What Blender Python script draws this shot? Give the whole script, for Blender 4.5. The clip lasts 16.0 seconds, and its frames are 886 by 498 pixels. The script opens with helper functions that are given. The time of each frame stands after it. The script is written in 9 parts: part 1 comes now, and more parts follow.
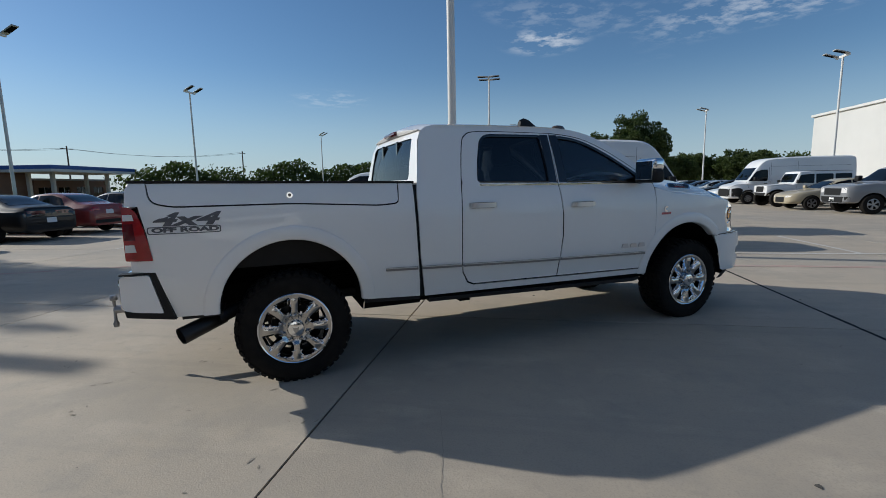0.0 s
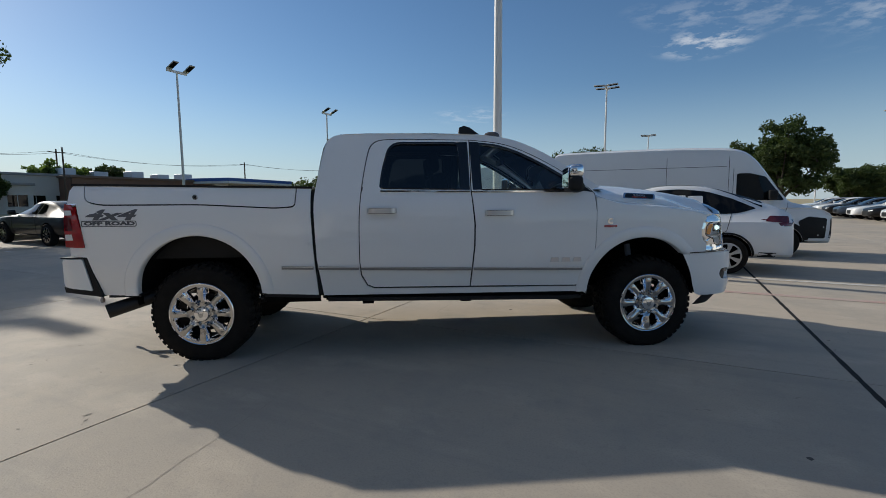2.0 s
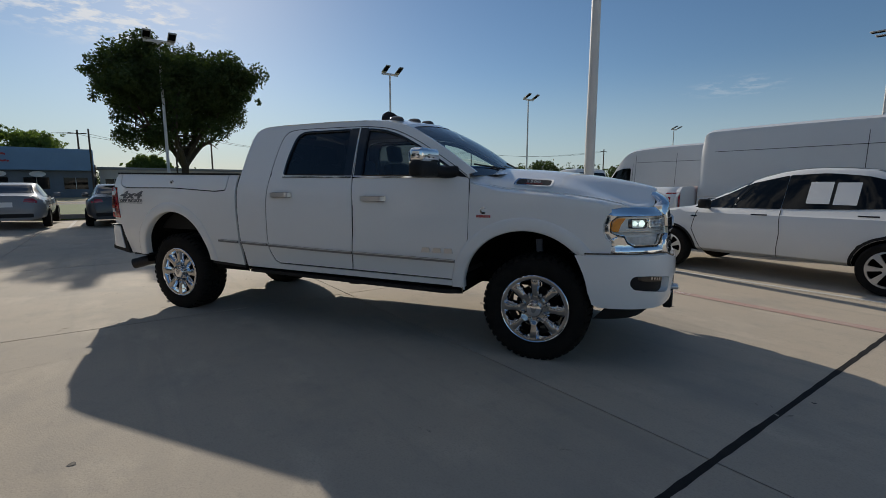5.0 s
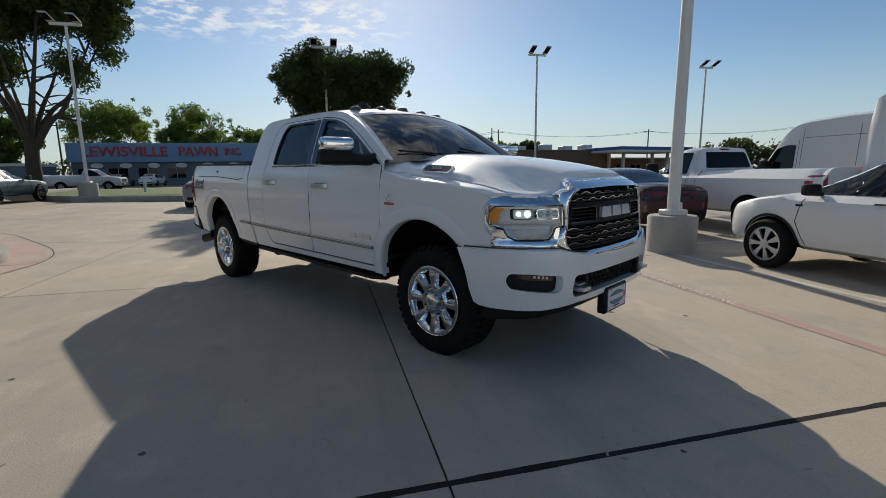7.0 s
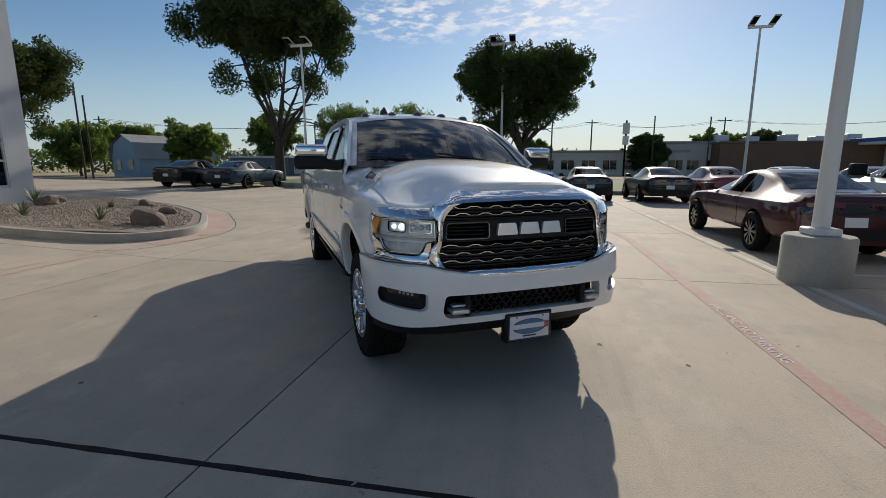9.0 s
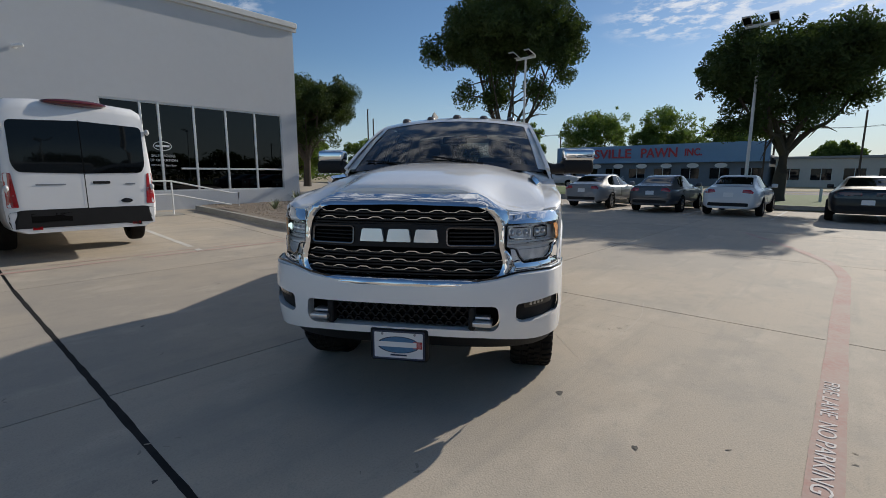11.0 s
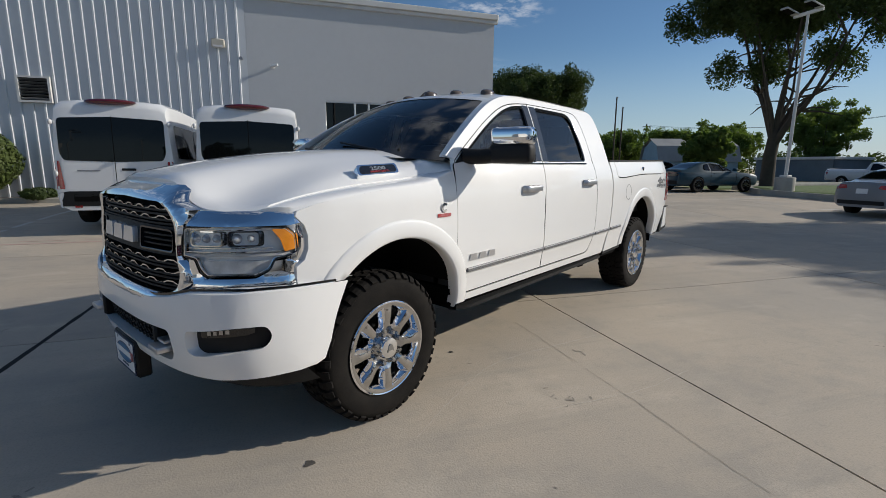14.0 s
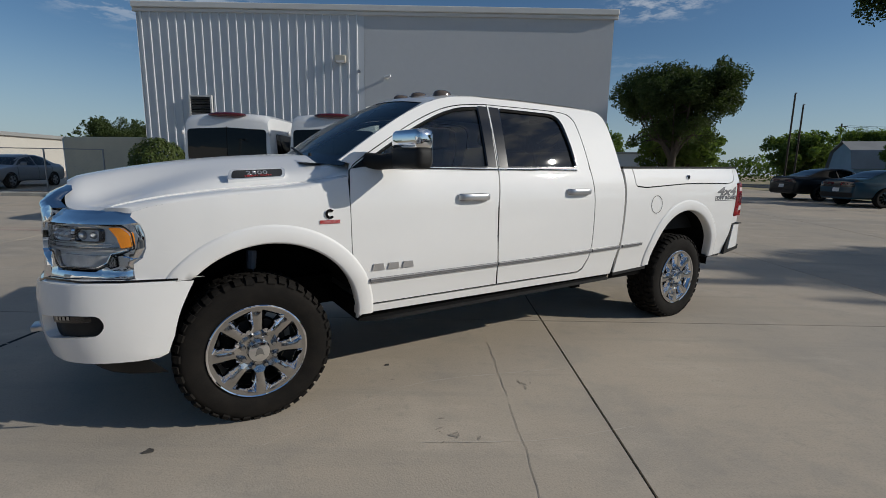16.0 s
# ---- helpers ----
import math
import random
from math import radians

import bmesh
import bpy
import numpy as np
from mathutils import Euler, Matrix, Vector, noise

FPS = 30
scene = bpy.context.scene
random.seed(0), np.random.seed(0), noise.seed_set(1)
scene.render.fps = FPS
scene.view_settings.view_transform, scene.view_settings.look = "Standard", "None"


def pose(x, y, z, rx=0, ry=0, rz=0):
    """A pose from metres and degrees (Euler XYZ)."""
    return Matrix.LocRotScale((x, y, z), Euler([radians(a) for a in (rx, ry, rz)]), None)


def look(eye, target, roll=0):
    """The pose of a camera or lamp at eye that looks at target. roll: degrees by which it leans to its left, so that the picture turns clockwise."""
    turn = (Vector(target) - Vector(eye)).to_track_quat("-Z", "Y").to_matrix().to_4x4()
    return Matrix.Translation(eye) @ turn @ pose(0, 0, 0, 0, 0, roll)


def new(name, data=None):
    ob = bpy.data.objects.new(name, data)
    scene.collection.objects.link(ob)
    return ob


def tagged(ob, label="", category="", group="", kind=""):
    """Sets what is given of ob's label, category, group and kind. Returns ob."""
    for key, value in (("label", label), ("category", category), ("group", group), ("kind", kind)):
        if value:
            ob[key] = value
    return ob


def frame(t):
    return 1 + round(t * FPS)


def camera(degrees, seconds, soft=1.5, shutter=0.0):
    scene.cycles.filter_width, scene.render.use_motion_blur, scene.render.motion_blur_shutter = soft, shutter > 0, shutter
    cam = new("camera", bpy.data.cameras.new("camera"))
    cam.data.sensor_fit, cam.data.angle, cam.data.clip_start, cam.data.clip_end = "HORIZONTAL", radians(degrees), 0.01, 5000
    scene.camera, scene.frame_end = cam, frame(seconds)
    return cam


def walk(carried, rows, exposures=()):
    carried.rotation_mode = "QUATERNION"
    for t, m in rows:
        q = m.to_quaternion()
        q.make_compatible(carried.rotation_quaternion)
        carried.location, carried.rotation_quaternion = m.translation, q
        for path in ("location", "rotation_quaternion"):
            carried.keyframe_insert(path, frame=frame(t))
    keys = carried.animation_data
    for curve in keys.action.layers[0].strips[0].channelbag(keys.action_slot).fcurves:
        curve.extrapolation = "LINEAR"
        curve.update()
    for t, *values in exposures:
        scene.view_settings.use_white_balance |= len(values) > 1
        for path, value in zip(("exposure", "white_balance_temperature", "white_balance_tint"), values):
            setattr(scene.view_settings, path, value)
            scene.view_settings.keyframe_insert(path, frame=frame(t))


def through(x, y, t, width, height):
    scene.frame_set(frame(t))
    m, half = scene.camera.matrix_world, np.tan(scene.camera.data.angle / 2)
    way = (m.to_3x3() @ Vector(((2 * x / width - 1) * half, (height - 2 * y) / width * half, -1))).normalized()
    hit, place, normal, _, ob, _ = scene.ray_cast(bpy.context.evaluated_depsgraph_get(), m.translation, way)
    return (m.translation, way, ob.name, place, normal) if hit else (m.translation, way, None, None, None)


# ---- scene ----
cam = camera(87.8, 16.0, soft=0.8)
PATH = [
    (0, (-2.234, -4.552, 1.493), (-1.51, -2.709, 1.217), -1.1),
    (0.5, (-1.771, -4.679, 1.45), (-1.193, -2.781, 1.2), -1.1),
    (1, (-1.276, -4.845, 1.437), (-0.844, -2.907, 1.202), -1.0),
    (1.5, (-0.799, -4.932, 1.416), (-0.498, -2.967, 1.199), -0.8),
    (2, (-0.281, -5.074, 1.407), (-0.106, -3.093, 1.195), -0.3),
    (2.5, (0.228, -5.132, 1.38), (0.264, -3.144, 1.163), -0.1),
    (3, (0.752, -5.149, 1.38), (0.622, -3.166, 1.154), -0.2),
    (3.5, (1.275, -5.137, 1.378), (0.974, -3.174, 1.141), -0.3),
    (4, (1.777, -4.989, 1.403), (1.314, -3.06, 1.152), -0.1),
    (6.5, (4.149, -3.724, 1.4), (2.919, -2.178, 1.09), -0.4),
    (7, (4.522, -3.357, 1.41), (3.145, -1.945, 1.078), -0.7),
    (7.5, (4.855, -2.934, 1.428), (3.345, -1.668, 1.084), -0.7),
    (8, (5.153, -2.516, 1.46), (3.523, -1.412, 1.106), -0.3),
    (8.5, (5.376, -2.046, 1.48), (3.632, -1.135, 1.12), -0.2),
    (9, (5.639, -1.582, 1.513), (3.798, -0.886, 1.155), -0.0),
    (9.5, (5.692, -1.083, 1.494), (3.782, -0.607, 1.142), 0.4),
    (10, (5.765, -0.459, 1.457), (3.802, -0.27, 1.125), 0.2),
    (12.5, (4.918, 2.049, 1.483), (3.164, 1.153, 1.134), 0.2),
    (13, (4.522, 2.387, 1.458), (2.849, 1.35, 1.106), 0.2),
    (13.5, (4.135, 2.668, 1.461), (2.548, 1.504, 1.107), 0.5),
    (14, (3.738, 2.831, 1.456), (2.253, 1.539, 1.1), 0.5),
    (14.5, (3.403, 2.987, 1.462), (2.029, 1.578, 1.105), 0.6),
    (15, (3.09, 3.272, 1.48), (1.828, 1.763, 1.121), 0.8),
    (15.5, (2.755, 3.444, 1.469), (1.611, 1.842, 1.114), 0.8),
    (16, (2.468, 3.647, 1.476), (1.436, 1.968, 1.135), 1.0),
]
walk(cam, [(t, look(eye, target, roll)) for t, eye, target, roll in PATH],
     exposures=[(0, -0.05, 6000, 8), (2, 0.02, 6250, 9), (4, -0.3, 6500, 10), (6.5, -0.05, 6650, 9), (8, 0.1, 6800, 11), (10, -0.07, 6450, 10), (12.5, 0.0, 6300, 11), (14, -0.1, 6250, 10), (15, -0.3, 6250, 10), (16, -0.45, 6150, 9)])

# ---- the lot's own axes: u runs along the building, v away from it ----
GRID = -31.5
GU = Vector((math.cos(radians(GRID)), math.sin(radians(GRID)), 0))
GV = Vector((-math.sin(radians(GRID)), math.cos(radians(GRID)), 0))


def rise(v):
    """Height of the paving, which climbs gently towards the building."""
    if v > -4.3:
        return 0.0
    if v > -9.0:
        return (-4.3 - v) * 0.045
    return 0.2115 + (-9.0 - v) * 0.02


def lot(u, v, z=None):
    p = GU * u + GV * v
    p.z = rise(v) if z is None else z
    return p


def lot_pose(u, v, heading=0.0, z=None):
    """A pose on the lot; heading in degrees from the u axis."""
    p = lot(u, v, z)
    return pose(p.x, p.y, p.z, 0, 0, GRID + heading)


# ---- sky and sun ----
SUN_DIR = Vector((-1.57, 1.27, 0.965)).normalized()
SUN_EL = math.asin(SUN_DIR.z)
SUN_ROT = math.atan2(SUN_DIR.x, SUN_DIR.y)
world = bpy.data.worlds.new("sky")
world.use_nodes = True
scene.world = world
wn, wl = world.node_tree.nodes, world.node_tree.links
wn.clear()
sky = wn.new("ShaderNodeTexSky")
sky.sky_type = "NISHITA"
sky.sun_disc = False
sky.sun_elevation, sky.sun_rotation = SUN_EL, SUN_ROT
sky.air_density, sky.dust_density, sky.ozone_density = 1.0, 0.22, 3.0
coord = wn.new("ShaderNodeTexCoord")
sep = wn.new("ShaderNodeSeparateXYZ")
wl.new(coord.outputs["Generated"], sep.inputs[0])
# clouds lie on a flat layer overhead: the direction divided by its height
hgt = wn.new("ShaderNodeMath"); hgt.operation = "MAXIMUM"; hgt.inputs[1].default_value = 0.02
wl.new(sep.outputs[2], hgt.inputs[0])
hadd = wn.new("ShaderNodeMath"); hadd.operation = "ADD"; hadd.inputs[1].default_value = 0.06
wl.new(hgt.outputs[0], hadd.inputs[0])
plane = wn.new("ShaderNodeVectorMath"); plane.operation = "DIVIDE"
cmb = wn.new("ShaderNodeCombineXYZ")
for k in range(3):
    wl.new(hadd.outputs[0], cmb.inputs[k])
wl.new(coord.outputs["Generated"], plane.inputs[0])
wl.new(cmb.outputs[0], plane.inputs[1])
mapc = wn.new("ShaderNodeMapping")
mapc.inputs["Scale"].default_value = (1.0, 1.0, 0.0)
mapc.inputs["Location"].default_value = (3.1, 1.7, 0.0)
wl.new(plane.outputs[0], mapc.inputs[0])


def sky_noise(scale, detail, rough, lo, hi):
    n = wn.new("ShaderNodeTexNoise")
    n.inputs["Scale"].default_value, n.inputs["Detail"].default_value, n.inputs["Roughness"].default_value = scale, detail, rough
    wl.new(mapc.outputs[0], n.inputs["Vector"])
    r = wn.new("ShaderNodeMapRange")
    r.inputs["From Min"].default_value, r.inputs["From Max"].default_value = lo, hi
    wl.new(n.outputs["Fac"], r.inputs["Value"])
    return r


fields = sky_noise(0.42, 2.0, 0.5, 0.62, 0.85)
tufts = sky_noise(7.0, 7.0, 0.60, 0.47, 0.60)
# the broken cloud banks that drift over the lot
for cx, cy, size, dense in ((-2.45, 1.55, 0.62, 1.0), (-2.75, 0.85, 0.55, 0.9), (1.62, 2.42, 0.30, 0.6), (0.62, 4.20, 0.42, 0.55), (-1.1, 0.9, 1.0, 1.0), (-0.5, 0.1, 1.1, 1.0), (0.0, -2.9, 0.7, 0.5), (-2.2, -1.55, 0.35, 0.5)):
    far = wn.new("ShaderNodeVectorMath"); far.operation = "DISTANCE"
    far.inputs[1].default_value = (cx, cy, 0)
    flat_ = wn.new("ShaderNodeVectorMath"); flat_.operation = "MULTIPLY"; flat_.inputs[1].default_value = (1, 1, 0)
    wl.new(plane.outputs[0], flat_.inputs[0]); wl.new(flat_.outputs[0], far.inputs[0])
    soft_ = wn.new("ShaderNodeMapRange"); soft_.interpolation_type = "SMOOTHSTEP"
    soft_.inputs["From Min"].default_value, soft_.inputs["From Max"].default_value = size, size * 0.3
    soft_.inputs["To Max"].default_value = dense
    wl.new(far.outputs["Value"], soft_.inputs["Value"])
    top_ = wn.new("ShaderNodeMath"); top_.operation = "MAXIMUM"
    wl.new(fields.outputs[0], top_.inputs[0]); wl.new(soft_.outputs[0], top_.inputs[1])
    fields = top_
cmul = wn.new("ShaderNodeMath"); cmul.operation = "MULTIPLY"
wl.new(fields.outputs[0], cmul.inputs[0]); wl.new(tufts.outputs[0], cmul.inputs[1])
low = wn.new("ShaderNodeMapRange")
low.inputs["From Min"].default_value, low.inputs["From Max"].default_value = 0.10, 0.30
wl.new(sep.outputs[2], low.inputs["Value"])
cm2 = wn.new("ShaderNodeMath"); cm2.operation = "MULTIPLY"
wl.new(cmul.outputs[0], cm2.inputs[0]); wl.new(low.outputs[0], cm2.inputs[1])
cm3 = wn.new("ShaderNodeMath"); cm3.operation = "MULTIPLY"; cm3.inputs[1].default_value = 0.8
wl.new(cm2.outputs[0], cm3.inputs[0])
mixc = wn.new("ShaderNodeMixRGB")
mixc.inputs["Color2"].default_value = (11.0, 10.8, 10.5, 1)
deep = wn.new("ShaderNodeHueSaturation")
deep.inputs["Saturation"].default_value, deep.inputs["Value"].default_value = 1.10, 1.02
wl.new(sky.outputs[0], deep.inputs["Color"])
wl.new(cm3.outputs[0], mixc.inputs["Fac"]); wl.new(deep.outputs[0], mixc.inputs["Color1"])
# pale haze towards the horizon
haze = wn.new("ShaderNodeMapRange"); haze.interpolation_type = "SMOOTHSTEP"
haze.inputs["From Min"].default_value, haze.inputs["From Max"].default_value = 0.24, -0.02
haze.inputs["To Max"].default_value = 0.72
wl.new(sep.outputs[2], haze.inputs["Value"])
mixh = wn.new("ShaderNodeMixRGB")
mixh.inputs["Color2"].default_value = (5.0, 6.3, 7.3, 1)
wl.new(haze.outputs[0], mixh.inputs["Fac"]); wl.new(mixc.outputs[0], mixh.inputs["Color1"])
bg = wn.new("ShaderNodeBackground")
bg.inputs["Strength"].default_value = 0.085
out = wn.new("ShaderNodeOutputWorld")
wl.new(mixh.outputs[0], bg.inputs["Color"]); wl.new(bg.outputs[0], out.inputs[0])

sun = new("sun", bpy.data.lights.new("sun", "SUN"))
sun.data.energy, sun.data.angle, sun.data.color = 4.05, radians(0.6), (1.0, 0.92, 0.80)
sun.matrix_world = look(SUN_DIR * 60, (0, 0, 0))


# ---- materials ----
def mat(name, color, rough=0.5, metal=0.0, coat=0.0, noise_scale=0.0, noise_amt=0.0, fine=0.0, bump=0.0, bump_scale=80.0, spec=0.5, emit=None, emit_strength=1.0, per_object=0.0, second=None):
    """A principled material with variation at two scales, in object metres."""
    m = bpy.data.materials.new(name)
    m.use_nodes = True
    n, l = m.node_tree.nodes, m.node_tree.links
    b = n["Principled BSDF"]
    b.inputs["Base Color"].default_value = (*color, 1)
    b.inputs["Roughness"].default_value = rough
    b.inputs["Metallic"].default_value = metal
    b.inputs["Specular IOR Level"].default_value = spec
    b.inputs["Coat Weight"].default_value = coat
    b.inputs["Coat Roughness"].default_value = 0.03
    m.diffuse_color = (*color, 1)
    if emit:
        b.inputs["Emission Color"].default_value = (*emit, 1)
        b.inputs["Emission Strength"].default_value = emit_strength
    tc = n.new("ShaderNodeTexCoord")
    if noise_amt or fine or per_object:
        prev = None
        last = n.new("ShaderNodeRGB")
        last.outputs[0].default_value = (*color, 1)
        last = last.outputs[0]
        dark = second or tuple(c * 0.45 for c in color)
        for sc, amt, det in ((noise_scale, noise_amt, 5.0), (noise_scale * 14, fine, 3.0)):
            if not amt:
                continue
            t = n.new("ShaderNodeTexNoise")
            t.inputs["Scale"].default_value, t.inputs["Detail"].default_value, t.inputs["Roughness"].default_value = sc, det, 0.6
            l.new(tc.outputs["Object"], t.inputs["Vector"])
            r = n.new("ShaderNodeMapRange")
            r.inputs["From Min"].default_value, r.inputs["From Max"].default_value = 0.35, 0.72
            r.inputs["To Max"].default_value = amt
            l.new(t.outputs["Fac"], r.inputs["Value"])
            x = n.new("ShaderNodeMixRGB")
            x.inputs["Color2"].default_value = (*dark, 1)
            l.new(r.outputs[0], x.inputs["Fac"]); l.new(last, x.inputs["Color1"])
            last = x.outputs[0]
        if per_object:
            oi = n.new("ShaderNodeObjectInfo")
            r = n.new("ShaderNodeMapRange")
            r.inputs["To Min"].default_value, r.inputs["To Max"].default_value = 1 - per_object, 1 + per_object
            l.new(oi.outputs["Random"], r.inputs["Value"])
            h = n.new("ShaderNodeHueSaturation")
            l.new(r.outputs[0], h.inputs["Value"]); l.new(last, h.inputs["Color"])
            last = h.outputs[0]
        l.new(last, b.inputs["Base Color"])
    if bump:
        t = n.new("ShaderNodeTexNoise")
        t.inputs["Scale"].default_value, t.inputs["Detail"].default_value = bump_scale, 4.0
        l.new(tc.outputs["Object"], t.inputs["Vector"])
        bp = n.new("ShaderNodeBump")
        bp.inputs["Strength"].default_value, bp.inputs["Distance"].default_value = bump, 0.01
        l.new(t.outputs["Fac"], bp.inputs["Height"]); l.new(bp.outputs[0], b.inputs["Normal"])
    return m


def glass_mat(name, tint, gloss_rough=0.01, ior=1.85):
    """Thin tinted window glass: a clear tint with a mirror gloss by Fresnel."""
    m = bpy.data.materials.new(name)
    m.use_nodes = True
    n, l = m.node_tree.nodes, m.node_tree.links
    n.clear()
    o = n.new("ShaderNodeOutputMaterial")
    tr = n.new("ShaderNodeBsdfTransparent"); tr.inputs[0].default_value = (*tint, 1)
    gl = n.new("ShaderNodeBsdfGlossy"); gl.inputs["Roughness"].default_value = gloss_rough
    fr = n.new("ShaderNodeFresnel"); fr.inputs[0].default_value = ior
    mx = n.new("ShaderNodeMixShader")
    l.new(fr.outputs[0], mx.inputs[0]); l.new(tr.outputs[0], mx.inputs[1]); l.new(gl.outputs[0], mx.inputs[2])
    l.new(mx.outputs[0], o.inputs[0])
    m.diffuse_color = (*tint, 1)
    return m


WHITE = mat("white_paint", (0.87, 0.86, 0.835), 0.5, coat=1.0, spec=0.3, noise_scale=1.5, noise_amt=0.05, fine=0.02, second=(0.6, 0.59, 0.56))
TRIMGREY = mat("trim_grey", (0.20, 0.20, 0.205), 0.35, metal=0.2, noise_scale=10, noise_amt=0.2)
DARKCHROME = mat("dark_chrome", (0.42, 0.43, 0.44), 0.16, metal=1.0)
CHROME = mat("chrome", (0.86, 0.87, 0.88), 0.06, metal=1.0, noise_scale=6, noise_amt=0.08, second=(0.6, 0.6, 0.6))
MIRRORCHROME = mat("mirror_chrome", (0.90, 0.90, 0.91), 0.025, metal=1.0)
BLACKCHROME = mat("black_chrome", (0.10, 0.10, 0.11), 0.12, metal=1.0)
RIMFACE = mat("machined_silver", (0.50, 0.49, 0.475), 0.15, metal=1.0, noise_scale=14, noise_amt=0.12, second=(0.5, 0.49, 0.47))
BRAKEDARK = mat("dark_brake_metal", (0.03, 0.03, 0.032), 0.55, metal=0.4, noise_scale=12, noise_amt=0.5)
SATIN = mat("satin_metal", (0.62, 0.62, 0.63), 0.28, metal=0.8)
STEEL = mat("dull_steel", (0.35, 0.35, 0.36), 0.4, metal=0.9, noise_scale=9, noise_amt=0.4)
BLACK = mat("black_plastic", (0.009, 0.009, 0.0095), 0.6, noise_scale=8, noise_amt=0.3, bump=0.1, bump_scale=400, second=(0.02, 0.02, 0.019), spec=0.3)
GLOSSBLACK = mat("gloss_black", (0.008, 0.008, 0.009), 0.12, coat=0.5)
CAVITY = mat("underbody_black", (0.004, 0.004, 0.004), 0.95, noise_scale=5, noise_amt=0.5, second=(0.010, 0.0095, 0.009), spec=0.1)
RUBBER = mat("tyre_rubber", (0.0085, 0.008, 0.0075), 0.85, noise_scale=10, noise_amt=0.5, fine=0.3, bump=0.2, bump_scale=300, second=(0.026, 0.022, 0.018), spec=0.15)
GLASS_FRONT = glass_mat("clear_glass", (0.74, 0.80, 0.78), ior=1.95)
GLASS_SIDE = glass_mat("tinted_glass", (0.80, 0.88, 0.85), ior=1.85)
GLASS_DARK = glass_mat("privacy_glass", (0.10, 0.105, 0.11), ior=1.7)
LENS = glass_mat("lens_clear", (0.98, 0.99, 0.99), ior=1.3)
REDLENS = mat("red_lens", (0.38, 0.010, 0.013), 0.12, coat=1.0, noise_scale=14, noise_amt=0.6, second=(0.12, 0.003, 0.005))
REDDARK = mat("smoked_red_lens", (0.10, 0.006, 0.01), 0.1, coat=0.8)
WHITELENS = mat("white_lens", (0.7, 0.68, 0.66), 0.15, coat=0.5)
AMBER = mat("amber_lens", (0.95, 0.34, 0.025), 0.25, coat=0.8, noise_scale=40, noise_amt=0.5, second=(0.75, 0.20, 0.012))
PROJECTOR = mat("projector_lens", (0.92, 0.93, 0.95), 0.08, metal=0.55, coat=1.0)
FROSTED = mat("frosted_lens", (0.80, 0.80, 0.81), 0.25, coat=0.9, noise_scale=18, noise_amt=0.6, second=(0.36, 0.37, 0.38))
LIT = mat("lit_projector", (0.85, 0.9, 0.9), 0.1, coat=0.6, emit=(0.80, 1.0, 0.92), emit_strength=1.1)
REFLECTOR = mat("lamp_reflector", (0.90, 0.91, 0.92), 0.3, metal=0.0, coat=0.9, noise_scale=25, noise_amt=0.25, second=(0.74, 0.76, 0.79), bump=0.1, bump_scale=60)
SEAT = mat("dark_leather", (0.028, 0.026, 0.026), 0.6, bump=0.2, bump_scale=120)
LINING = mat("grey_lining", (0.25, 0.24, 0.22), 0.8)
DECAL = mat("grey_decal", (0.13, 0.13, 0.135), 0.45, noise_scale=30, noise_amt=0.6, second=(0.05, 0.05, 0.055))
PAPER = mat("white_paper", (0.75, 0.75, 0.74), 0.7)


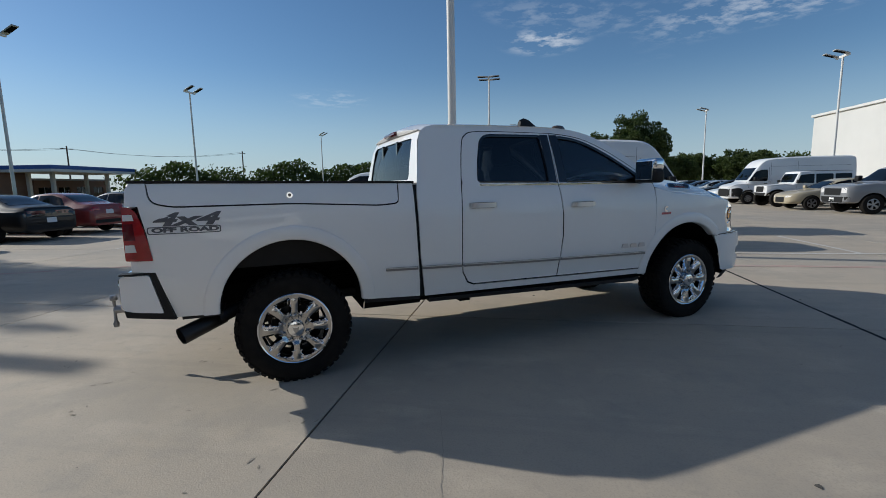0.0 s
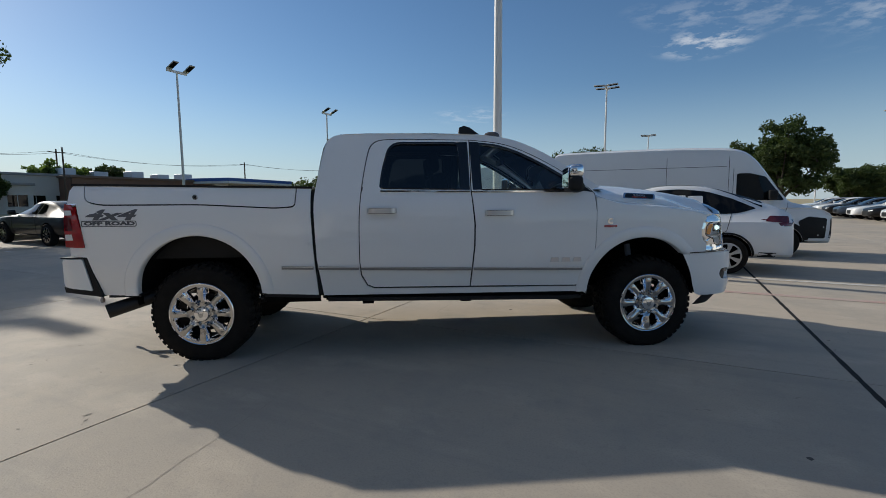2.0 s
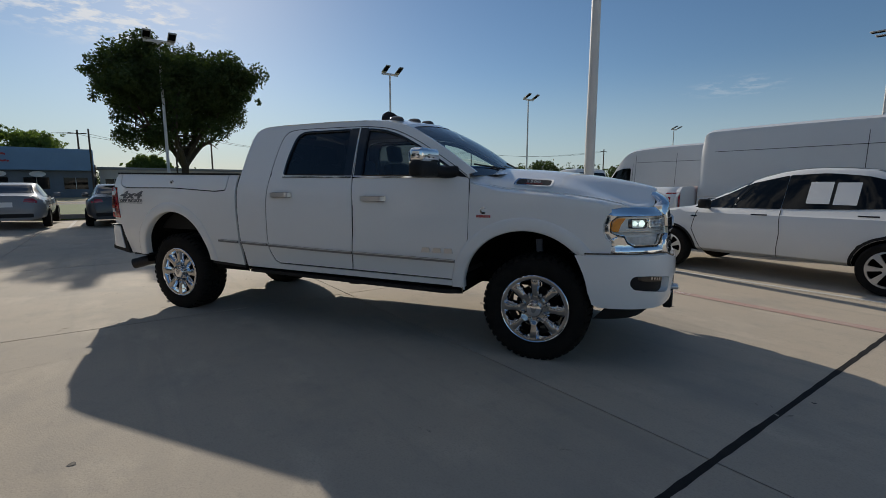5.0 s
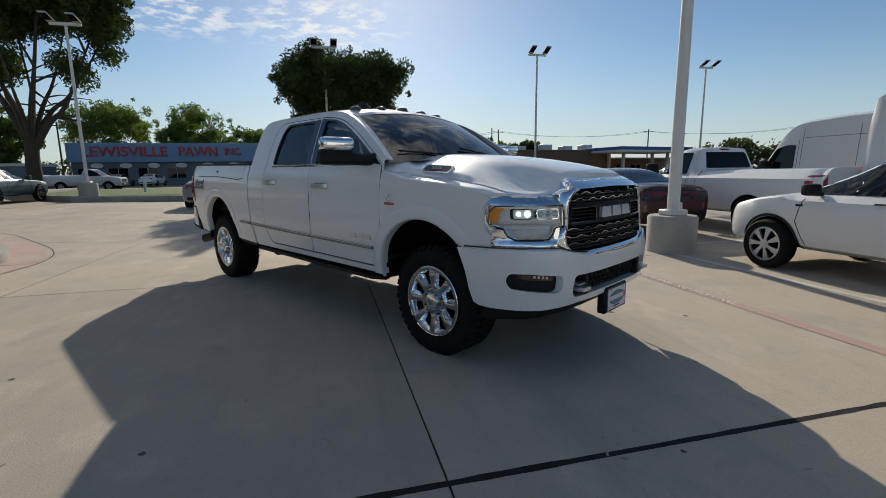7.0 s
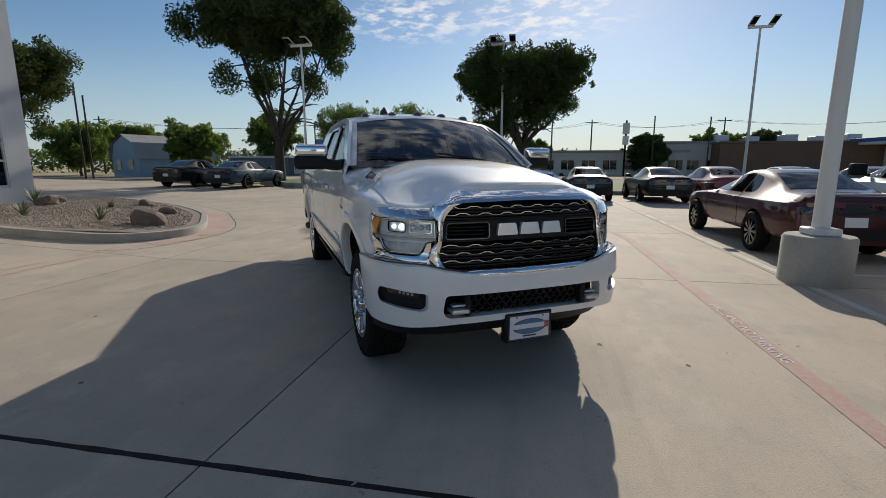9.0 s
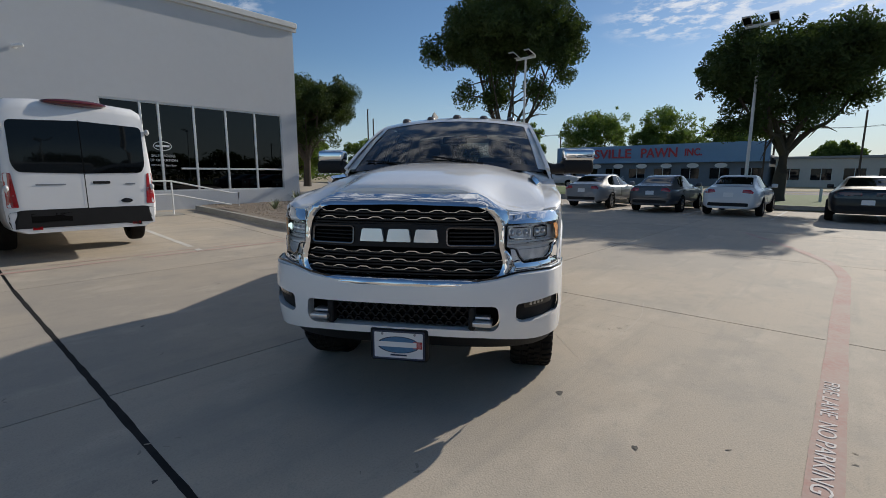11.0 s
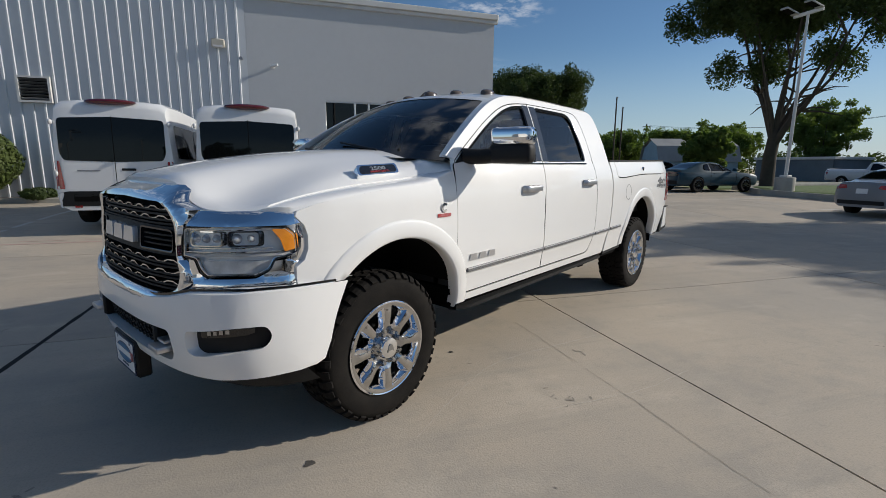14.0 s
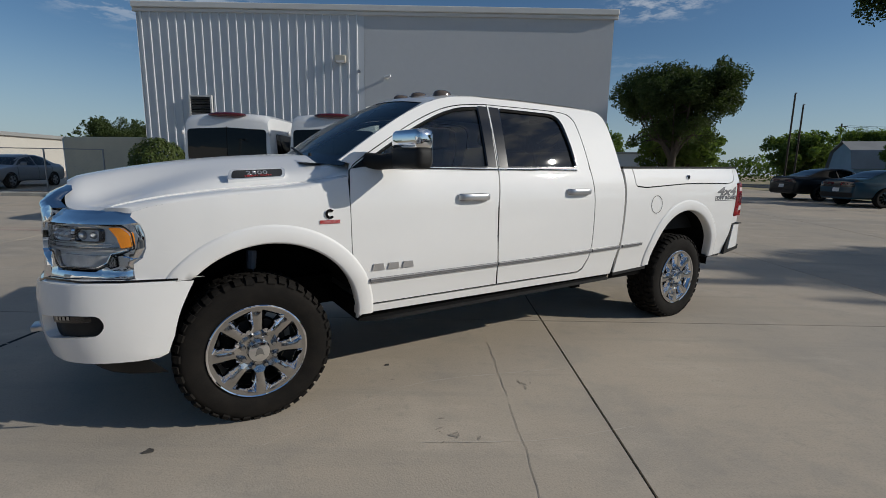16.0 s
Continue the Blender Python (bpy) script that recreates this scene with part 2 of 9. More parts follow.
def concrete_mat(name):
    """Worn broom-finished concrete: broad clouds, small blotches, streaks along the lot, grain and pits."""
    m = bpy.data.materials.new(name)
    m.use_nodes = True
    n, l = m.node_tree.nodes, m.node_tree.links
    b = n["Principled BSDF"]
    b.inputs["Specular IOR Level"].default_value = 0.35
    geo = n.new("ShaderNodeNewGeometry")
    turn = n.new("ShaderNodeMapping")
    turn.inputs["Rotation"].default_value = (0, 0, radians(31.5))
    l.new(geo.outputs["Position"], turn.inputs[0])
    last = n.new("ShaderNodeRGB")
    last.outputs[0].default_value = (0.470, 0.398, 0.308, 1)
    last = last.outputs[0]
    for scale, detail, rough, lo, hi, amt, colour, stretch in (
            (0.30, 4, 0.55, 0.40, 0.66, 0.55, (0.345, 0.315, 0.270), (1, 1, 1)),
            (1.1, 7, 0.68, 0.48, 0.66, 0.50, (0.330, 0.300, 0.255), (1, 1, 1)),
            (0.9, 6, 0.62, 0.52, 0.70, 0.55, (0.555, 0.480, 0.380), (1, 1.7, 1)),
            (1.3, 5, 0.65, 0.52, 0.70, 0.30, (0.300, 0.275, 0.235), (0.22, 3.2, 1)),
            (9.0, 6, 0.70, 0.54, 0.70, 0.35, (0.300, 0.272, 0.230), (1, 1, 1)),
            (75.0, 3, 0.6, 0.45, 0.72, 0.40, (0.290, 0.262, 0.220), (1, 1, 1))):
        mp = n.new("ShaderNodeMapping")
        mp.inputs["Scale"].default_value = stretch
        mp.inputs["Location"].default_value = (scale * 3.7, scale * 1.9, 0)
        l.new(turn.outputs[0], mp.inputs[0])
        t = n.new("ShaderNodeTexNoise")
        t.inputs["Scale"].default_value, t.inputs["Detail"].default_value, t.inputs["Roughness"].default_value = scale, detail, rough
        l.new(mp.outputs[0], t.inputs["Vector"])
        r = n.new("ShaderNodeMapRange"); r.interpolation_type = "SMOOTHSTEP"
        r.inputs["From Min"].default_value, r.inputs["From Max"].default_value, r.inputs["To Max"].default_value = lo, hi, amt
        l.new(t.outputs["Fac"], r.inputs["Value"])
        x = n.new("ShaderNodeMixRGB")
        x.inputs["Color2"].default_value = (*colour, 1)
        l.new(r.outputs[0], x.inputs["Fac"]); l.new(last, x.inputs["Color1"])
        last = x.outputs[0]
    oi = n.new("ShaderNodeObjectInfo")
    r = n.new("ShaderNodeMapRange")
    r.inputs["To Min"].default_value, r.inputs["To Max"].default_value = 0.95, 1.05
    l.new(oi.outputs["Random"], r.inputs["Value"])
    h = n.new("ShaderNodeHueSaturation")
    l.new(r.outputs[0], h.inputs["Value"]); l.new(last, h.inputs["Color"])
    l.new(h.outputs[0], b.inputs["Base Color"])
    b.inputs["Roughness"].default_value = 0.82
    t = n.new("ShaderNodeTexNoise")
    t.inputs["Scale"].default_value, t.inputs["Detail"].default_value = 90, 5
    l.new(geo.outputs["Position"], t.inputs["Vector"])
    bp = n.new("ShaderNodeBump")
    bp.inputs["Strength"].default_value, bp.inputs["Distance"].default_value = 0.3, 0.006
    l.new(t.outputs["Fac"], bp.inputs["Height"]); l.new(bp.outputs[0], b.inputs["Normal"])
    m.diffuse_color = (0.42, 0.37, 0.30, 1)
    return m


CONCRETE = concrete_mat("concrete_slab")
KERB = mat("kerb_concrete", (0.42, 0.40, 0.35), 0.9, noise_scale=2.0, noise_amt=0.5, fine=0.3, bump=0.3, bump_scale=60, second=(0.24, 0.225, 0.20))
SEALANT = mat("joint_sealant", (0.012, 0.012, 0.012), 0.8, noise_scale=6, noise_amt=0.6, second=(0.04, 0.037, 0.033), spec=0.2)
JOINT = mat("joint_shadow", (0.022, 0.021, 0.019), 0.95, noise_scale=5, noise_amt=0.5, second=(0.06, 0.055, 0.048))
REDPAINT = mat("faded_red_paint", (0.455, 0.265, 0.22), 0.85, noise_scale=1.8, noise_amt=0.9, fine=0.6, second=(0.46, 0.385, 0.325))
WHITELINE = mat("worn_white_line", (0.62, 0.60, 0.56), 0.85, noise_scale=2.5, noise_amt=0.7, fine=0.5, second=(0.45, 0.42, 0.36))
GRASS = mat("lawn_grass", (0.10, 0.155, 0.03), 0.9, noise_scale=0.8, noise_amt=0.5, fine=0.5, bump=0.8, bump_scale=60, second=(0.06, 0.09, 0.02))
DRYGRASS = mat("dry_grass", (0.42, 0.34, 0.19), 0.95, noise_scale=0.3, noise_amt=0.6, fine=0.5, bump=0.5, bump_scale=30, second=(0.30, 0.26, 0.15))
ASPHALT = mat("asphalt", (0.085, 0.08, 0.075), 0.9, noise_scale=0.4, noise_amt=0.5, fine=0.4, bump=0.3, bump_scale=150, second=(0.15, 0.14, 0.13))


def leaf_mat(name, color, through):
    """Leaves: a matt face, with some light coming through the blade."""
    m = mat(name, color, 0.65, spec=0.2, noise_scale=0.6, noise_amt=0.7, second=tuple(c * 1.7 for c in color))
    n, l = m.node_tree.nodes, m.node_tree.links
    b, o = n["Principled BSDF"], n["Material Output"]
    tr = n.new("ShaderNodeBsdfTranslucent")
    tr.inputs[0].default_value = (color[0] * 2.2, color[1] * 2.4, color[2] * 1.2, 1)
    mx = n.new("ShaderNodeMixShader")
    mx.inputs[0].default_value = through
    l.new(b.outputs[0], mx.inputs[1]); l.new(tr.outputs[0], mx.inputs[2]); l.new(mx.outputs[0], o.inputs[0])
    return m


LEAF = leaf_mat("oak_leaves", (0.042, 0.060, 0.020), 0.22)
LEAFL = leaf_mat("light_leaves", (0.090, 0.125, 0.035), 0.35)
BARK = mat("bark", (0.075, 0.06, 0.045), 0.95, noise_scale=4, noise_amt=0.6, bump=0.8, bump_scale=30, second=(0.04, 0.032, 0.026))
POLE = mat("pole_paint", (0.66, 0.65, 0.62), 0.5, noise_scale=1.5, noise_amt=0.25, second=(0.5, 0.48, 0.44))
STUCCO = mat("grey_stucco", (0.53, 0.54, 0.55), 0.95, noise_scale=0.35, noise_amt=0.18, fine=0.15, bump=0.5, bump_scale=90, second=(0.44, 0.445, 0.45))
METALWALL = mat("ribbed_wall_metal", (0.58, 0.60, 0.62), 0.45, metal=0.0, noise_scale=0.5, noise_amt=0.15, second=(0.46, 0.48, 0.51))


# ---- mesh helpers ----
def smooth_mesh(me, angle=40):
    for p in me.polygons:
        p.use_smooth = True
    if hasattr(me, "set_sharp_from_angle"):
        me.set_sharp_from_angle(angle=radians(angle))


def part(name, bm, material, parent=None, label="", smooth=True, angle=40, recalc=True):
    """Links a bmesh as one mesh object under a thing or a part."""
    if recalc:
        bmesh.ops.recalc_face_normals(bm, faces=bm.faces)
    me = bpy.data.meshes.new(name)
    bm.to_mesh(me)
    bm.free()
    for m in (material if isinstance(material, (list, tuple)) else [material]):
        me.materials.append(m)
    if smooth:
        smooth_mesh(me, angle)
    ob = new(name, me)
    if parent is not None:
        ob.parent = parent
    if label:
        ob["label"] = label
    return ob


def thing(name, label, category, group="", m=None):
    ob = new(name)
    tagged(ob, label, category, group)
    ob.empty_display_size = 0.1
    if m is not None:
        ob.matrix_basis = m
    return ob


def box(bm, x0, x1, y0, y1, z0, z1, bevel=0.0, m=None, mi=0, seg=1):
    vs = [bm.verts.new((x, y, z)) for x in (x0, x1) for y in (y0, y1) for z in (z0, z1)]
    idx = ((0, 1, 3, 2), (4, 6, 7, 5), (0, 4, 5, 1), (2, 3, 7, 6), (0, 2, 6, 4), (1, 5, 7, 3))
    fs = [bm.faces.new([vs[i] for i in f]) for f in idx]
    for f in fs:
        f.material_index = mi
    if bevel:
        es = list({e for f in fs for e in f.edges})
        r = bmesh.ops.bevel(bm, geom=es, offset=bevel, segments=seg, affect="EDGES", profile=0.5)
        vs = list({v for f in r["faces"] for v in f.verts} | {v for v in vs if v.is_valid})
    if m is not None:
        bmesh.ops.transform(bm, matrix=m, verts=vs)
    return vs


def cyl(bm, r0, r1, h, n=24, m=None, caps=True, mi=0):
    """A tapered cylinder along z from 0 to h."""
    a = [bm.verts.new((r0 * math.cos(2 * math.pi * i / n), r0 * math.sin(2 * math.pi * i / n), 0)) for i in range(n)]
    b = [bm.verts.new((r1 * math.cos(2 * math.pi * i / n), r1 * math.sin(2 * math.pi * i / n), h)) for i in range(n)]
    fs = [bm.faces.new((a[i], a[(i + 1) % n], b[(i + 1) % n], b[i])) for i in range(n)]
    if caps:
        fs += [bm.faces.new(a[::-1]), bm.faces.new(b)]
    for f in fs:
        f.material_index = mi
    if m is not None:
        bmesh.ops.transform(bm, matrix=m, verts=a + b)
    return a + b


def revolve(bm, prof, n=32, m=None, close=False):
    """Turns a profile of (r, h) round z."""
    rings = [[bm.verts.new((r * math.cos(2 * math.pi * i / n), r * math.sin(2 * math.pi * i / n), h)) for i in range(n)] for r, h in prof]
    pairs = list(zip(rings, rings[1:])) + ([(rings[-1], rings[0])] if close else [])
    for a, b in pairs:
        for i in range(n):
            bm.faces.new((a[i], a[(i + 1) % n], b[(i + 1) % n], b[i]))
    vs = [v for r in rings for v in r]
    if m is not None:
        bmesh.ops.transform(bm, matrix=m, verts=vs)
    return vs


def tube(bm, pts, rad, n=8, caps=True):
    """A round tube along points; rad is a number or a list."""
    pts = [Vector(p) for p in pts]
    rad = rad if isinstance(rad, (list, tuple)) else [rad] * len(pts)
    rings = []
    ref = Vector((0, 0, 1))
    for i, p in enumerate(pts):
        d = (pts[min(i + 1, len(pts) - 1)] - pts[max(i - 1, 0)]).normalized()
        a = d.cross(ref)
        if a.length < 0.1:
            a = d.cross(Vector((1, 0, 0)))
        a.normalize()
        b = d.cross(a)
        rings.append([bm.verts.new(p + (a * math.cos(2 * math.pi * k / n) + b * math.sin(2 * math.pi * k / n)) * rad[i]) for k in range(n)])
    for a, b in zip(rings, rings[1:]):
        for k in range(n):
            bm.faces.new((a[k], a[(k + 1) % n], b[(k + 1) % n], b[k]))
    if caps:
        bm.faces.new(rings[0][::-1])
        bm.faces.new(rings[-1])
    return rings


def ribbon(bm, pts, w, h, up, mi=0):
    """A bar of width w (along up) and depth h swept along points; up may be a list of vectors."""
    pts = [Vector(p) for p in pts]
    rings = []
    for i, p in enumerate(pts):
        d = (pts[min(i + 1, len(pts) - 1)] - pts[max(i - 1, 0)]).normalized()
        u = Vector(up[i] if isinstance(up, list) else up)
        u = (u - d * u.dot(d)).normalized()
        s = d.cross(u)
        rings.append([bm.verts.new(p + u * a * w / 2 + s * b * h / 2) for a, b in ((-1, -0.6), (-0.7, -1), (0.7, -1), (1, -0.6), (1, 1), (-1, 1))])
    for a, b in zip(rings, rings[1:]):
        for k in range(6):
            bm.faces.new((a[k], a[(k + 1) % 6], b[(k + 1) % 6], b[k])).material_index = mi
    bm.faces.new(rings[0][::-1]).material_index = mi
    bm.faces.new(rings[-1]).material_index = mi


def grid(bm, fn, us, vs, mi=0):
    """A sheet of quads: fn(u, v) gives the place."""
    g = [[bm.verts.new(fn(u, v)) for v in vs] for u in us]
    for a, b in zip(g, g[1:]):
        for k in range(len(vs) - 1):
            bm.faces.new((a[k], b[k], b[k + 1], a[k + 1])).material_index = mi
    return g


def lin(a, b, n):
    return [a + (b - a) * i / (n - 1) for i in range(n)]


def curve(pts, n):
    """A smooth line (Catmull-Rom) through points of any size, n samples a span."""
    out = []
    P = [tuple(p) for p in pts]
    for i in range(len(P) - 1):
        p0, p1, p2, p3 = P[max(i - 1, 0)], P[i], P[i + 1], P[min(i + 2, len(P) - 1)]
        for k in range(n):
            t = k / n
            out.append(tuple(0.5 * (2 * b + (c - a) * t + (2 * a - 5 * b + 4 * c - d) * t * t + (3 * b - a - 3 * c + d) * t ** 3) for a, b, c, d in zip(p0, p1, p2, p3)))
    out.append(P[-1])
    return out


def interp(x, pts):
    """Straight steps between (x, value) pairs."""
    if x <= pts[0][0]:
        return pts[0][1]
    for (a, va), (b, vb) in zip(pts, pts[1:]):
        if x <= b:
            return va + (vb - va) * (x - a) / (b - a)
    return pts[-1][1]


def rounded(pts, r, n=5):
    """Rounds the corners of a closed outline of (a, b); r is a number or one for each corner."""
    out = []
    m = len(pts)
    for i in range(m):
        p, a, b = Vector(pts[i]).to_2d(), Vector(pts[i - 1]).to_2d(), Vector(pts[(i + 1) % m]).to_2d()
        rr = r[i] if isinstance(r, (list, tuple)) else r
        if rr <= 0:
            out.append((p.x, p.y))
            continue
        da, db = (a - p), (b - p)
        k = min(rr, da.length * 0.49, db.length * 0.49)
        s, e = p + da.normalized() * k, p + db.normalized() * k
        for j in range(n + 1):
            t = j / n
            q = s * (1 - t) ** 2 + p * 2 * t * (1 - t) + e * t * t
            out.append((q.x, q.y))
    return out


def skin(bm, outline, fn, holes=(), step=0.12, inward=None, mi=0, stepb=None):
    """A curved panel: an outline in (a, b), with holes, cut into small facets and laid on the surface fn(a, b).
    inward: a vector by which its edges are turned in."""
    flat = bmesh.new()
    for loop in (outline, *holes):
        vs = [flat.verts.new((p[0], p[1], 0)) for p in loop]
        for i in range(len(vs)):
            flat.edges.new((vs[i], vs[(i + 1) % len(vs)]))
    bmesh.ops.triangle_fill(flat, use_beauty=True, edges=flat.edges[:], normal=(0, 0, 1))
    lo = [min(p[k] for p in outline) for k in (0, 1)]
    hi = [max(p[k] for p in outline) for k in (0, 1)]
    for k, st in ((0, step), (1, stepb or step)):
        n = int((hi[k] - lo[k]) / st)
        for i in range(1, n + 1):
            co, no = [0, 0, 0], [0, 0, 0]
            co[k], no[k] = lo[k] + (hi[k] - lo[k]) * i / (n + 1), 1
            bmesh.ops.bisect_plane(flat, geom=flat.verts[:] + flat.edges[:] + flat.faces[:], plane_co=co, plane_no=no, dist=1e-5)
    flat.verts.index_update()
    new_v = [bm.verts.new(fn(v.co.x, v.co.y)) for v in flat.verts]
    made = []
    for f in flat.faces:
        try:
            g = bm.faces.new([new_v[v.index] for v in f.verts])
            g.material_index = mi
            made.append(g)
        except ValueError:
            pass
    if inward is not None:
        inward = Vector(inward)
        back = {}
        for e in flat.edges:
            if len(e.link_faces) == 1:
                a, b = (new_v[v.index] for v in e.verts)
                for v in (a, b):
                    if v not in back:
                        back[v] = bm.verts.new(v.co + inward)
                bm.faces.new((a, b, back[b], back[a])).material_index = mi
    flat.free()
    return made


def arc(cx, cz, r, a0, a1, n, squash=1.0):
    """Points on an arc, angles in degrees."""
    return [(cx + r * math.cos(radians(a0 + (a1 - a0) * i / n)), cz + r * squash * math.sin(radians(a0 + (a1 - a0) * i / n))) for i in range(n + 1)]


def text_mesh(body, size, material, name="lettering", depth=0.002, parent=None, m=None, align="CENTER", stretch=1.0, label="", bold=0.0, slant=0.0):
    """Raised lettering in the built-in font, turned into a mesh."""
    cu = bpy.data.curves.new(name, "FONT")
    cu.body, cu.size, cu.extrude, cu.align_x, cu.align_y = body, size, depth, align, "CENTER"
    cu.resolution_u = 3
    cu.offset, cu.shear = bold, slant
    tmp = bpy.data.objects.new("tmp", cu)
    me = bpy.data.meshes.new_from_object(tmp)
    bpy.data.objects.remove(tmp)
    bpy.data.curves.remove(cu)
    me.materials.clear()
    me.materials.append(material)
    me.transform(Matrix.Diagonal((stretch, 1, 1, 1)))
    if m is not None:
        me.transform(m)
    ob = new(name, me)
    if parent is not None:
        ob.parent = parent
    if label:
        ob["label"] = label
    return ob


def facing(origin, right, up):
    """A frame at origin whose x runs along right and y along up."""
    r, u = Vector(right).normalized(), Vector(up).normalized()
    n = r.cross(u)
    m = Matrix((r, u, n)).transposed().to_4x4()
    m.translation = Vector(origin)
    return m


def cut(bm, cutters):
    """Cuts closed shapes (bmeshes) out of a closed mesh."""
    def tmp(b):
        me = bpy.data.meshes.new("tmp")
        b.to_mesh(me)
        b.free()
        return new("tmp", me)
    base = tmp(bm)
    tools = [tmp(c) for c in cutters]
    for t in tools:
        k = base.modifiers.new("cut", "BOOLEAN")
        k.operation, k.object, k.solver = "DIFFERENCE", t, "EXACT"
    dg = bpy.context.evaluated_depsgraph_get()
    res = bmesh.new()
    res.from_object(base, dg)
    for o in (base, *tools):
        me = o.data
        bpy.data.objects.remove(o)
        bpy.data.meshes.remove(me)
    return res


# ---- ground, street and paving ----
def ground_sheet():
    bm = bmesh.new()
    # one sheet to the horizon, with the rise towards the building and the street
    us = [-900, -300, -120, -60, -46, -45.5, -34.5, -34, -20.0, -19.5, -10, 0, 15, 40, 120, 300, 900]
    vs = [-900, -300, -120, -60, -30, -13, -9, -4.3, 0, 10, 30, 60, 120, 300, 900]

    def at(u, v):
        z = -0.06 + (rise(max(v, -30)) if u > -20 else 0.12)
        return lot(u, v, z)
    grid(bm, at, us, vs)
    ob = part("ground", bm, DRYGRASS, smooth=False)
    tagged(ob, "dry straw-coloured open ground round the car lot", "ground", kind="structure")


ground_sheet()


def sheet(name, label, pts, z, material, category, th=0.05, follow=False):
    """A flat slab of an outline in (u, v)."""
    bm = bmesh.new()
    top = [bm.verts.new(lot(u, v, z + (rise(v) if follow else 0))) for u, v in pts]
    bot = [bm.verts.new(t.co - Vector((0, 0, th))) for t in top]
    bm.faces.new(top)
    for i in range(len(top)):
        bm.faces.new((top[i], bot[i], bot[(i + 1) % len(top)], top[(i + 1) % len(top)]))
    ob = part(name, bm, material, smooth=False)
    return tagged(ob, label, category, kind="structure")


sheet("road", "grey asphalt street beyond the lawn strip", [(-45, -300), (-34.5, -300), (-34.5, 300), (-45, 300)], 0.085, ASPHALT, "road")
for k, u in enumerate((-39.9, -39.6)):
    sheet("trim", "faded yellow centre line on the street", [(u, -200), (u + 0.12, -200), (u + 0.12, 200), (u, 200)], 0.09, mat("yellow_line" + str(k), (0.5, 0.36, 0.06), 0.8, noise_scale=2, noise_amt=0.5), "road marking", 0.004)
sheet("lawn", "green grass strip between the lot and the street", [(-33.5, -7.0), (-19.75, -7.0), (-19.75, 60), (-33.5, 60)], 0.20, GRASS, "lawn", 0.3)
sheet("lawn_end", "rounded end of the grass strip by the driveway", [(-31, -24), (-20.2, -20.5), (-19.75, -19.5), (-19.75, -18.6), (-31, -20)], 0.16, GRASS, "lawn", 0.3)
sheet("driveway", "concrete driveway joining the lot to the street", [(-34.5, -40), (-19.6, -40), (-19.6, -20), (-20.5, -11.2), (-34.5, -11.2)], 0.035, CONCRETE, "driveway", 0.1)


def lawn_rise():
    """The raised end of the lawn, level in the middle and falling to its kerb."""
    bm = bmesh.new()
    out = [(-19.75, -7.0), (-18.85, -8.5), (-18.65, -11.4), (-19.5, -12.5), (-20.95, -13.7), (-21.3, -15.0), (-23.0, -16.2), (-33.4, -16.7), (-33.4, -7.0)]
    low = [bm.verts.new(lot(u, v, -0.05)) for u, v in out]
    rim = [bm.verts.new(lot(u, v, 0.2 if v == -7.0 else 0.26)) for u, v in out]
    top = [bm.verts.new(lot(-25 + (u + 25) * 0.86, -11.5 + (v + 11.5) * 0.86, 0.47)) for u, v in out]
    for i in range(len(out)):
        j = (i + 1) % len(out)
        bm.faces.new((low[i], low[j], rim[j], rim[i]))
        bm.faces.new((rim[i], rim[j], top[j], top[i]))
    bm.faces.new(top)
    bmesh.ops.recalc_face_normals(bm, faces=bm.faces)
    tagged(part("lawn", bm, GRASS, smooth=False), "raised grassy end of the lawn under the large oak", "lawn", kind="structure")


lawn_rise()


def kerb_run(pts, w=0.15, h=0.15, base=0.0, name="kerb", material=None, label="weathered concrete kerb along the edge of the paving"):
    """A kerb with a rounded top edge along (u, v) points."""
    bm = bmesh.new()
    rings = []
    P = [Vector(p) for p in pts]
    for i, p in enumerate(P):
        d = (P[min(i + 1, len(P) - 1)] - P[max(i - 1, 0)]).normalized()
        s = Vector((-d.y, d.x))
        ring = []
        for a, z in ((0, -0.05), (0, h * 0.75), (0.03, h), (w, h), (w, -0.05)):
            q = p + s * a
            ring.append(bm.verts.new(lot(q.x, q.y, base + rise(p.y) + z)))
        rings.append(ring)
    for a, b in zip(rings, rings[1:]):
        for k in range(4):
            bm.faces.new((a[k], a[k + 1], b[k + 1], b[k]))
    ob = part(name, bm, material or KERB, angle=30)
    return tagged(ob, label, "kerb", kind="structure")


kerb_run([(-19.6, 60), (-19.6, 20), (-19.6, -7.0)], h=0.13)
kerb_run([(-19.6, -7.0), (-18.7, -8.5), (-18.5, -11.4), (-19.4, -12.6), (-20.8, -13.8), (-21.15, -15.1), (-22.95, -16.35), (-33, -16.85)], h=0.26)
kerb_run([(-19.65, -18.6), (-19.6, -19.5), (-20.1, -20.6), (-31, -24.2)], h=0.17)


# paving slabs with recessed joints, one of them a wide sealed expansion joint
U_JOINTS = [-19.55, -14.55, -9.97, -5.39, -0.81, 3.77, 8.35, 12.93, 17.5, 22.1, 26.7, 31.3, 36, 41]
V_JOINTS = [-40, -30, -22, -16.5, -12.9, -9.0, -4.3, -0.02, 5.0, 9.6, 14.2, 18.8, 23.4, 28, 33, 38, 44, 50, 58]


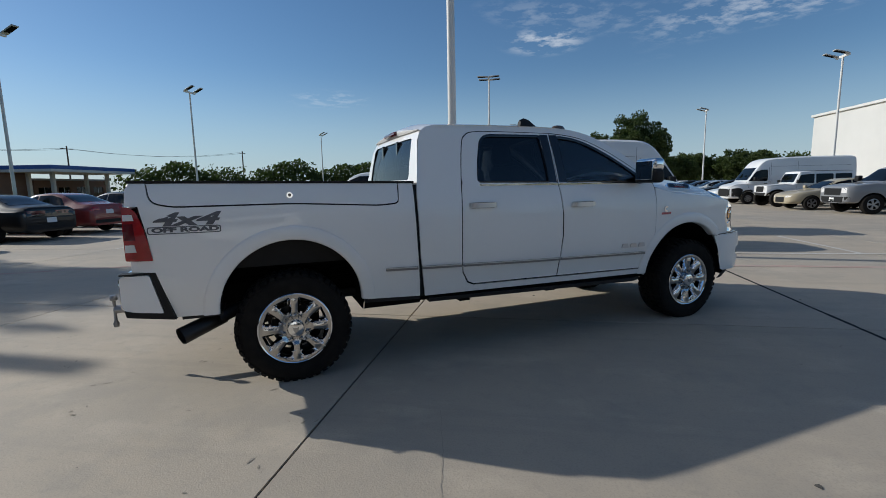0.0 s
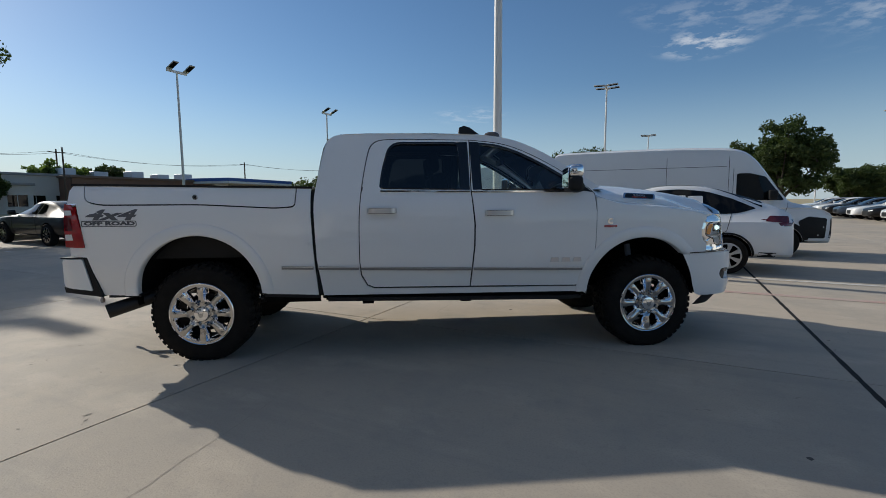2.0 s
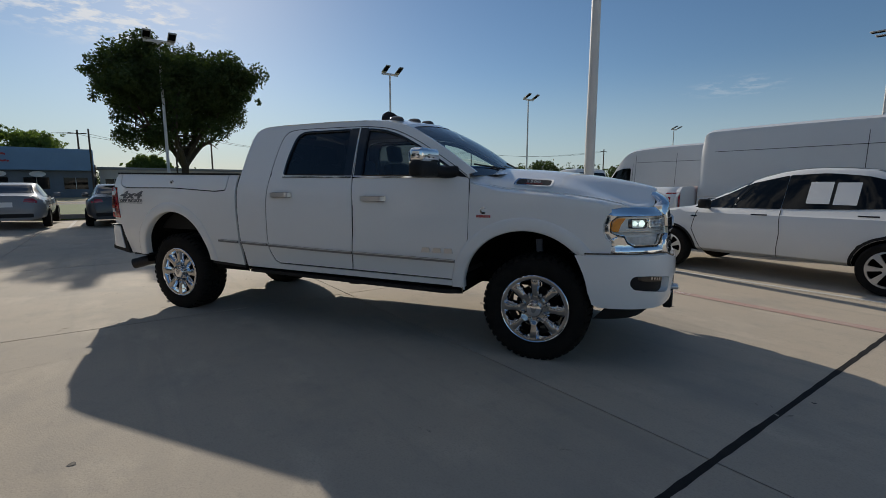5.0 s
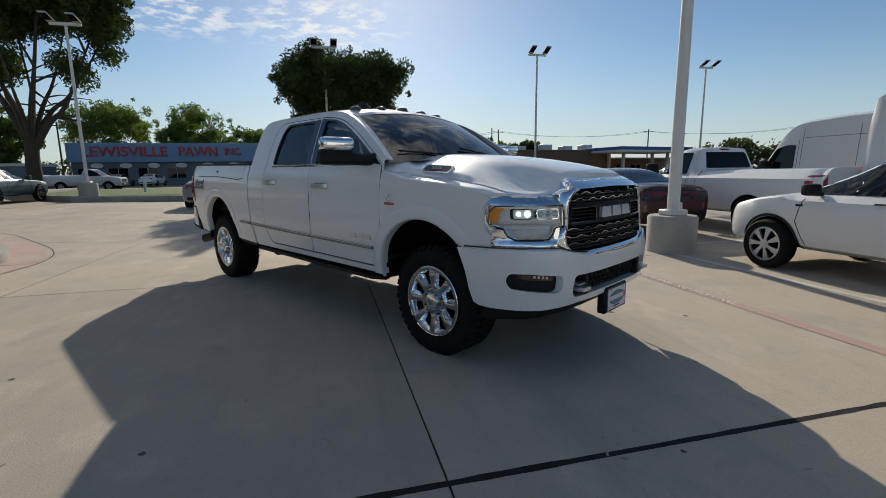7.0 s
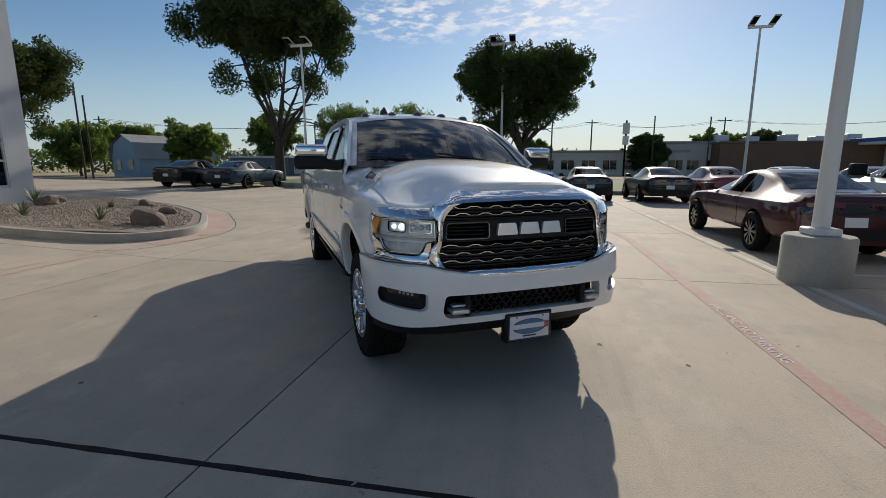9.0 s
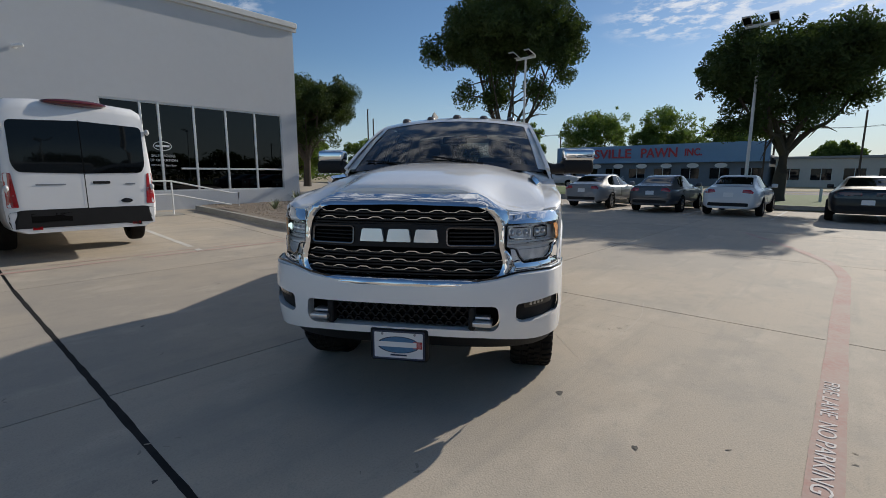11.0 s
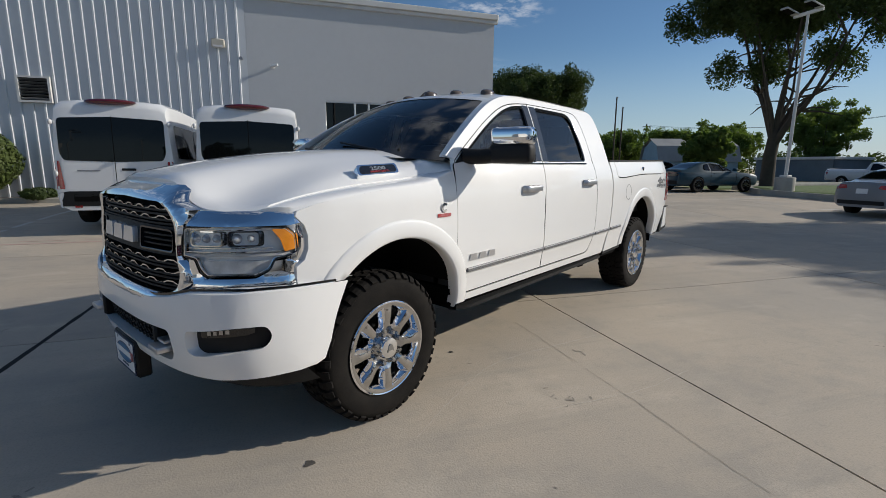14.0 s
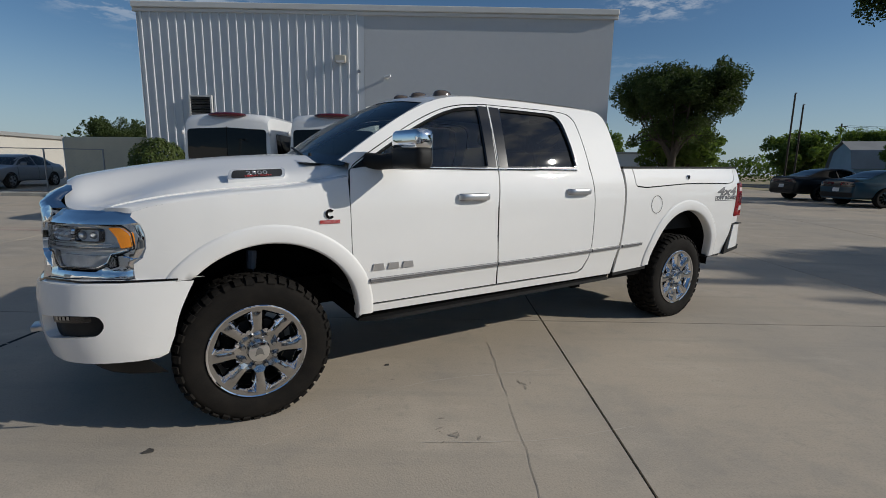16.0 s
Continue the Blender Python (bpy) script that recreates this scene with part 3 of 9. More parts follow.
def paving():
    bm = bmesh.new()
    bed_u = [U_JOINTS[0], -10, 0, 10, 20, 30, U_JOINTS[-1]]
    grid(bm, lambda u, v: lot(u, v, rise(v) - 0.012), bed_u, V_JOINTS)
    base = part("pavement", bm, JOINT, smooth=False)
    tagged(base, "pale concrete paving of the car lot with dark joints", "pavement", kind="structure")
    for i, (u0, u1) in enumerate(zip(U_JOINTS, U_JOINTS[1:])):
        for v0, v1 in zip(V_JOINTS, V_JOINTS[1:]):
            g0 = 0.019 if abs(u0 - 3.77) < 0.01 and v1 > -4.4 and v0 < 24 else 0.008
            g1 = 0.019 if abs(u1 - 3.77) < 0.01 and v1 > -4.4 and v0 < 24 else 0.008
            q = [(u0 + g0, v0 + 0.006), (u1 - g1, v0 + 0.006), (u1 - g1, v1 - 0.006), (u0 + g0, v1 - 0.006)]
            c = lot((u0 + u1) / 2, (v0 + v1) / 2)
            b = bmesh.new()
            top = [b.verts.new(lot(u, v, rise(v)) - c) for u, v in q]
            low = [b.verts.new(lot(u, v, rise(v) - 0.012) - c) for u, v in q]
            b.faces.new(top)
            for k in range(4):
                b.faces.new((low[k], low[(k + 1) % 4], top[(k + 1) % 4], top[k]))
            ob = part("slab", b, CONCRETE, base, smooth=False)
            ob.matrix_basis = Matrix.Translation(c)
    # black sealant bead in the expansion joint, uneven in width
    bm = bmesh.new()
    rnd = random.Random(5)
    prev = None
    v = -4.3
    while v < 23.4:
        w = 0.019 + rnd.uniform(-0.003, 0.006)
        a, b = bm.verts.new(lot(3.77 - w, v, 0.001)), bm.verts.new(lot(3.77 + w, v, 0.001))
        if prev:
            bm.faces.new((prev[0], prev[1], b, a))
        prev = (a, b)
        v += 0.12
    part("sealant", bm, SEALANT, base, "black rubber sealant bead")
    # thin straight cracks near the rear wheel
    bm = bmesh.new()
    for start, heading, n in (((-0.20, 0.60), GRID + 93.0, 17), ((-0.25, 1.66), GRID + 92.0, 24), ((-0.07, -2.2), GRID - 80, 20)):
        p = lot(start[0], start[1], 0.0025)
        prev = None
        for i in range(n):
            h = heading + rnd.uniform(-9, 9)
            d = Vector((math.cos(radians(h)), math.sin(radians(h)), 0))
            s = Vector((-d.y, d.x, 0)) * (0.0010 + 0.0018 * rnd.random())
            a, b = bm.verts.new(p + s), bm.verts.new(p - s)
            if prev:
                bm.faces.new((prev[0], prev[1], b, a))
            prev = (a, b)
            p = p + d * 0.06
    part("crack", bm, mat("crack_grey", (0.30, 0.27, 0.225), 0.95, noise_scale=9, noise_amt=0.8, second=(0.32, 0.29, 0.245)), base, "thin straight crack in the concrete")
    # pale filled cracks
    bm = bmesh.new()
    for pts in ([(1.15, 2.15), (0.9, 1.88), (0.62, 1.60), (0.40, 1.42), (0.1, 1.30), (-0.22, 1.22), (-0.75, 1.1)], [(-0.95, 1.9), (-0.4, 2.05), (0.3, 2.1)]):
        prev = None
        for q in curve(pts, 8):
            p = lot(q[0] + rnd.uniform(-0.006, 0.006), q[1] + rnd.uniform(-0.006, 0.006), 0.0022)
            w = Vector((0.5, 0.8, 0)) * rnd.uniform(0.0015, 0.005)
            a, b = bm.verts.new(p + w), bm.verts.new(p - w)
            if prev:
                bm.faces.new((prev[0], prev[1], b, a))
            prev = (a, b)
    part("filled_crack", bm, mat("crack_pale", (0.56, 0.51, 0.43), 0.95, noise_scale=9, noise_amt=0.8, second=(0.42, 0.38, 0.32)), base, "pale filled crack in the concrete")
    return base


PAVING = paving()


def stripe(pts, w, material, name, label, z=0.004, breaks=0.0, seed=1):
    """A painted line along (u, v) points, with worn gaps."""
    bm = bmesh.new()
    rnd = random.Random(seed)
    P = [Vector(p) for p in pts]
    for a, b in zip(P, P[1:]):
        n = max(1, int((b - a).length / 0.25))
        d = (b - a).normalized()
        s = Vector((-d.y, d.x))
        for i in range(n):
            if rnd.random() < breaks:
                continue
            p, q = a + (b - a) * i / n, a + (b - a) * (i + 1) / n
            w0 = w * (1 + rnd.uniform(-0.05, 0.05))
            bm.faces.new([bm.verts.new(lot(x.x, x.y, rise(x.y) + z)) for x in (p - s * w0 / 2, q - s * w0 / 2, q + s * w0 / 2, p + s * w0 / 2)])
    ob = part(name, bm, material, smooth=False)
    return tagged(ob, label, "road marking", kind="structure")


STENCIL = mat("stencil_white", (0.74, 0.71, 0.67), 0.85, noise_scale=14, noise_amt=0.4, second=(0.55, 0.36, 0.31))
fire_line = stripe([(40, 3.60), (10, 3.60), (-3.0, 3.62), (-4.2, 3.63), (-4.9, 3.56), (-5.6, 3.42), (-6.9, 2.92), (-8.2, 2.3), (-9.6, 1.6)], 0.155, REDPAINT, "trim_1", "faded red fire lane stripe painted on the concrete", breaks=0.02)
stripe([(14, -5.3), (6, -5.36), (1.5, -5.42), (-1.7, -5.42)], 0.09, REDPAINT, "trim_2", "thin faded red line painted before the parked vans", breaks=0.08, seed=3)
stripe([(14, -5.55), (6, -5.6), (2, -5.66), (-1.5, -5.66)], 0.04, REDPAINT, "trim_3", "second thin faded red line", breaks=0.25, seed=4)
stripe([(30, 5.12), (-9.5, 5.12)], 0.11, WHITELINE, "trim_4", "worn white line along the parking bays", breaks=0.03, seed=6)
for i, u in enumerate((-10.0, -1.6, 7.0, 15.0)):
    stripe([(u, 5.2), (u, 8.2)], 0.1, WHITELINE, "trim_5", "worn white bay line", breaks=0.03, seed=8 + i)
for i, v in enumerate((-16.0, -12.9, -10.0, -6.6, -3.7, -1.0, 1.7, 4.4, 7.4, 10.6, 13.5)):
    stripe([(-19.2, v), (-14.2, v)], 0.1, WHITELINE, "trim_6", "worn white bay line by the lawn", breaks=0.05, seed=20 + i)
for i, u in enumerate((1.05, 4.15, 7.3)):
    stripe([(u, -5.4), (u, -11.5)], 0.1, WHITELINE, "trim_7", "worn white bay line before the building", breaks=0.05, seed=40 + i)
for u in (1.07,):
    m = facing(lot(u, 3.60, 0.0065), GU, GV)
    t = text_mesh("FIRE LANE  NO PARKING", 0.125, STENCIL, "trim_8", 0.0005, None, m, stretch=1.12)
    tagged(t, "white stencilled words on the red fire lane stripe", "road marking", kind="structure")

# dark drips and scuffs on the concrete
def stains():
    rnd = random.Random(12)
    spots = [(2.614, 0.994, 0.026), (1.09, 0.617, 0.022), (3.2, 1.35, 0.018), (0.2, -3.3, 0.02), (1.9, -2.9, 0.02), (3.9, -1.0, 0.015)]
    bm = bmesh.new()
    for x, y, r in spots:
        n = 9
        bm.faces.new([bm.verts.new((x + r * (1.6 if k % 9 < 4 else 0.8) * math.cos(k * 2 * math.pi / n) * rnd.uniform(0.6, 1.3), y + r * math.sin(k * 2 * math.pi / n) * rnd.uniform(0.6, 1.2), 0.003)) for k in range(n)])
    part("stain", bm, mat("oil_stain", (0.05, 0.045, 0.04), 0.8, noise_scale=30, noise_amt=0.5, second=(0.2, 0.18, 0.15)), PAVING, "small dark oil spots", smooth=False)
    # shallow chips in loose groups
    bm = bmesh.new()
    nests = [(-2.7, -2.2), (-2.5, -2.6), (-2.7, -1.9), (-0.9, -2.9), (-1.7, -2.4), (-1.3, -3.2)] + [(rnd.uniform(-8, 8), rnd.uniform(-4.0, 4.6)) for k in range(46)]
    for u, v in nests:
        for j in range(rnd.randint(1, 5)):
            c = lot(u + rnd.gauss(0, 0.07), v + rnd.gauss(0, 0.05), 0.0026)
            w, r = rnd.uniform(0, 3.14), rnd.uniform(0.004, 0.014)
            ring = []
            for k in range(8):
                a = k * math.pi / 4
                e = Vector((math.cos(a) * 2.2, math.sin(a) * 0.7, 0)) * r * rnd.uniform(0.6, 1.25)
                e.rotate(Matrix.Rotation(w, 3, "Z"))
                ring.append(bm.verts.new(c + e))
            bm.faces.new(ring)
    part("chip", bm, mat("chipped_concrete", (0.23, 0.205, 0.17), 0.95, noise_scale=45, noise_amt=0.9, second=(0.42, 0.375, 0.305)), PAVING, "shallow chips worn into the concrete", smooth=False)


stains()


# planted island with kerb, gravel, rocks and yuccas
def island():
    out = [(-1.75, -12.6), (-1.62, -9.5)] + curve([(-1.6, -7.3), (-1.72, -6.4), (-2.08, -5.86), (-2.7, -5.63), (-3.45, -5.80), (-4.4, -6.45), (-5.3, -7.2), (-6.3, -8.7)], 3) + [(-7.1, -10.5), (-7.9, -12.6)]
    kerb = kerb_run(out[::-1], w=0.16, h=0.15, name="kerb", label="rounded concrete kerb round the gravel bed, red paint at its nose")
    bm = bmesh.new()
    rnd = random.Random(3)
    skin(bm, out, lambda a, b: lot(a, b, rise(b) + 0.10 + 0.06 * noise.noise(Vector((a * 0.7, b * 0.7, 0))) + 0.05), step=0.35)
    bed = part("gravel_bed", bm, mat("gravel_soil", (0.29, 0.23, 0.17), 0.95, noise_scale=3, noise_amt=0.6, fine=0.6, bump=1.0, bump_scale=40, second=(0.17, 0.145, 0.12)))
    tagged(bed, "planting bed of pale brown gravel inside a kerb", "gravel bed", kind="structure")
    # pebbles
    bm = bmesh.new()
    def inside(a, b):
        odd = False
        for (x0, y0), (x1, y1) in zip(out, out[1:] + out[:1]):
            if (y0 > b) != (y1 > b) and a < x0 + (b - y0) * (x1 - x0) / (y1 - y0):
                odd = not odd
        return odd
    for k in range(9000):
        a, b = rnd.uniform(-7.6, -1.75), rnd.uniform(-12.5, -5.8)
        if not (inside(a, b) and inside(a - 0.16, b + 0.1) and inside(a + 0.2, b + 0.16)):
            continue
        r = rnd.uniform(0.012, 0.04)
        c = lot(a, b, rise(b) + 0.155 + 0.06 * noise.noise(Vector((a * 0.7, b * 0.7, 0))))
        top = bm.verts.new(c + Vector((rnd.uniform(-.3, .3) * r, rnd.uniform(-.3, .3) * r, r * 0.7)))
        w = rnd.uniform(0, 3)
        ring = [bm.verts.new(c + Vector((r * math.cos(w + q * 1.2566) * rnd.uniform(.7, 1.2), r * math.sin(w + q * 1.2566) * rnd.uniform(.7, 1.2), -0.01))) for q in range(5)]
        for q in range(5):
            bm.faces.new((ring[q], ring[(q + 1) % 5], top))
    g = part("gravel", bm, mat("pebble", (0.36, 0.285, 0.21), 0.9, noise_scale=8, noise_amt=0.7, second=(0.16, 0.135, 0.11)), smooth=False)
    tagged(g, "loose pale brown pebbles in the planting bed", "gravel", kind="stuff")
    # red painted apron at the nose
    arcpts = curve([(-1.75, -5.45), (-2.3, -5.33), (-2.9, -5.30), (-3.6, -5.45), (-4.5, -5.98), (-5.5, -6.85), (-6.3, -7.9)], 4)
    stripe(arcpts, 0.50, REDPAINT, "trim_9", "faded red paint round the nose of the planted island", z=0.004, breaks=0.03, seed=60)
    outer = curve([(-0.9, -5.75), (-1.3, -5.25), (-2.3, -5.04), (-3.4, -5.06), (-4.5, -5.54), (-5.85, -6.62), (-6.7, -7.4), (-7.6, -8.85), (-8.4, -10.2)], 4)
    stripe(outer, 0.018, JOINT, "trim_10", "curved joint in the concrete round the island", z=0.003, seed=61)
    # rocks
    for a, b, r in ((-2.95, -6.55, 0.33), (-3.5, -6.9, 0.17), (-4.6, -7.5, 0.15), (-5.7, -9.2, 0.2), (-5.0, -11.7, 0.27), (-5.5, -12.1, 0.22)):
        bm = bmesh.new()
        bmesh.ops.create_icosphere(bm, subdivisions=2, radius=r)
        sd = rnd.uniform(0, 50)
        for v in bm.verts:
            k = 1 + 0.55 * noise.noise(v.co * (1.6 / r * 0.4) + Vector((sd, 0, 0))) + 0.15 * noise.noise(v.co * (5 / r * 0.4) + Vector((0, sd, 0)))
            v.co = Vector((v.co.x * 1.3 * k, v.co.y * 0.85 * k, max(v.co.z * 0.75 * k, -r * 0.35)))
        ob = part("rock", bm, mat("brown_rock", (0.20, 0.15, 0.11), 0.9, noise_scale=4, noise_amt=0.7, bump=0.7, bump_scale=25, second=(0.09, 0.075, 0.06)), smooth=False)
        ob.matrix_basis = lot_pose(a, b, rnd.uniform(0, 180), rise(b) + 0.17 + r * 0.18)
        tagged(ob, "rough brown landscaping boulder in the gravel bed", "rock", "landscaping boulders")
    # yuccas
    YUC = mat("yucca_leaf", (0.16, 0.19, 0.09), 0.6, noise_scale=3, noise_amt=0.5, second=(0.25, 0.24, 0.12))
    for a, b, h in ((-2.87, -9.8, 0.42), (-2.9, -7.75, 0.40), (-4.95, -9.6, 0.3), (-5.2, -12.4, 0.55)):
        bm = bmesh.new()
        for k in range(70):
            w, e = rnd.uniform(0, 2 * math.pi), rnd.uniform(0.25, 1.4)
            L = h * rnd.uniform(0.7, 1.1)
            d = Vector((math.cos(w) * math.cos(e), math.sin(w) * math.cos(e), math.sin(e)))
            s = Vector((-math.sin(w), math.cos(w), 0)) * 0.009
            tip = d * L - Vector((0, 0, 0.12 * L * math.cos(e)))
            q = [bm.verts.new(p) for p in (-s, s, d * L * 0.5 + s, d * L * 0.5 - s)]
            bm.faces.new(q)
            bm.faces.new((q[3], q[2], bm.verts.new(tip)))
        ob = part("yucca", bm, YUC, smooth=False)
        ob.matrix_basis = lot_pose(a, b, 0, rise(b) + 0.16)
        tagged(ob, "spiky grey-green yucca growing in the gravel bed", "yucca", "yuccas in the gravel bed")


island()


# ---- the dealership building ----
BV = -13.05          # its front wall
B0, B1, BSEAM = -5.75, 11.15, 3.12
BZ = rise(BV)
BH = 6.75
WINDOWS = (-5.1, 0.65, 0.6, 3.4)   # the glazed part: u from, u to, sill and head over the floor


def building():
    bm = bmesh.new()
    u0, u1, z0, z1 = WINDOWS

    def w(a, b):
        return lot(a, BV, BZ + b)
    # front stucco wall with the glazed opening through it
    skin(bm, [(B0, -0.4), (BSEAM, -0.4), (BSEAM, BH), (B0, BH)], w, holes=[[(u0, z0), (u1 - 1.05, z0), (u1 - 1.05, 0.02), (u1, 0.02), (u1, z1), (u0, z1)]], step=3, inward=-GV * 0.25)
    wall = part("wall_north", bm, STUCCO, smooth=False)
    tagged(wall, "grey stucco front wall of the dealership building", "wall", kind="structure")
    bm = bmesh.new()
    for pts in ([(B0, BV), (B0, BV - 28)], [(B0, BV - 28), (B1, BV - 28)], [(B1, BV - 28), (B1, BV)]):
        (a, b), (c, d) = pts
        bm.faces.new([bm.verts.new(lot(*p)) for p in ((a, b, BZ - 0.4), (c, d, BZ - 0.4), (c, d, BZ + BH), (a, b, BZ + BH))])
    bm.faces.new([bm.verts.new(lot(a, b, BZ + BH - 0.02)) for a, b in ((B0, BV), (B1, BV), (B1, BV - 28), (B0, BV - 28))])
    side = part("wall_side", bm, STUCCO, smooth=False)
    tagged(side, "grey stucco side walls and roof of the dealership", "wall", kind="structure")
    # ribbed metal part: flat pans with standing ribs
    bm = bmesh.new()
    pitch = 0.305
    n = int((B1 - BSEAM) / pitch)
    xs = []
    for i in range(n + 1):
        u = BSEAM + i * pitch
        xs += [(u, 0.0), (u + 0.215, 0.0), (u + 0.235, 0.045), (u + 0.285, 0.045)]
    xs = [(min(u, B1), d) for u, d in xs]
    g = []
    for u, d in xs:
        g.append([bm.verts.new(lot(u, BV + 0.02 + d, BZ + z)) for z in (-0.4, BH - 0.1)])
    for a, b in zip(g, g[1:]):
        bm.faces.new((a[0], b[0], b[1], a[1]))
    mw = part("wall_ribbed", bm, METALWALL, smooth=False)
    tagged(mw, "pale ribbed metal cladding with standing seams", "wall", kind="structure")
    # coping
    bm = bmesh.new()
    box(bm, B0 - 0.12, B1 + 0.12, -0.12, 0.16, BH - 0.14, BH + 0.06, 0.02)
    box(bm, B0 - 0.12, B1 + 0.12, -0.02, 0.09, BH - 0.26, BH - 0.143, 0.01)
    ob = part("coping", bm, POLE, smooth=False)
    ob.matrix_basis = lot_pose(0, BV, 0, BZ)
    tagged(ob, "white metal coping along the roof edge", "coping", kind="structure")
    # glazing
    win = new("window_1")
    win.matrix_basis = lot_pose(0, BV - 0.08, 0, BZ)
    tagged(win, "dark storefront glazing in white aluminium frames", "window", kind="structure")
    FR = mat("storefront_frame", (0.62, 0.63, 0.63), 0.4, metal=0.3)
    posts = [u0, u0 + 1.05, u0 + 2.1, u0 + 3.15, u0 + 4.2, u1 - 1.05, u1]
    zmid = 1.35
    GL = glass_mat("storefront_glass", (0.02, 0.024, 0.028), ior=1.5)
    for k, u in enumerate(posts):
        b = bmesh.new()
        box(b, u - 0.035, u + 0.035, -0.05, 0.06, z0 if u < u1 - 1.1 else 0.02, z1, 0.006)
        part("mullion", b, FR, win)
    for za, a, c in ((z0 + 0.03, u0, u1 - 1.05), (z1 - 0.03, u0, u1), (zmid, u0, u1 - 2.1), (2.38, u1 - 2.1 + 1.05, u1)):
        b = bmesh.new()
        box(b, a, c, -0.045, 0.055, za - 0.03, za + 0.03, 0.006)
        part("transom", b, FR, win)
    for a, c in zip(posts, posts[1:]):
        rows = [(z0, zmid), (zmid, z1)] if c < u1 - 1.0 else [(0.05, 2.38), (2.38, z1)]
        for za, zb in rows:
            b = bmesh.new()
            box(b, a + 0.03, c - 0.03, -0.006, 0.006, za + 0.02, zb - 0.02)
            part("pane", b, GL, win)
    door = new("door_1")
    door.matrix_basis = lot_pose(u1 - 0.525, BV - 0.06, 0, BZ)
    tagged(door, "white-framed glass entrance door with a bar handle", "door", kind="structure")
    b = bmesh.new()
    skin(b, [(-0.47, 0.04), (0.47, 0.04), (0.47, 2.34), (-0.47, 2.34)], lambda a, c: Vector((a, 0.05, c)), holes=[[(-0.37, 0.3), (0.37, 0.3), (0.37, 2.22), (-0.37, 2.22)]], step=4, inward=(0, -0.05, 0))
    part("door_frame", b, FR, door, smooth=False)
    b = bmesh.new()
    tube(b, [(0.3, 0.055, 1.0), (0.3, 0.12, 1.0), (0.3, 0.12, 1.35), (0.3, 0.055, 1.35)], 0.012)
    part("door_handle", b, STEEL, door)
    # hours lettered on the pane beside the door
    m = facing(lot(u1 - 1.6, BV - 0.068, BZ), -GU, (0, 0, 1))
    b = bmesh.new()
    skin(b, arc(0, 2.05, 0.27, 0, 351, 39, 0.55), lambda x, y: Vector((x, y, 0)), holes=[arc(0, 2.05, 0.245, 0, 351, 39, 0.52)], step=2)
    bmesh.ops.transform(b, matrix=m, verts=b.verts[:])
    sign = part("window_lettering", b, PAPER, smooth=False)
    tagged(sign, "white opening-hours lettering and oval emblem on the glass", "sign", kind="structure")
    b = bmesh.new()
    box(b, -0.2, 0.2, 2.02, 2.08, 0, 0.001)
    bmesh.ops.transform(b, matrix=m, verts=b.verts[:])
    part("bar", b, PAPER, sign, smooth=False)
    for txt, y, s in (("SALES HOURS", 1.74, 0.115), ("OF OPERATION", 1.6, 0.115), ("MON-SAT 9am-9pm", 1.44, 0.085)):
        text_mesh(txt, s, PAPER, "words", 0.0005, sign, m @ Matrix.Translation((0, y, 0)))
    # walkway, steps and railing in front of the door
    wk = sheet("walkway", "concrete walkway and landing along the building", [(-6.6, -12.45), (2.9, -11.4), (2.9, BV), (-6.6, BV)], 0.012, CONCRETE, "walkway", 0.1, follow=True)
    b = bmesh.new()
    for k in range(3):
        box(b, 0.0 - 1.35 - 0.3 * k, 1.3, -0.55, 1.05, 0.0, 0.51 - 0.17 * k - 0.0, 0.012) if k == 0 else box(b, -1.35 - 0.3 * k, -1.35 - 0.3 * (k - 1) - 0.003, -0.55, 1.05, 0.0, 0.51 - 0.17 * k, 0.012)
    st = part("steps", b, KERB, smooth=False)
    st.matrix_basis = lot_pose(0.55, BV + 0.75, 0, BZ - 0.02 - 0.49)
    tagged(st, "low concrete landing with steps before the entrance", "steps", kind="structure")
    rail = thing("handrail", "white painted tubular handrail beside the entrance steps", "handrail")
    rail.matrix_basis = lot_pose(0, BV + 1.75, 0, rise(BV + 1.75))
    RW = mat("rail_paint", (0.72, 0.72, 0.7), 0.4)
    for pts in ([(1.75, 0, 0), (1.75, 0, 1.0), (-0.5, 0, 1.0), (-2.2, 0, 0.62), (-2.45, 0, 0.62), (-2.45, 0, 0.0)], [(1.75, 0, 0.62), (-0.5, 0, 0.62), (-2.2, 0, 0.24)], [(0.6, 0, 0), (0.6, 0, 1.0)], [(-0.5, 0, 0), (-0.5, 0, 1.0)]):
        b = bmesh.new()
        tube(b, pts, 0.024)
        part("rail_tube", b, RW, rail)
    # wall fittings: camera, wall pack lamp, louvre, sensor, tap pipe
    cctv = thing("security_camera", "white bullet security camera on a wall bracket", "camera", m=lot_pose(2.3, BV + 0.02, 0, BZ + 4.4))
    b = bmesh.new()
    cyl(b, 0.05, 0.05, 0.05, 14, pose(0, 0, 0, -90, 0, 0))
    tube(b, [(0, 0.04, 0), (0.0, 0.09, 0.0)], 0.018)
    part("bracket", b, PAPER, cctv)
    b = bmesh.new()
    cyl(b, 0.045, 0.045, 0.24, 14, pose(0.08, 0.10, 0.0, -80, 0, 70))
    part("camera_body", b, PAPER, cctv)
    wp = thing("wall_lamp", "small beige wall pack lamp", "lamp", m=lot_pose(3.95, BV + 0.065, 0, BZ + 5.0))
    b = bmesh.new()
    box(b, -0.2, 0.2, 0, 0.14, -0.13, 0.13, 0.03)
    part("housing", b, mat("beige_housing", (0.5, 0.46, 0.38), 0.6), wp)
    b = bmesh.new()
    box(b, -0.16, 0.16, 0.06, 0.143, -0.14, -0.05, 0.02)
    part("lens", b, WHITELENS, wp)
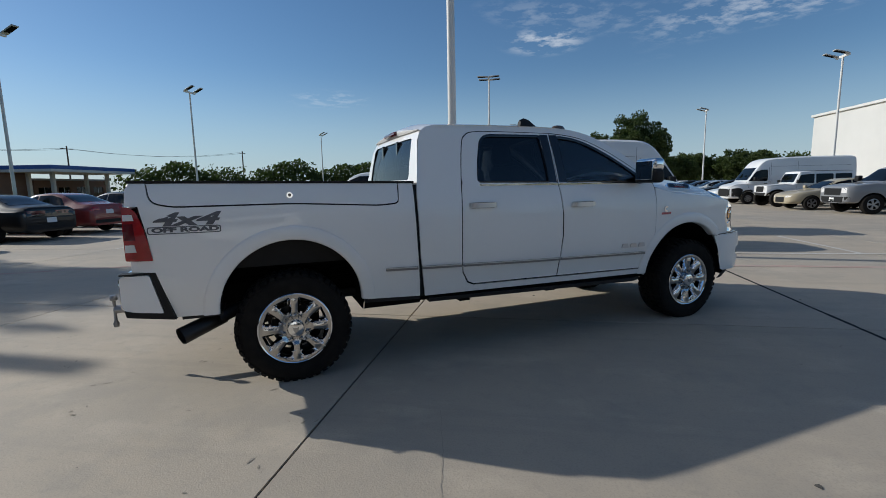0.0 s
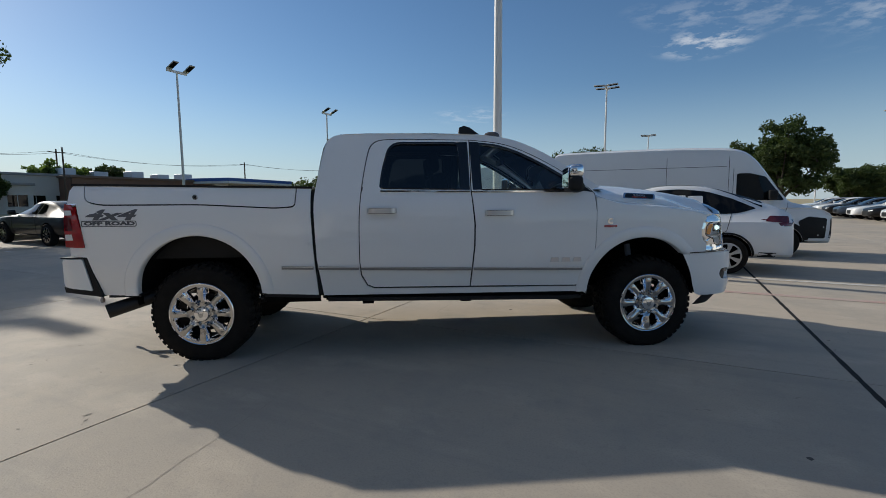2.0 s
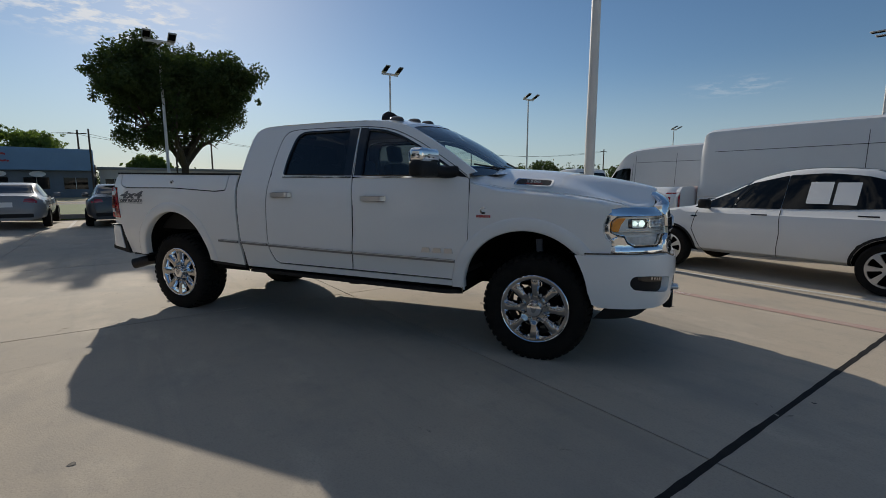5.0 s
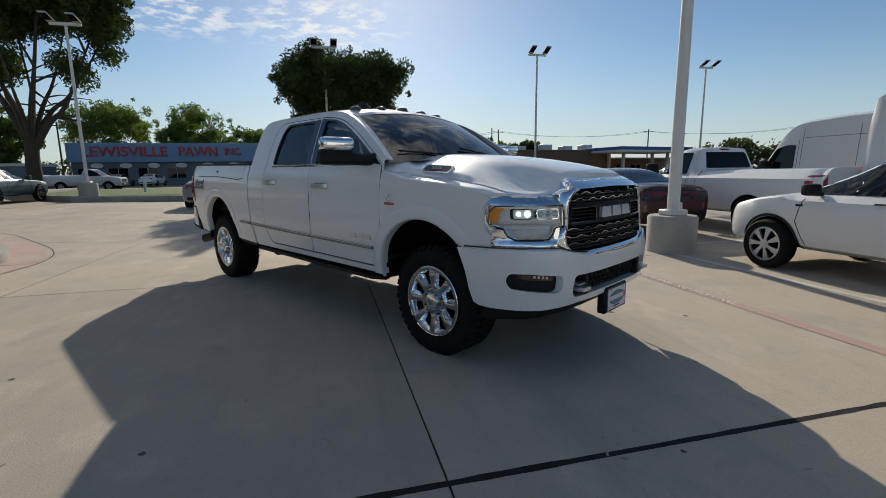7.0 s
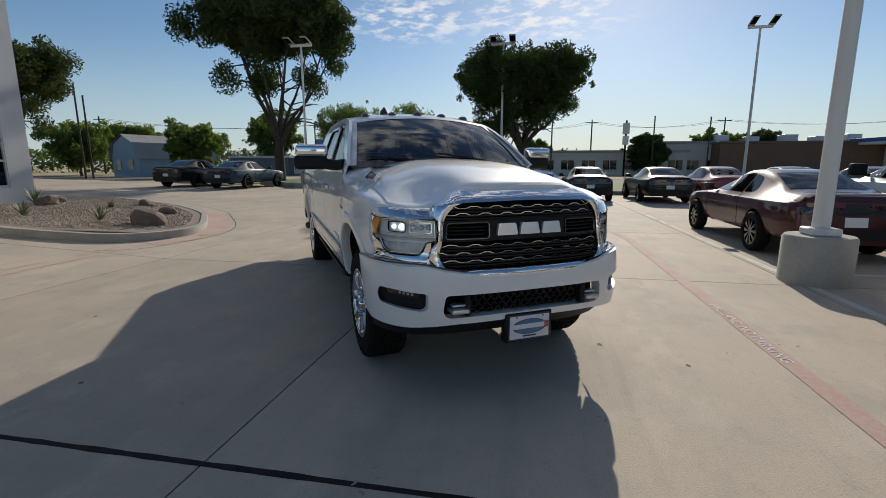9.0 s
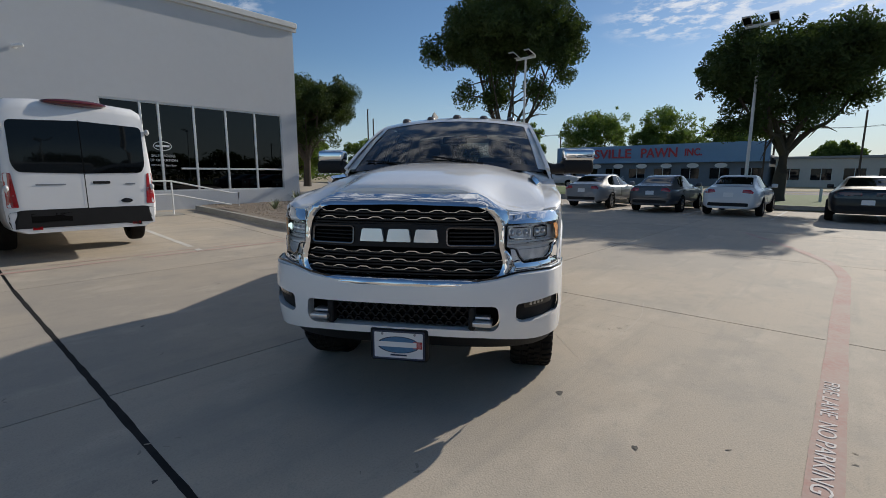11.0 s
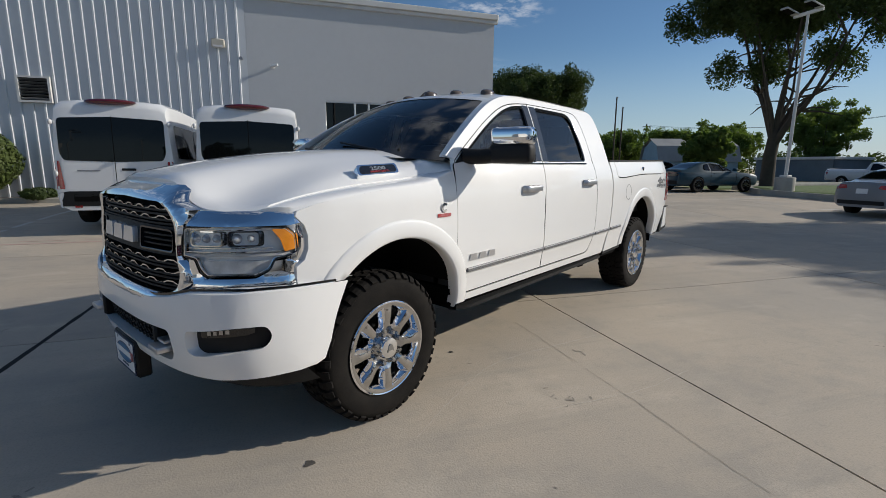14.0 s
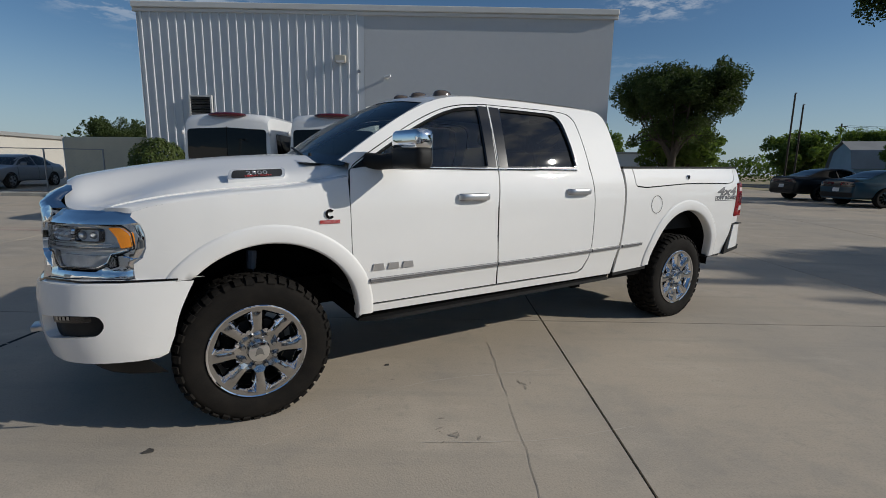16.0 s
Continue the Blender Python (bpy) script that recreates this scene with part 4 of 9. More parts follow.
    sn = thing("wall_sensor", "small round grey wall sensor", "sensor", m=lot_pose(3.3, BV + 0.065, 0, BZ + 4.6))
    b = bmesh.new()
    cyl(b, 0.06, 0.05, 0.07, 14, pose(0, 0, 0, -90, 0, 0))
    part("housing", b, STEEL, sn)
    lv = thing("wall_louvre", "galvanised louvred vent in the ribbed wall", "vent", m=lot_pose(9.05, BV + 0.066, 0, BZ + 3.3))
    b = bmesh.new()
    skin(b, [(-0.42, -0.38), (0.42, -0.38), (0.42, 0.38), (-0.42, 0.38)], lambda a, c: Vector((a, 0.09, c)), holes=[[(-0.36, -0.32), (0.36, -0.32), (0.36, 0.32), (-0.36, 0.32)]], step=4, inward=(0, -0.09, 0))
    part("frame", b, POLE, lv, smooth=False)
    b = bmesh.new()
    box(b, -0.38, 0.38, 0.0, 0.01, -0.34, 0.34)
    part("backing", b, CAVITY, lv, smooth=False)
    for k in range(7):
        b = bmesh.new()
        box(b, -0.36, 0.36, -0.04, 0.04, -0.004, 0.004, m=pose(0, 0.05, -0.27 + 0.09 * k, 40, 0, 0))
        part("slat", b, STEEL, lv, smooth=False)
    tp = thing("standpipe", "white painted water pipe with a valve by the wall", "pipe", m=lot_pose(3.55, BV + 0.3, 0, rise(BV + 0.3)))
    b = bmesh.new()
    tube(b, [(0, 0, 0), (0, 0, 0.75), (0.06, 0, 0.85), (0.3, 0, 0.85), (0.36, 0, 0.75), (0.36, 0, 0)], 0.035)
    part("pipe", b, RW, tp)
    b = bmesh.new()
    box(b, 0.05, 0.31, -0.07, 0.07, 0.4, 0.58, 0.02)
    part("valve", b, RW, tp)


building()


# ---- the white pickup truck (front towards +x, middle of the wheelbase at the origin) ----
FX, RX, HUB, TYRE_R, RIM_R = 2.045, -2.045, 0.42, 0.435, 0.272
SIDE = curve([(0.44, 0.895), (0.52, 0.93), (0.60, 0.95), (0.68, 0.962), (0.76, 0.978), (0.84, 0.992), (1.0, 1.0), (1.18, 1.0), (1.30, 0.992), (1.40, 0.972), (1.47, 0.948), (1.50, 0.936)], 4)


def half_width(x, z):
    if z <= 1.50:
        y = interp(z, SIDE)
    elif x < -1.045:
        y = 0.936 - (z - 1.5) * 0.5
    else:
        y = 0.936 - (z - 1.5) * 0.30 - max(0, z - 1.5) ** 2 * 0.16
    y *= interp(x, [(-3.1, 0.955), (-3.0, 0.975), (-2.85, 0.993), (-2.6, 1), (1.9, 1), (2.2, 0.992), (2.45, 0.97), (2.6, 0.945), (2.75, 0.905)])
    return y


def side_of(s, out=0.0):
    return lambda x, z: Vector((x, s * (half_width(x, z) + out), z))


def arch(cx, cz, rx, rz, a0, a1, n=22):
    return [(cx + rx * math.cos(radians(a0 + (a1 - a0) * i / n)), cz + rz * math.sin(radians(a0 + (a1 - a0) * i / n))) for i in range(n + 1)]


def shoulder(x):
    """Height of the fender's edge below the bonnet seam."""
    return seam_z(x) - interp(x, [(1.45, 0.0), (1.7, 0.03), (2.5, 0.034), (2.6, 0.044), (2.7, 0.03)])


SEAM = curve([(1.4, 1.455), (1.68, 1.402), (1.77, 1.385), (1.95, 1.370), (2.19, 1.350), (2.46, 1.314), (2.61, 1.284), (2.75, 1.250), (2.82, 1.246), (2.95, 1.244)], 4)


def seam_z(x):
    return interp(x, SEAM)


HOOD_BACK = curve([(0, 0.0), (0.20, 0.02), (0.36, 0.09), (0.47, 0.22), (0.57, 0.37), (0.67, 0.52), (0.74, 0.64), (0.79, 0.76), (0.825, 0.90), (0.85, 1.0)], 3)
HOOD_NOSE = curve([(0, 0.0), (0.26, 0.03), (0.38, 0.14), (0.47, 0.40), (0.56, 0.72), (0.64, 0.88), (0.74, 0.97), (0.85, 1.0)], 3)


def hood_z(x, y):
    zc = interp(x, curve([(1.4, 1.575), (1.8, 1.562), (2.2, 1.528), (2.55, 1.478), (2.8, 1.428), (2.95, 1.385), (3.05, 1.345)], 4))
    zs = seam_z(x) + 0.004
    a = abs(y)
    k = interp(a, HOOD_BACK)
    w = min(1, max(0, (x - 2.15) / 0.58))
    w = w * w * (3 - 2 * w)
    k += (interp(a, HOOD_NOSE) - k) * w
    return zc + (zs - zc) * k


def plan_line(pts):
    """A plan curve from the middle to one side; gives a map from arc length, and arc length from y."""
    c = curve(pts, 6)
    acc = [0.0]
    for a, b in zip(c, c[1:]):
        acc.append(acc[-1] + math.hypot(b[0] - a[0], b[1] - a[1]))
    ya = [(s, p[0]) for s, p in zip(acc, c)]
    xa = [(s, p[1]) for s, p in zip(acc, c)]
    inv = [(p[0], s) for s, p in zip(acc, c)]
    return (lambda s: (math.copysign(interp(abs(s), ya), s), interp(abs(s), xa))), (lambda y: math.copysign(interp(abs(y), inv), y)), acc[-1]


FASCIA, fascia_arc, _ = plan_line([(0, 3.060), (0.3, 3.053), (0.52, 3.018), (0.68, 2.950), (0.80, 2.850), (0.885, 2.728), (0.935, 2.612), (0.955, 2.50), (0.965, 2.40)])
BUMPER, bumper_arc, BUMPER_L = plan_line([(0, 3.092), (0.35, 3.084), (0.62, 3.042), (0.80, 2.960), (0.91, 2.835), (0.965, 2.685), (0.985, 2.55), (0.992, 2.45)])


def fascia(out=0.0):
    def f(y, z):
        yy, xx = FASCIA(fascia_arc(y))
        return Vector((xx + out - (z - 0.9) * 0.10, yy, z))
    return f


def along(x):
    """Length along the nose's plan at which it has come back to x."""
    lo, hi = fascia_arc(0.6), fascia_arc(0.964)
    for _ in range(40):
        m = (lo + hi) / 2
        if FASCIA(m)[1] > x:
            lo = m
        else:
            hi = m
    return lo


def nose_at(out=0.0):
    """Surface of the nose by length along its plan and height, pushed out square to it."""
    def f(a, z):
        y, x = FASCIA(a)
        y2, x2 = FASCIA(a + 0.01)
        y1, x1 = FASCIA(a - 0.01)
        n = Vector((y2 - y1, x1 - x2)).normalized()
        return Vector((x - (z - 0.9) * 0.10 * min(1, max(0.35, n.x)) + out * n.x, y + out * n.y, z))
    return f


def bumper_at(out=0.0):
    def f(s, z):
        yy, xx = BUMPER(s)
        d = 0.035 * (1 - ((z - 0.72) / 0.24) ** 2)
        r = Vector((xx + 0.6, yy)).normalized()
        return Vector((xx + (d - 0.03 + out) * r.x, yy + (d - 0.03 + out) * r.y * 0.6, z))
    return f


def mirror_y(pts):
    return [(-a, b) for a, b in pts][::-1]


def both(pts):
    """Half an outline from the middle top outwards and down to the middle bottom, mirrored into a whole one."""
    return pts + [(-a, b) for a, b in pts[::-1]]


def wheel_thing(parent, x, s, rim_style="truck"):
    """Tyre with tread blocks, eight-spoke chrome rim, cap and nuts. s: the side its face looks to."""
    rng = random.Random(1)
    face = Matrix.Translation((x, s * 0.80, HUB)) @ pose(0, 0, 0, -90 * s, 0, 0)
    # the tyre's own z points outwards
    R, W = TYRE_R, 0.30
    prof = [(0.262, -0.12), (0.285, -0.142), (0.33, -0.152), (0.38, -0.150), (0.408, -0.138), (0.421, -0.118), (0.424, -0.06), (0.424, 0.06), (0.421, 0.118), (0.408, 0.138), (0.38, 0.150), (0.33, 0.152), (0.285, 0.142), (0.262, 0.12)]
    bm = bmesh.new()
    revolve(bm, prof, 64, close=True)
    tyre = part("tyre", bm, RUBBER, parent, "black all-terrain tyre")
    tyre.matrix_basis = face
    bm = bmesh.new()
    n = 44
    for i in range(n):
        a = 360.0 * i / n
        for side in (-1, 1):
            t = Matrix.Rotation(radians(a + (180.0 / n if side > 0 else 0)), 4, "Z")
            # shoulder block wrapping down the sidewall
            long = i % 2
            w = 0.019
            sh = [(0.418, 0.075), (0.4365, 0.078), (0.4365, 0.115), (0.426, 0.136), (0.405 if long else 0.413, 0.1495), (0.395 if long else 0.407, 0.146), (0.41, 0.12)]
            ra = [bm.verts.new(t @ Vector((r, -w, side * h))) for r, h in sh]
            rb = [bm.verts.new(t @ Vector((r, w, side * h))) for r, h in sh]
            bm.faces.new(ra); bm.faces.new(rb[::-1])
            for k in range(len(sh)):
                bm.faces.new((ra[k], ra[(k + 1) % len(sh)], rb[(k + 1) % len(sh)], rb[k]))
        for lane, off in ((-0.045, 0.0), (0.0, 0.5), (0.045, 0.25)):
            t = Matrix.Rotation(radians(a + 360.0 / n * off), 4, "Z") @ Matrix.Translation((0.43, 0, lane)) @ Matrix.Rotation(radians(18 * (1 if lane > 0 else -1)), 4, "X")
            box(bm, -0.012, 0.0065, -0.021, 0.021, -0.019, 0.019, m=t)
    part("tread", bm, RUBBER, tyre, smooth=False)
    # rim: a flat machined face with eight pockets, their walls bright chrome
    def face_z(r):
        return interp(r, [(0, 0.122), (0.09, 0.124), (0.13, 0.139), (0.20, 0.146), (0.24, 0.146), (0.262, 0.151), (0.272, 0.149)])

    def dish(a, b):
        r = math.hypot(a, b)
        w = math.degrees(math.atan2(b, a)) % 45
        w = min(w, 45 - w)
        return Vector((a, b, face_z(r) + 0.006 * max(0, 1 - (w / 7.5) ** 2) * interp(r, [(0.10, 0), (0.13, 1), (0.22, 1), (0.245, 0)])))

    def pocket(k, inset):
        a0 = 45 * k + 22.5
        q = [(0.112 + inset * 0.8, -4.5), (0.136 + inset * 0.6, -13.8 + inset * 250), (0.185, -15.2 + inset * 290), (0.251 - inset * 0.9, -16.2 + inset * 225)]
        q += [(r, -d) for r, d in q[::-1]]
        return rounded([(r * math.cos(radians(a0 + d)), r * math.sin(radians(a0 + d))) for r, d in q], 0.010, 3)
    bm = bmesh.new()
    circle = [(0.272 * math.cos(radians(i * 5)), 0.272 * math.sin(radians(i * 5))) for i in range(72)]
    skin(bm, circle, dish, holes=[pocket(k, 0.0) for k in range(8)], step=0.014)
    rim = part("rim", bm, RIMFACE, parent, "polished silver eight-spoke wheel with chrome pockets", angle=40)
    rim.matrix_basis = face
    bm = bmesh.new()
    for k in range(8):
        loops = [pocket(k, 0.0), pocket(k, 0.003), pocket(k, 0.023), pocket(k, 0.025)]
        rows = [[bm.verts.new((x, y, face_z(math.hypot(x, y)) - d)) for x, y in lp] for lp, d in zip(loops, (0.0, 0.005, 0.028, 0.060))]
        for p, q in zip(rows, rows[1:]):
            for i in range(len(p)):
                bm.faces.new((p[i], p[(i + 1) % len(p)], q[(i + 1) % len(p)], q[i]))
    part("pocket_wall", bm, MIRRORCHROME, rim, "bright chrome walls of the wheel pockets", angle=35)
    bm = bmesh.new()
    revolve(bm, [(0.266, 0.150), (0.272, 0.153), (0.277, 0.149), (0.278, 0.138)], 64)
    part("rim_lip", bm, MIRRORCHROME, rim, "bright outer lip")
    bm = bmesh.new()
    revolve(bm, [(0.268, 0.125), (0.262, 0.12), (0.235, 0.06), (0.23, -0.1), (0.262, -0.13)], 48)
    part("barrel", bm, BRAKEDARK, rim)
    bm = bmesh.new()
    revolve(bm, [(0.0, 0.03), (0.17, 0.03), (0.175, 0.02), (0.175, -0.01), (0.0, -0.01)], 40)
    part("brake_disc", bm, BRAKEDARK, rim)
    bm = bmesh.new()
    box(bm, 0.10, 0.19, -0.11, 0.11, -0.02, 0.06, 0.02)
    part("brake_caliper", bm, CAVITY, rim)
    bm = bmesh.new()
    revolve(bm, [(0.066, 0.118), (0.064, 0.150), (0.057, 0.160), (0.035, 0.165), (0.0, 0.166)], 32)
    part("hub_cap", bm, CHROME, rim, "chrome centre cap")
    bm = bmesh.new()
    skin(bm, rounded([(-0.026, 0.022), (-0.012, 0.01), (0.012, 0.01), (0.026, 0.022), (0.014, -0.02), (0, -0.03), (-0.014, -0.02)], 0.006), lambda a, b: Vector((a, b, 0.170)), step=0.2, inward=(0, 0, -0.005))
    part("cap_emblem", bm, DARKCHROME, rim, "grey emblem shape")
    for k in range(8):
        a = radians(45 * k + 22.5)
        bm = bmesh.new()
        revolve(bm, [(0.0165, 0.10), (0.0165, 0.145), (0.011, 0.157), (0.0, 0.158)], 8, Matrix.Translation((0.092 * math.cos(a), 0.092 * math.sin(a), 0)))
        part("wheel_nut", bm, DARKCHROME, rim)
    return tyre


def pickup():
    T = thing("pickup_truck", "white four-door heavy-duty pickup truck with chrome trim parked on concrete", "pickup truck")

    def P(name, bm, material, parent=T, label="", **k):
        return part(name, bm, material, parent, label, **k)

    GAP = mat("panel_gap", (0.01, 0.01, 0.01), 0.9)
    # --- both sides ---
    front_arch = arch(1.962, 0.555, 0.525, 0.50, -4, 184)
    rear_arch = arch(-2.04, 0.60, 0.52, 0.515, 0, 180)
    rail = curve([(-1.045, 1.30), (-1.04, 1.46), (-1.0, 1.70), (-0.967, 1.87), (-0.925, 1.958), (-0.83, 2.0), (-0.6, 2.012), (0.0, 2.018), (0.38, 2.012), (0.60, 1.994), (0.80, 1.948), (1.02, 1.85), (1.27, 1.70), (1.54, 1.52)], 3)
    door_top_r = curve([(-0.655, 0.86), (-0.652, 1.24), (-0.625, 1.55), (-0.575, 1.83), (-0.53, 1.915), (-0.44, 1.95), (-0.2, 1.957), (0.34, 1.953)], 3)
    door_top_f = curve([(0.34, 1.953), (0.58, 1.93), (0.76, 1.885), (0.98, 1.785), (1.22, 1.645), (1.455, 1.49), (1.485, 1.42)], 3)
    for s in (-1, 1):
        f = side_of(s)
        inn = Vector((0, -s * 0.03, 0))
        sn = "right" if s < 0 else "left"
        # bed side with the notch of its locker lid
        lid_line = rounded([(-1.19, 1.52), (-1.20, 1.35), (-1.36, 1.338), (-2.0, 1.372), (-2.80, 1.372), (-2.93, 1.405), (-2.955, 1.56)], [0, 0.04, 0.05, 0.1, 0.08, 0.06, 0], 4)
        out = rear_arch + [(-2.83, 0.61), (-2.925, 0.94), (-3.065, 0.95), (-3.065, 1.022), (-2.93, 1.022), (-2.955, 1.2), (-2.995, 1.385), (-3.075, 1.39), (-3.07, 1.50), (-3.045, 1.545)] + lid_line[::-1] + [(-1.072, 1.515), (-1.073, 1.3), (-1.060, 1.0), (-1.032, 0.57), (-1.47, 0.59)]
        bm = bmesh.new()
        skin(bm, out, f, step=0.16, stepb=0.05, inward=inn)
        bed = P("bed_side", bm, WHITE)
        # black strip set shallow in the cab gap, painted for the shade inside it
        bm = bmesh.new()
        skin(bm, [(-1.10, 1.50), (-1.11, 1.3), (-1.09, 1.0), (-1.06, 0.56), (-0.97, 0.56), (-1.0, 1.0), (-1.01, 1.5)], side_of(s, -0.018), step=0.3, stepb=0.1)
        P("cab_gap", bm, GAP)
        lid = [(-1.20, 1.525), (-1.21, 1.362), (-1.36, 1.349), (-2.0, 1.383), (-2.80, 1.383), (-2.92, 1.414), (-2.943, 1.537)]
        bm = bmesh.new()
        skin(bm, rounded(lid, [0, 0.03, 0.05, 0.1, 0.08, 0.05, 0], 4), f, step=0.16, stepb=0.05, inward=inn)
        lid_ob = P("locker_lid", bm, WHITE)
        bm = bmesh.new()
        skin(bm, [(-3.0, 1.30), (-1.15, 1.30), (-1.15, 1.50), (-3.0, 1.53)], side_of(s, -0.012), step=0.3)
        P("lid_gap", bm, GAP)
        bm = bmesh.new()
        cyl(bm, 0.024, 0.022, 0.012, 20, Matrix.Translation((-2.03, s * half_width(-2.03, 1.44), 1.44)) @ pose(0, 0, 0, -90 * s, 0, 0))
        lock = P("lock", bm, CHROME, lid_ob, "round chrome key lock")
        bm = bmesh.new()
        cyl(bm, 0.012, 0.012, 0.004, 14, Matrix.Translation((-2.03, s * (half_width(-2.03, 1.44) + 0.011), 1.44)) @ pose(0, 0, 0, -90 * s, 0, 0))
        P("keyhole", bm, GLOSSBLACK, lid_ob)
        # black cap along the bed rail
        bm = bmesh.new()
        rings = [(x, z) for x, z in zip(lin(-3.05, -1.06, 12), lin(1.548, 1.518, 12))]
        ribbon(bm, [(x, s * (half_width(x, z) - 0.075), z) for x, z in rings], 0.17, 0.022, (0, 1, 0))
        P("rail_cap", bm, BLACK)
        # cab side frame: rear pillar, sill, roof rail
        cs = [(1.395, 0.55), (-0.985, 0.565), (-1.03, 0.9)] + rail + [(1.47, 1.50)] + [(a - 0.002, b + 0.008) for a, b in door_top_f[::-1]][2:] + [(a - 0.008, b + 0.006) for a, b in door_top_r[::-1]] + [(-0.652, 0.74), (-0.60, 0.645), (-0.54, 0.618), (1.40, 0.60)]
        bm = bmesh.new()
        skin(bm, cs, f, step=0.14, stepb=0.05, inward=inn)
        P("cab_side", bm, WHITE)
        # rear door
        rd = door_top_r + [(0.335, 1.5), (0.362, 1.2), (0.36, 1.0), (0.325, 0.625), (-0.535, 0.632), (-0.592, 0.655), (-0.642, 0.745)]
        rw = rounded([(-0.475, 1.505), (-0.455, 1.66), (-0.385, 1.925), (0.235, 1.928), (0.255, 1.495)], [0.03, 0.25, 0.11, 0.03, 0.02], 5)
        bm = bmesh.new()
        skin(bm, rd, f, holes=[rw], step=0.13, stepb=0.05, inward=inn)
        door_r = P("rear_door", bm, WHITE)
        fd = [(0.348, 1.953)] + door_top_f[1:] + [(1.495, 1.3), (1.488, 0.98), (1.45, 0.74), (1.40, 0.612), (0.337, 0.625), (0.373, 1.0), (0.375, 1.2), (0.345, 1.5)]
        fw = rounded([(0.43, 1.492), (0.425, 1.925), (0.60, 1.905), (0.76, 1.857), (0.98, 1.75), (1.20, 1.618), (1.345, 1.525), (1.345, 1.485)], [0.02, 0.03, 0.05, 0.08, 0.1, 0.1, 0.03, 0.02], 4)
        bm = bmesh.new()
        skin(bm, fd, f, holes=[fw], step=0.13, stepb=0.05, inward=inn)
        door_f = P("front_door", bm, WHITE)
        for door, w, g in ((door_r, rw, GLASS_DARK), (door_f, fw, GLASS_SIDE)):
            bm = bmesh.new()
            skin(bm, w, side_of(s, -0.018), step=0.2, stepb=0.12)
            P("window_glass", bm, g, door, "tinted window glass")
            # black rubber round the glass
            bm = bmesh.new()
            loop = [Vector(side_of(s, -0.010)(a, b)) for a, b in w]
            ribbon(bm, loop + loop[:1], 0.02, 0.022, [Vector((0, s, 0))] * (len(loop) + 1))
            P("window_seal", bm, GLOSSBLACK, door)
        for door, loop2 in ((door_r, rd), (door_f, fd)):
            bm = bmesh.new()
            pts = [side_of(s, -0.0045)(a, b) for a, b in loop2]
            ribbon(bm, pts + pts[:1], 0.007, 0.012, [Vector((0, s, 0))] * (len(pts) + 1))
            P("door_gap", bm, GAP, door)
        # black pillar trim between the windows
        for x0, x1, d in ((0.245, 0.330, door_r), (0.352, 0.432, door_f)):
            bm = bmesh.new()
            skin(bm, [(x0 + 0.004, 1.497), (x1, 1.497), (x1 - 0.004, 1.94), (x0 - 0.008, 1.94)], side_of(s, 0.003), step=0.2, stepb=0.1, inward=inn * 0.2)
            P("pillar_trim", bm, GLOSSBLACK, d)
        # chrome strip under the windows
        bm = bmesh.new()
        ribbon(bm, [side_of(s, 0.004)(x, 1.482 + 0.004 * (x < 0)) for x in lin(-0.47, 0.33, 9)], 0.014, 0.012, (0, 0, 1))
        P("belt_strip", bm, CHROME, door_r)
        bm = bmesh.new()
        ribbon(bm, [side_of(s, 0.004)(x, 1.480) for x in lin(0.345, 1.35, 11)], 0.014, 0.012, (0, 0, 1))
        P("belt_strip", bm, CHROME, door_f)
        # handles
        for door, x0, x1, z in ((door_r, -0.58, -0.335, 1.315), (door_f, 0.465, 0.715, 1.29)):
            bm = bmesh.new()
            yb = half_width(x0, z)
            cup = arc((x0 + x1) / 2, z, 0.085, 0, 351, 26, 0.36)
            skin(bm, cup, side_of(s, 0.0015), step=0.3)
            P("handle_cup", bm, WHITE, door)
            # black sheet a little wider than the handle, standing in for the shadow round it
            bm = bmesh.new()
            skin(bm, rounded([(x0 - 0.003, z - 0.025), (x1 + 0.003, z - 0.025), (x1 + 0.003, z + 0.023), (x0 - 0.003, z + 0.023)], 0.02, 4), side_of(s, 0.003), step=0.3)
            P("handle_gasket", bm, BLACK, door)
            bm = bmesh.new()
            pts = [(x0, 0.004), (x0 + 0.015, 0.03), (x0 + 0.06, 0.042), (x1 - 0.06, 0.042), (x1 - 0.015, 0.03), (x1, 0.004)]
            ribbon(bm, [(x, s * (half_width(x, z) + d), z) for x, d in curve(pts, 3)], 0.042, 0.018, (0, 0, 1))
            P("door_handle", bm, SATIN, door, "satin chrome door handle", angle=60)
        # lower moulding, split at the gaps
        for host, a, b in ((bed, -1.33, -1.06), (door_r, -0.648, 0.345), (door_f, 0.36, 1.37), (None, -1.02, -0.668)):
            bm = bmesh.new()
            pts = lin(a, b, 12)
            up = [Vector((0, 0, 1))] * 12
            rings = [(x, interp(x, [(-1.33, 0.826), (0, 0.792), (1.37, 0.772)])) for x in pts]
            if host is bed:
                rings[0] = (rings[0][0], rings[0][1] + 0.0)
            ribbon(bm, [side_of(s, 0.008)(x, z) for x, z in rings], 0.026, 0.018, (0, 0, 1))
            strip = P("moulding", bm, TRIMGREY, host or T, "slim grey side moulding")
            bm = bmesh.new()
            ribbon(bm, [side_of(s, 0.014)(x, z + 0.009) for x, z in rings], 0.006, 0.012, (0, 0, 1))
            P("moulding_edge", bm, SATIN, strip, "bright upper edge")
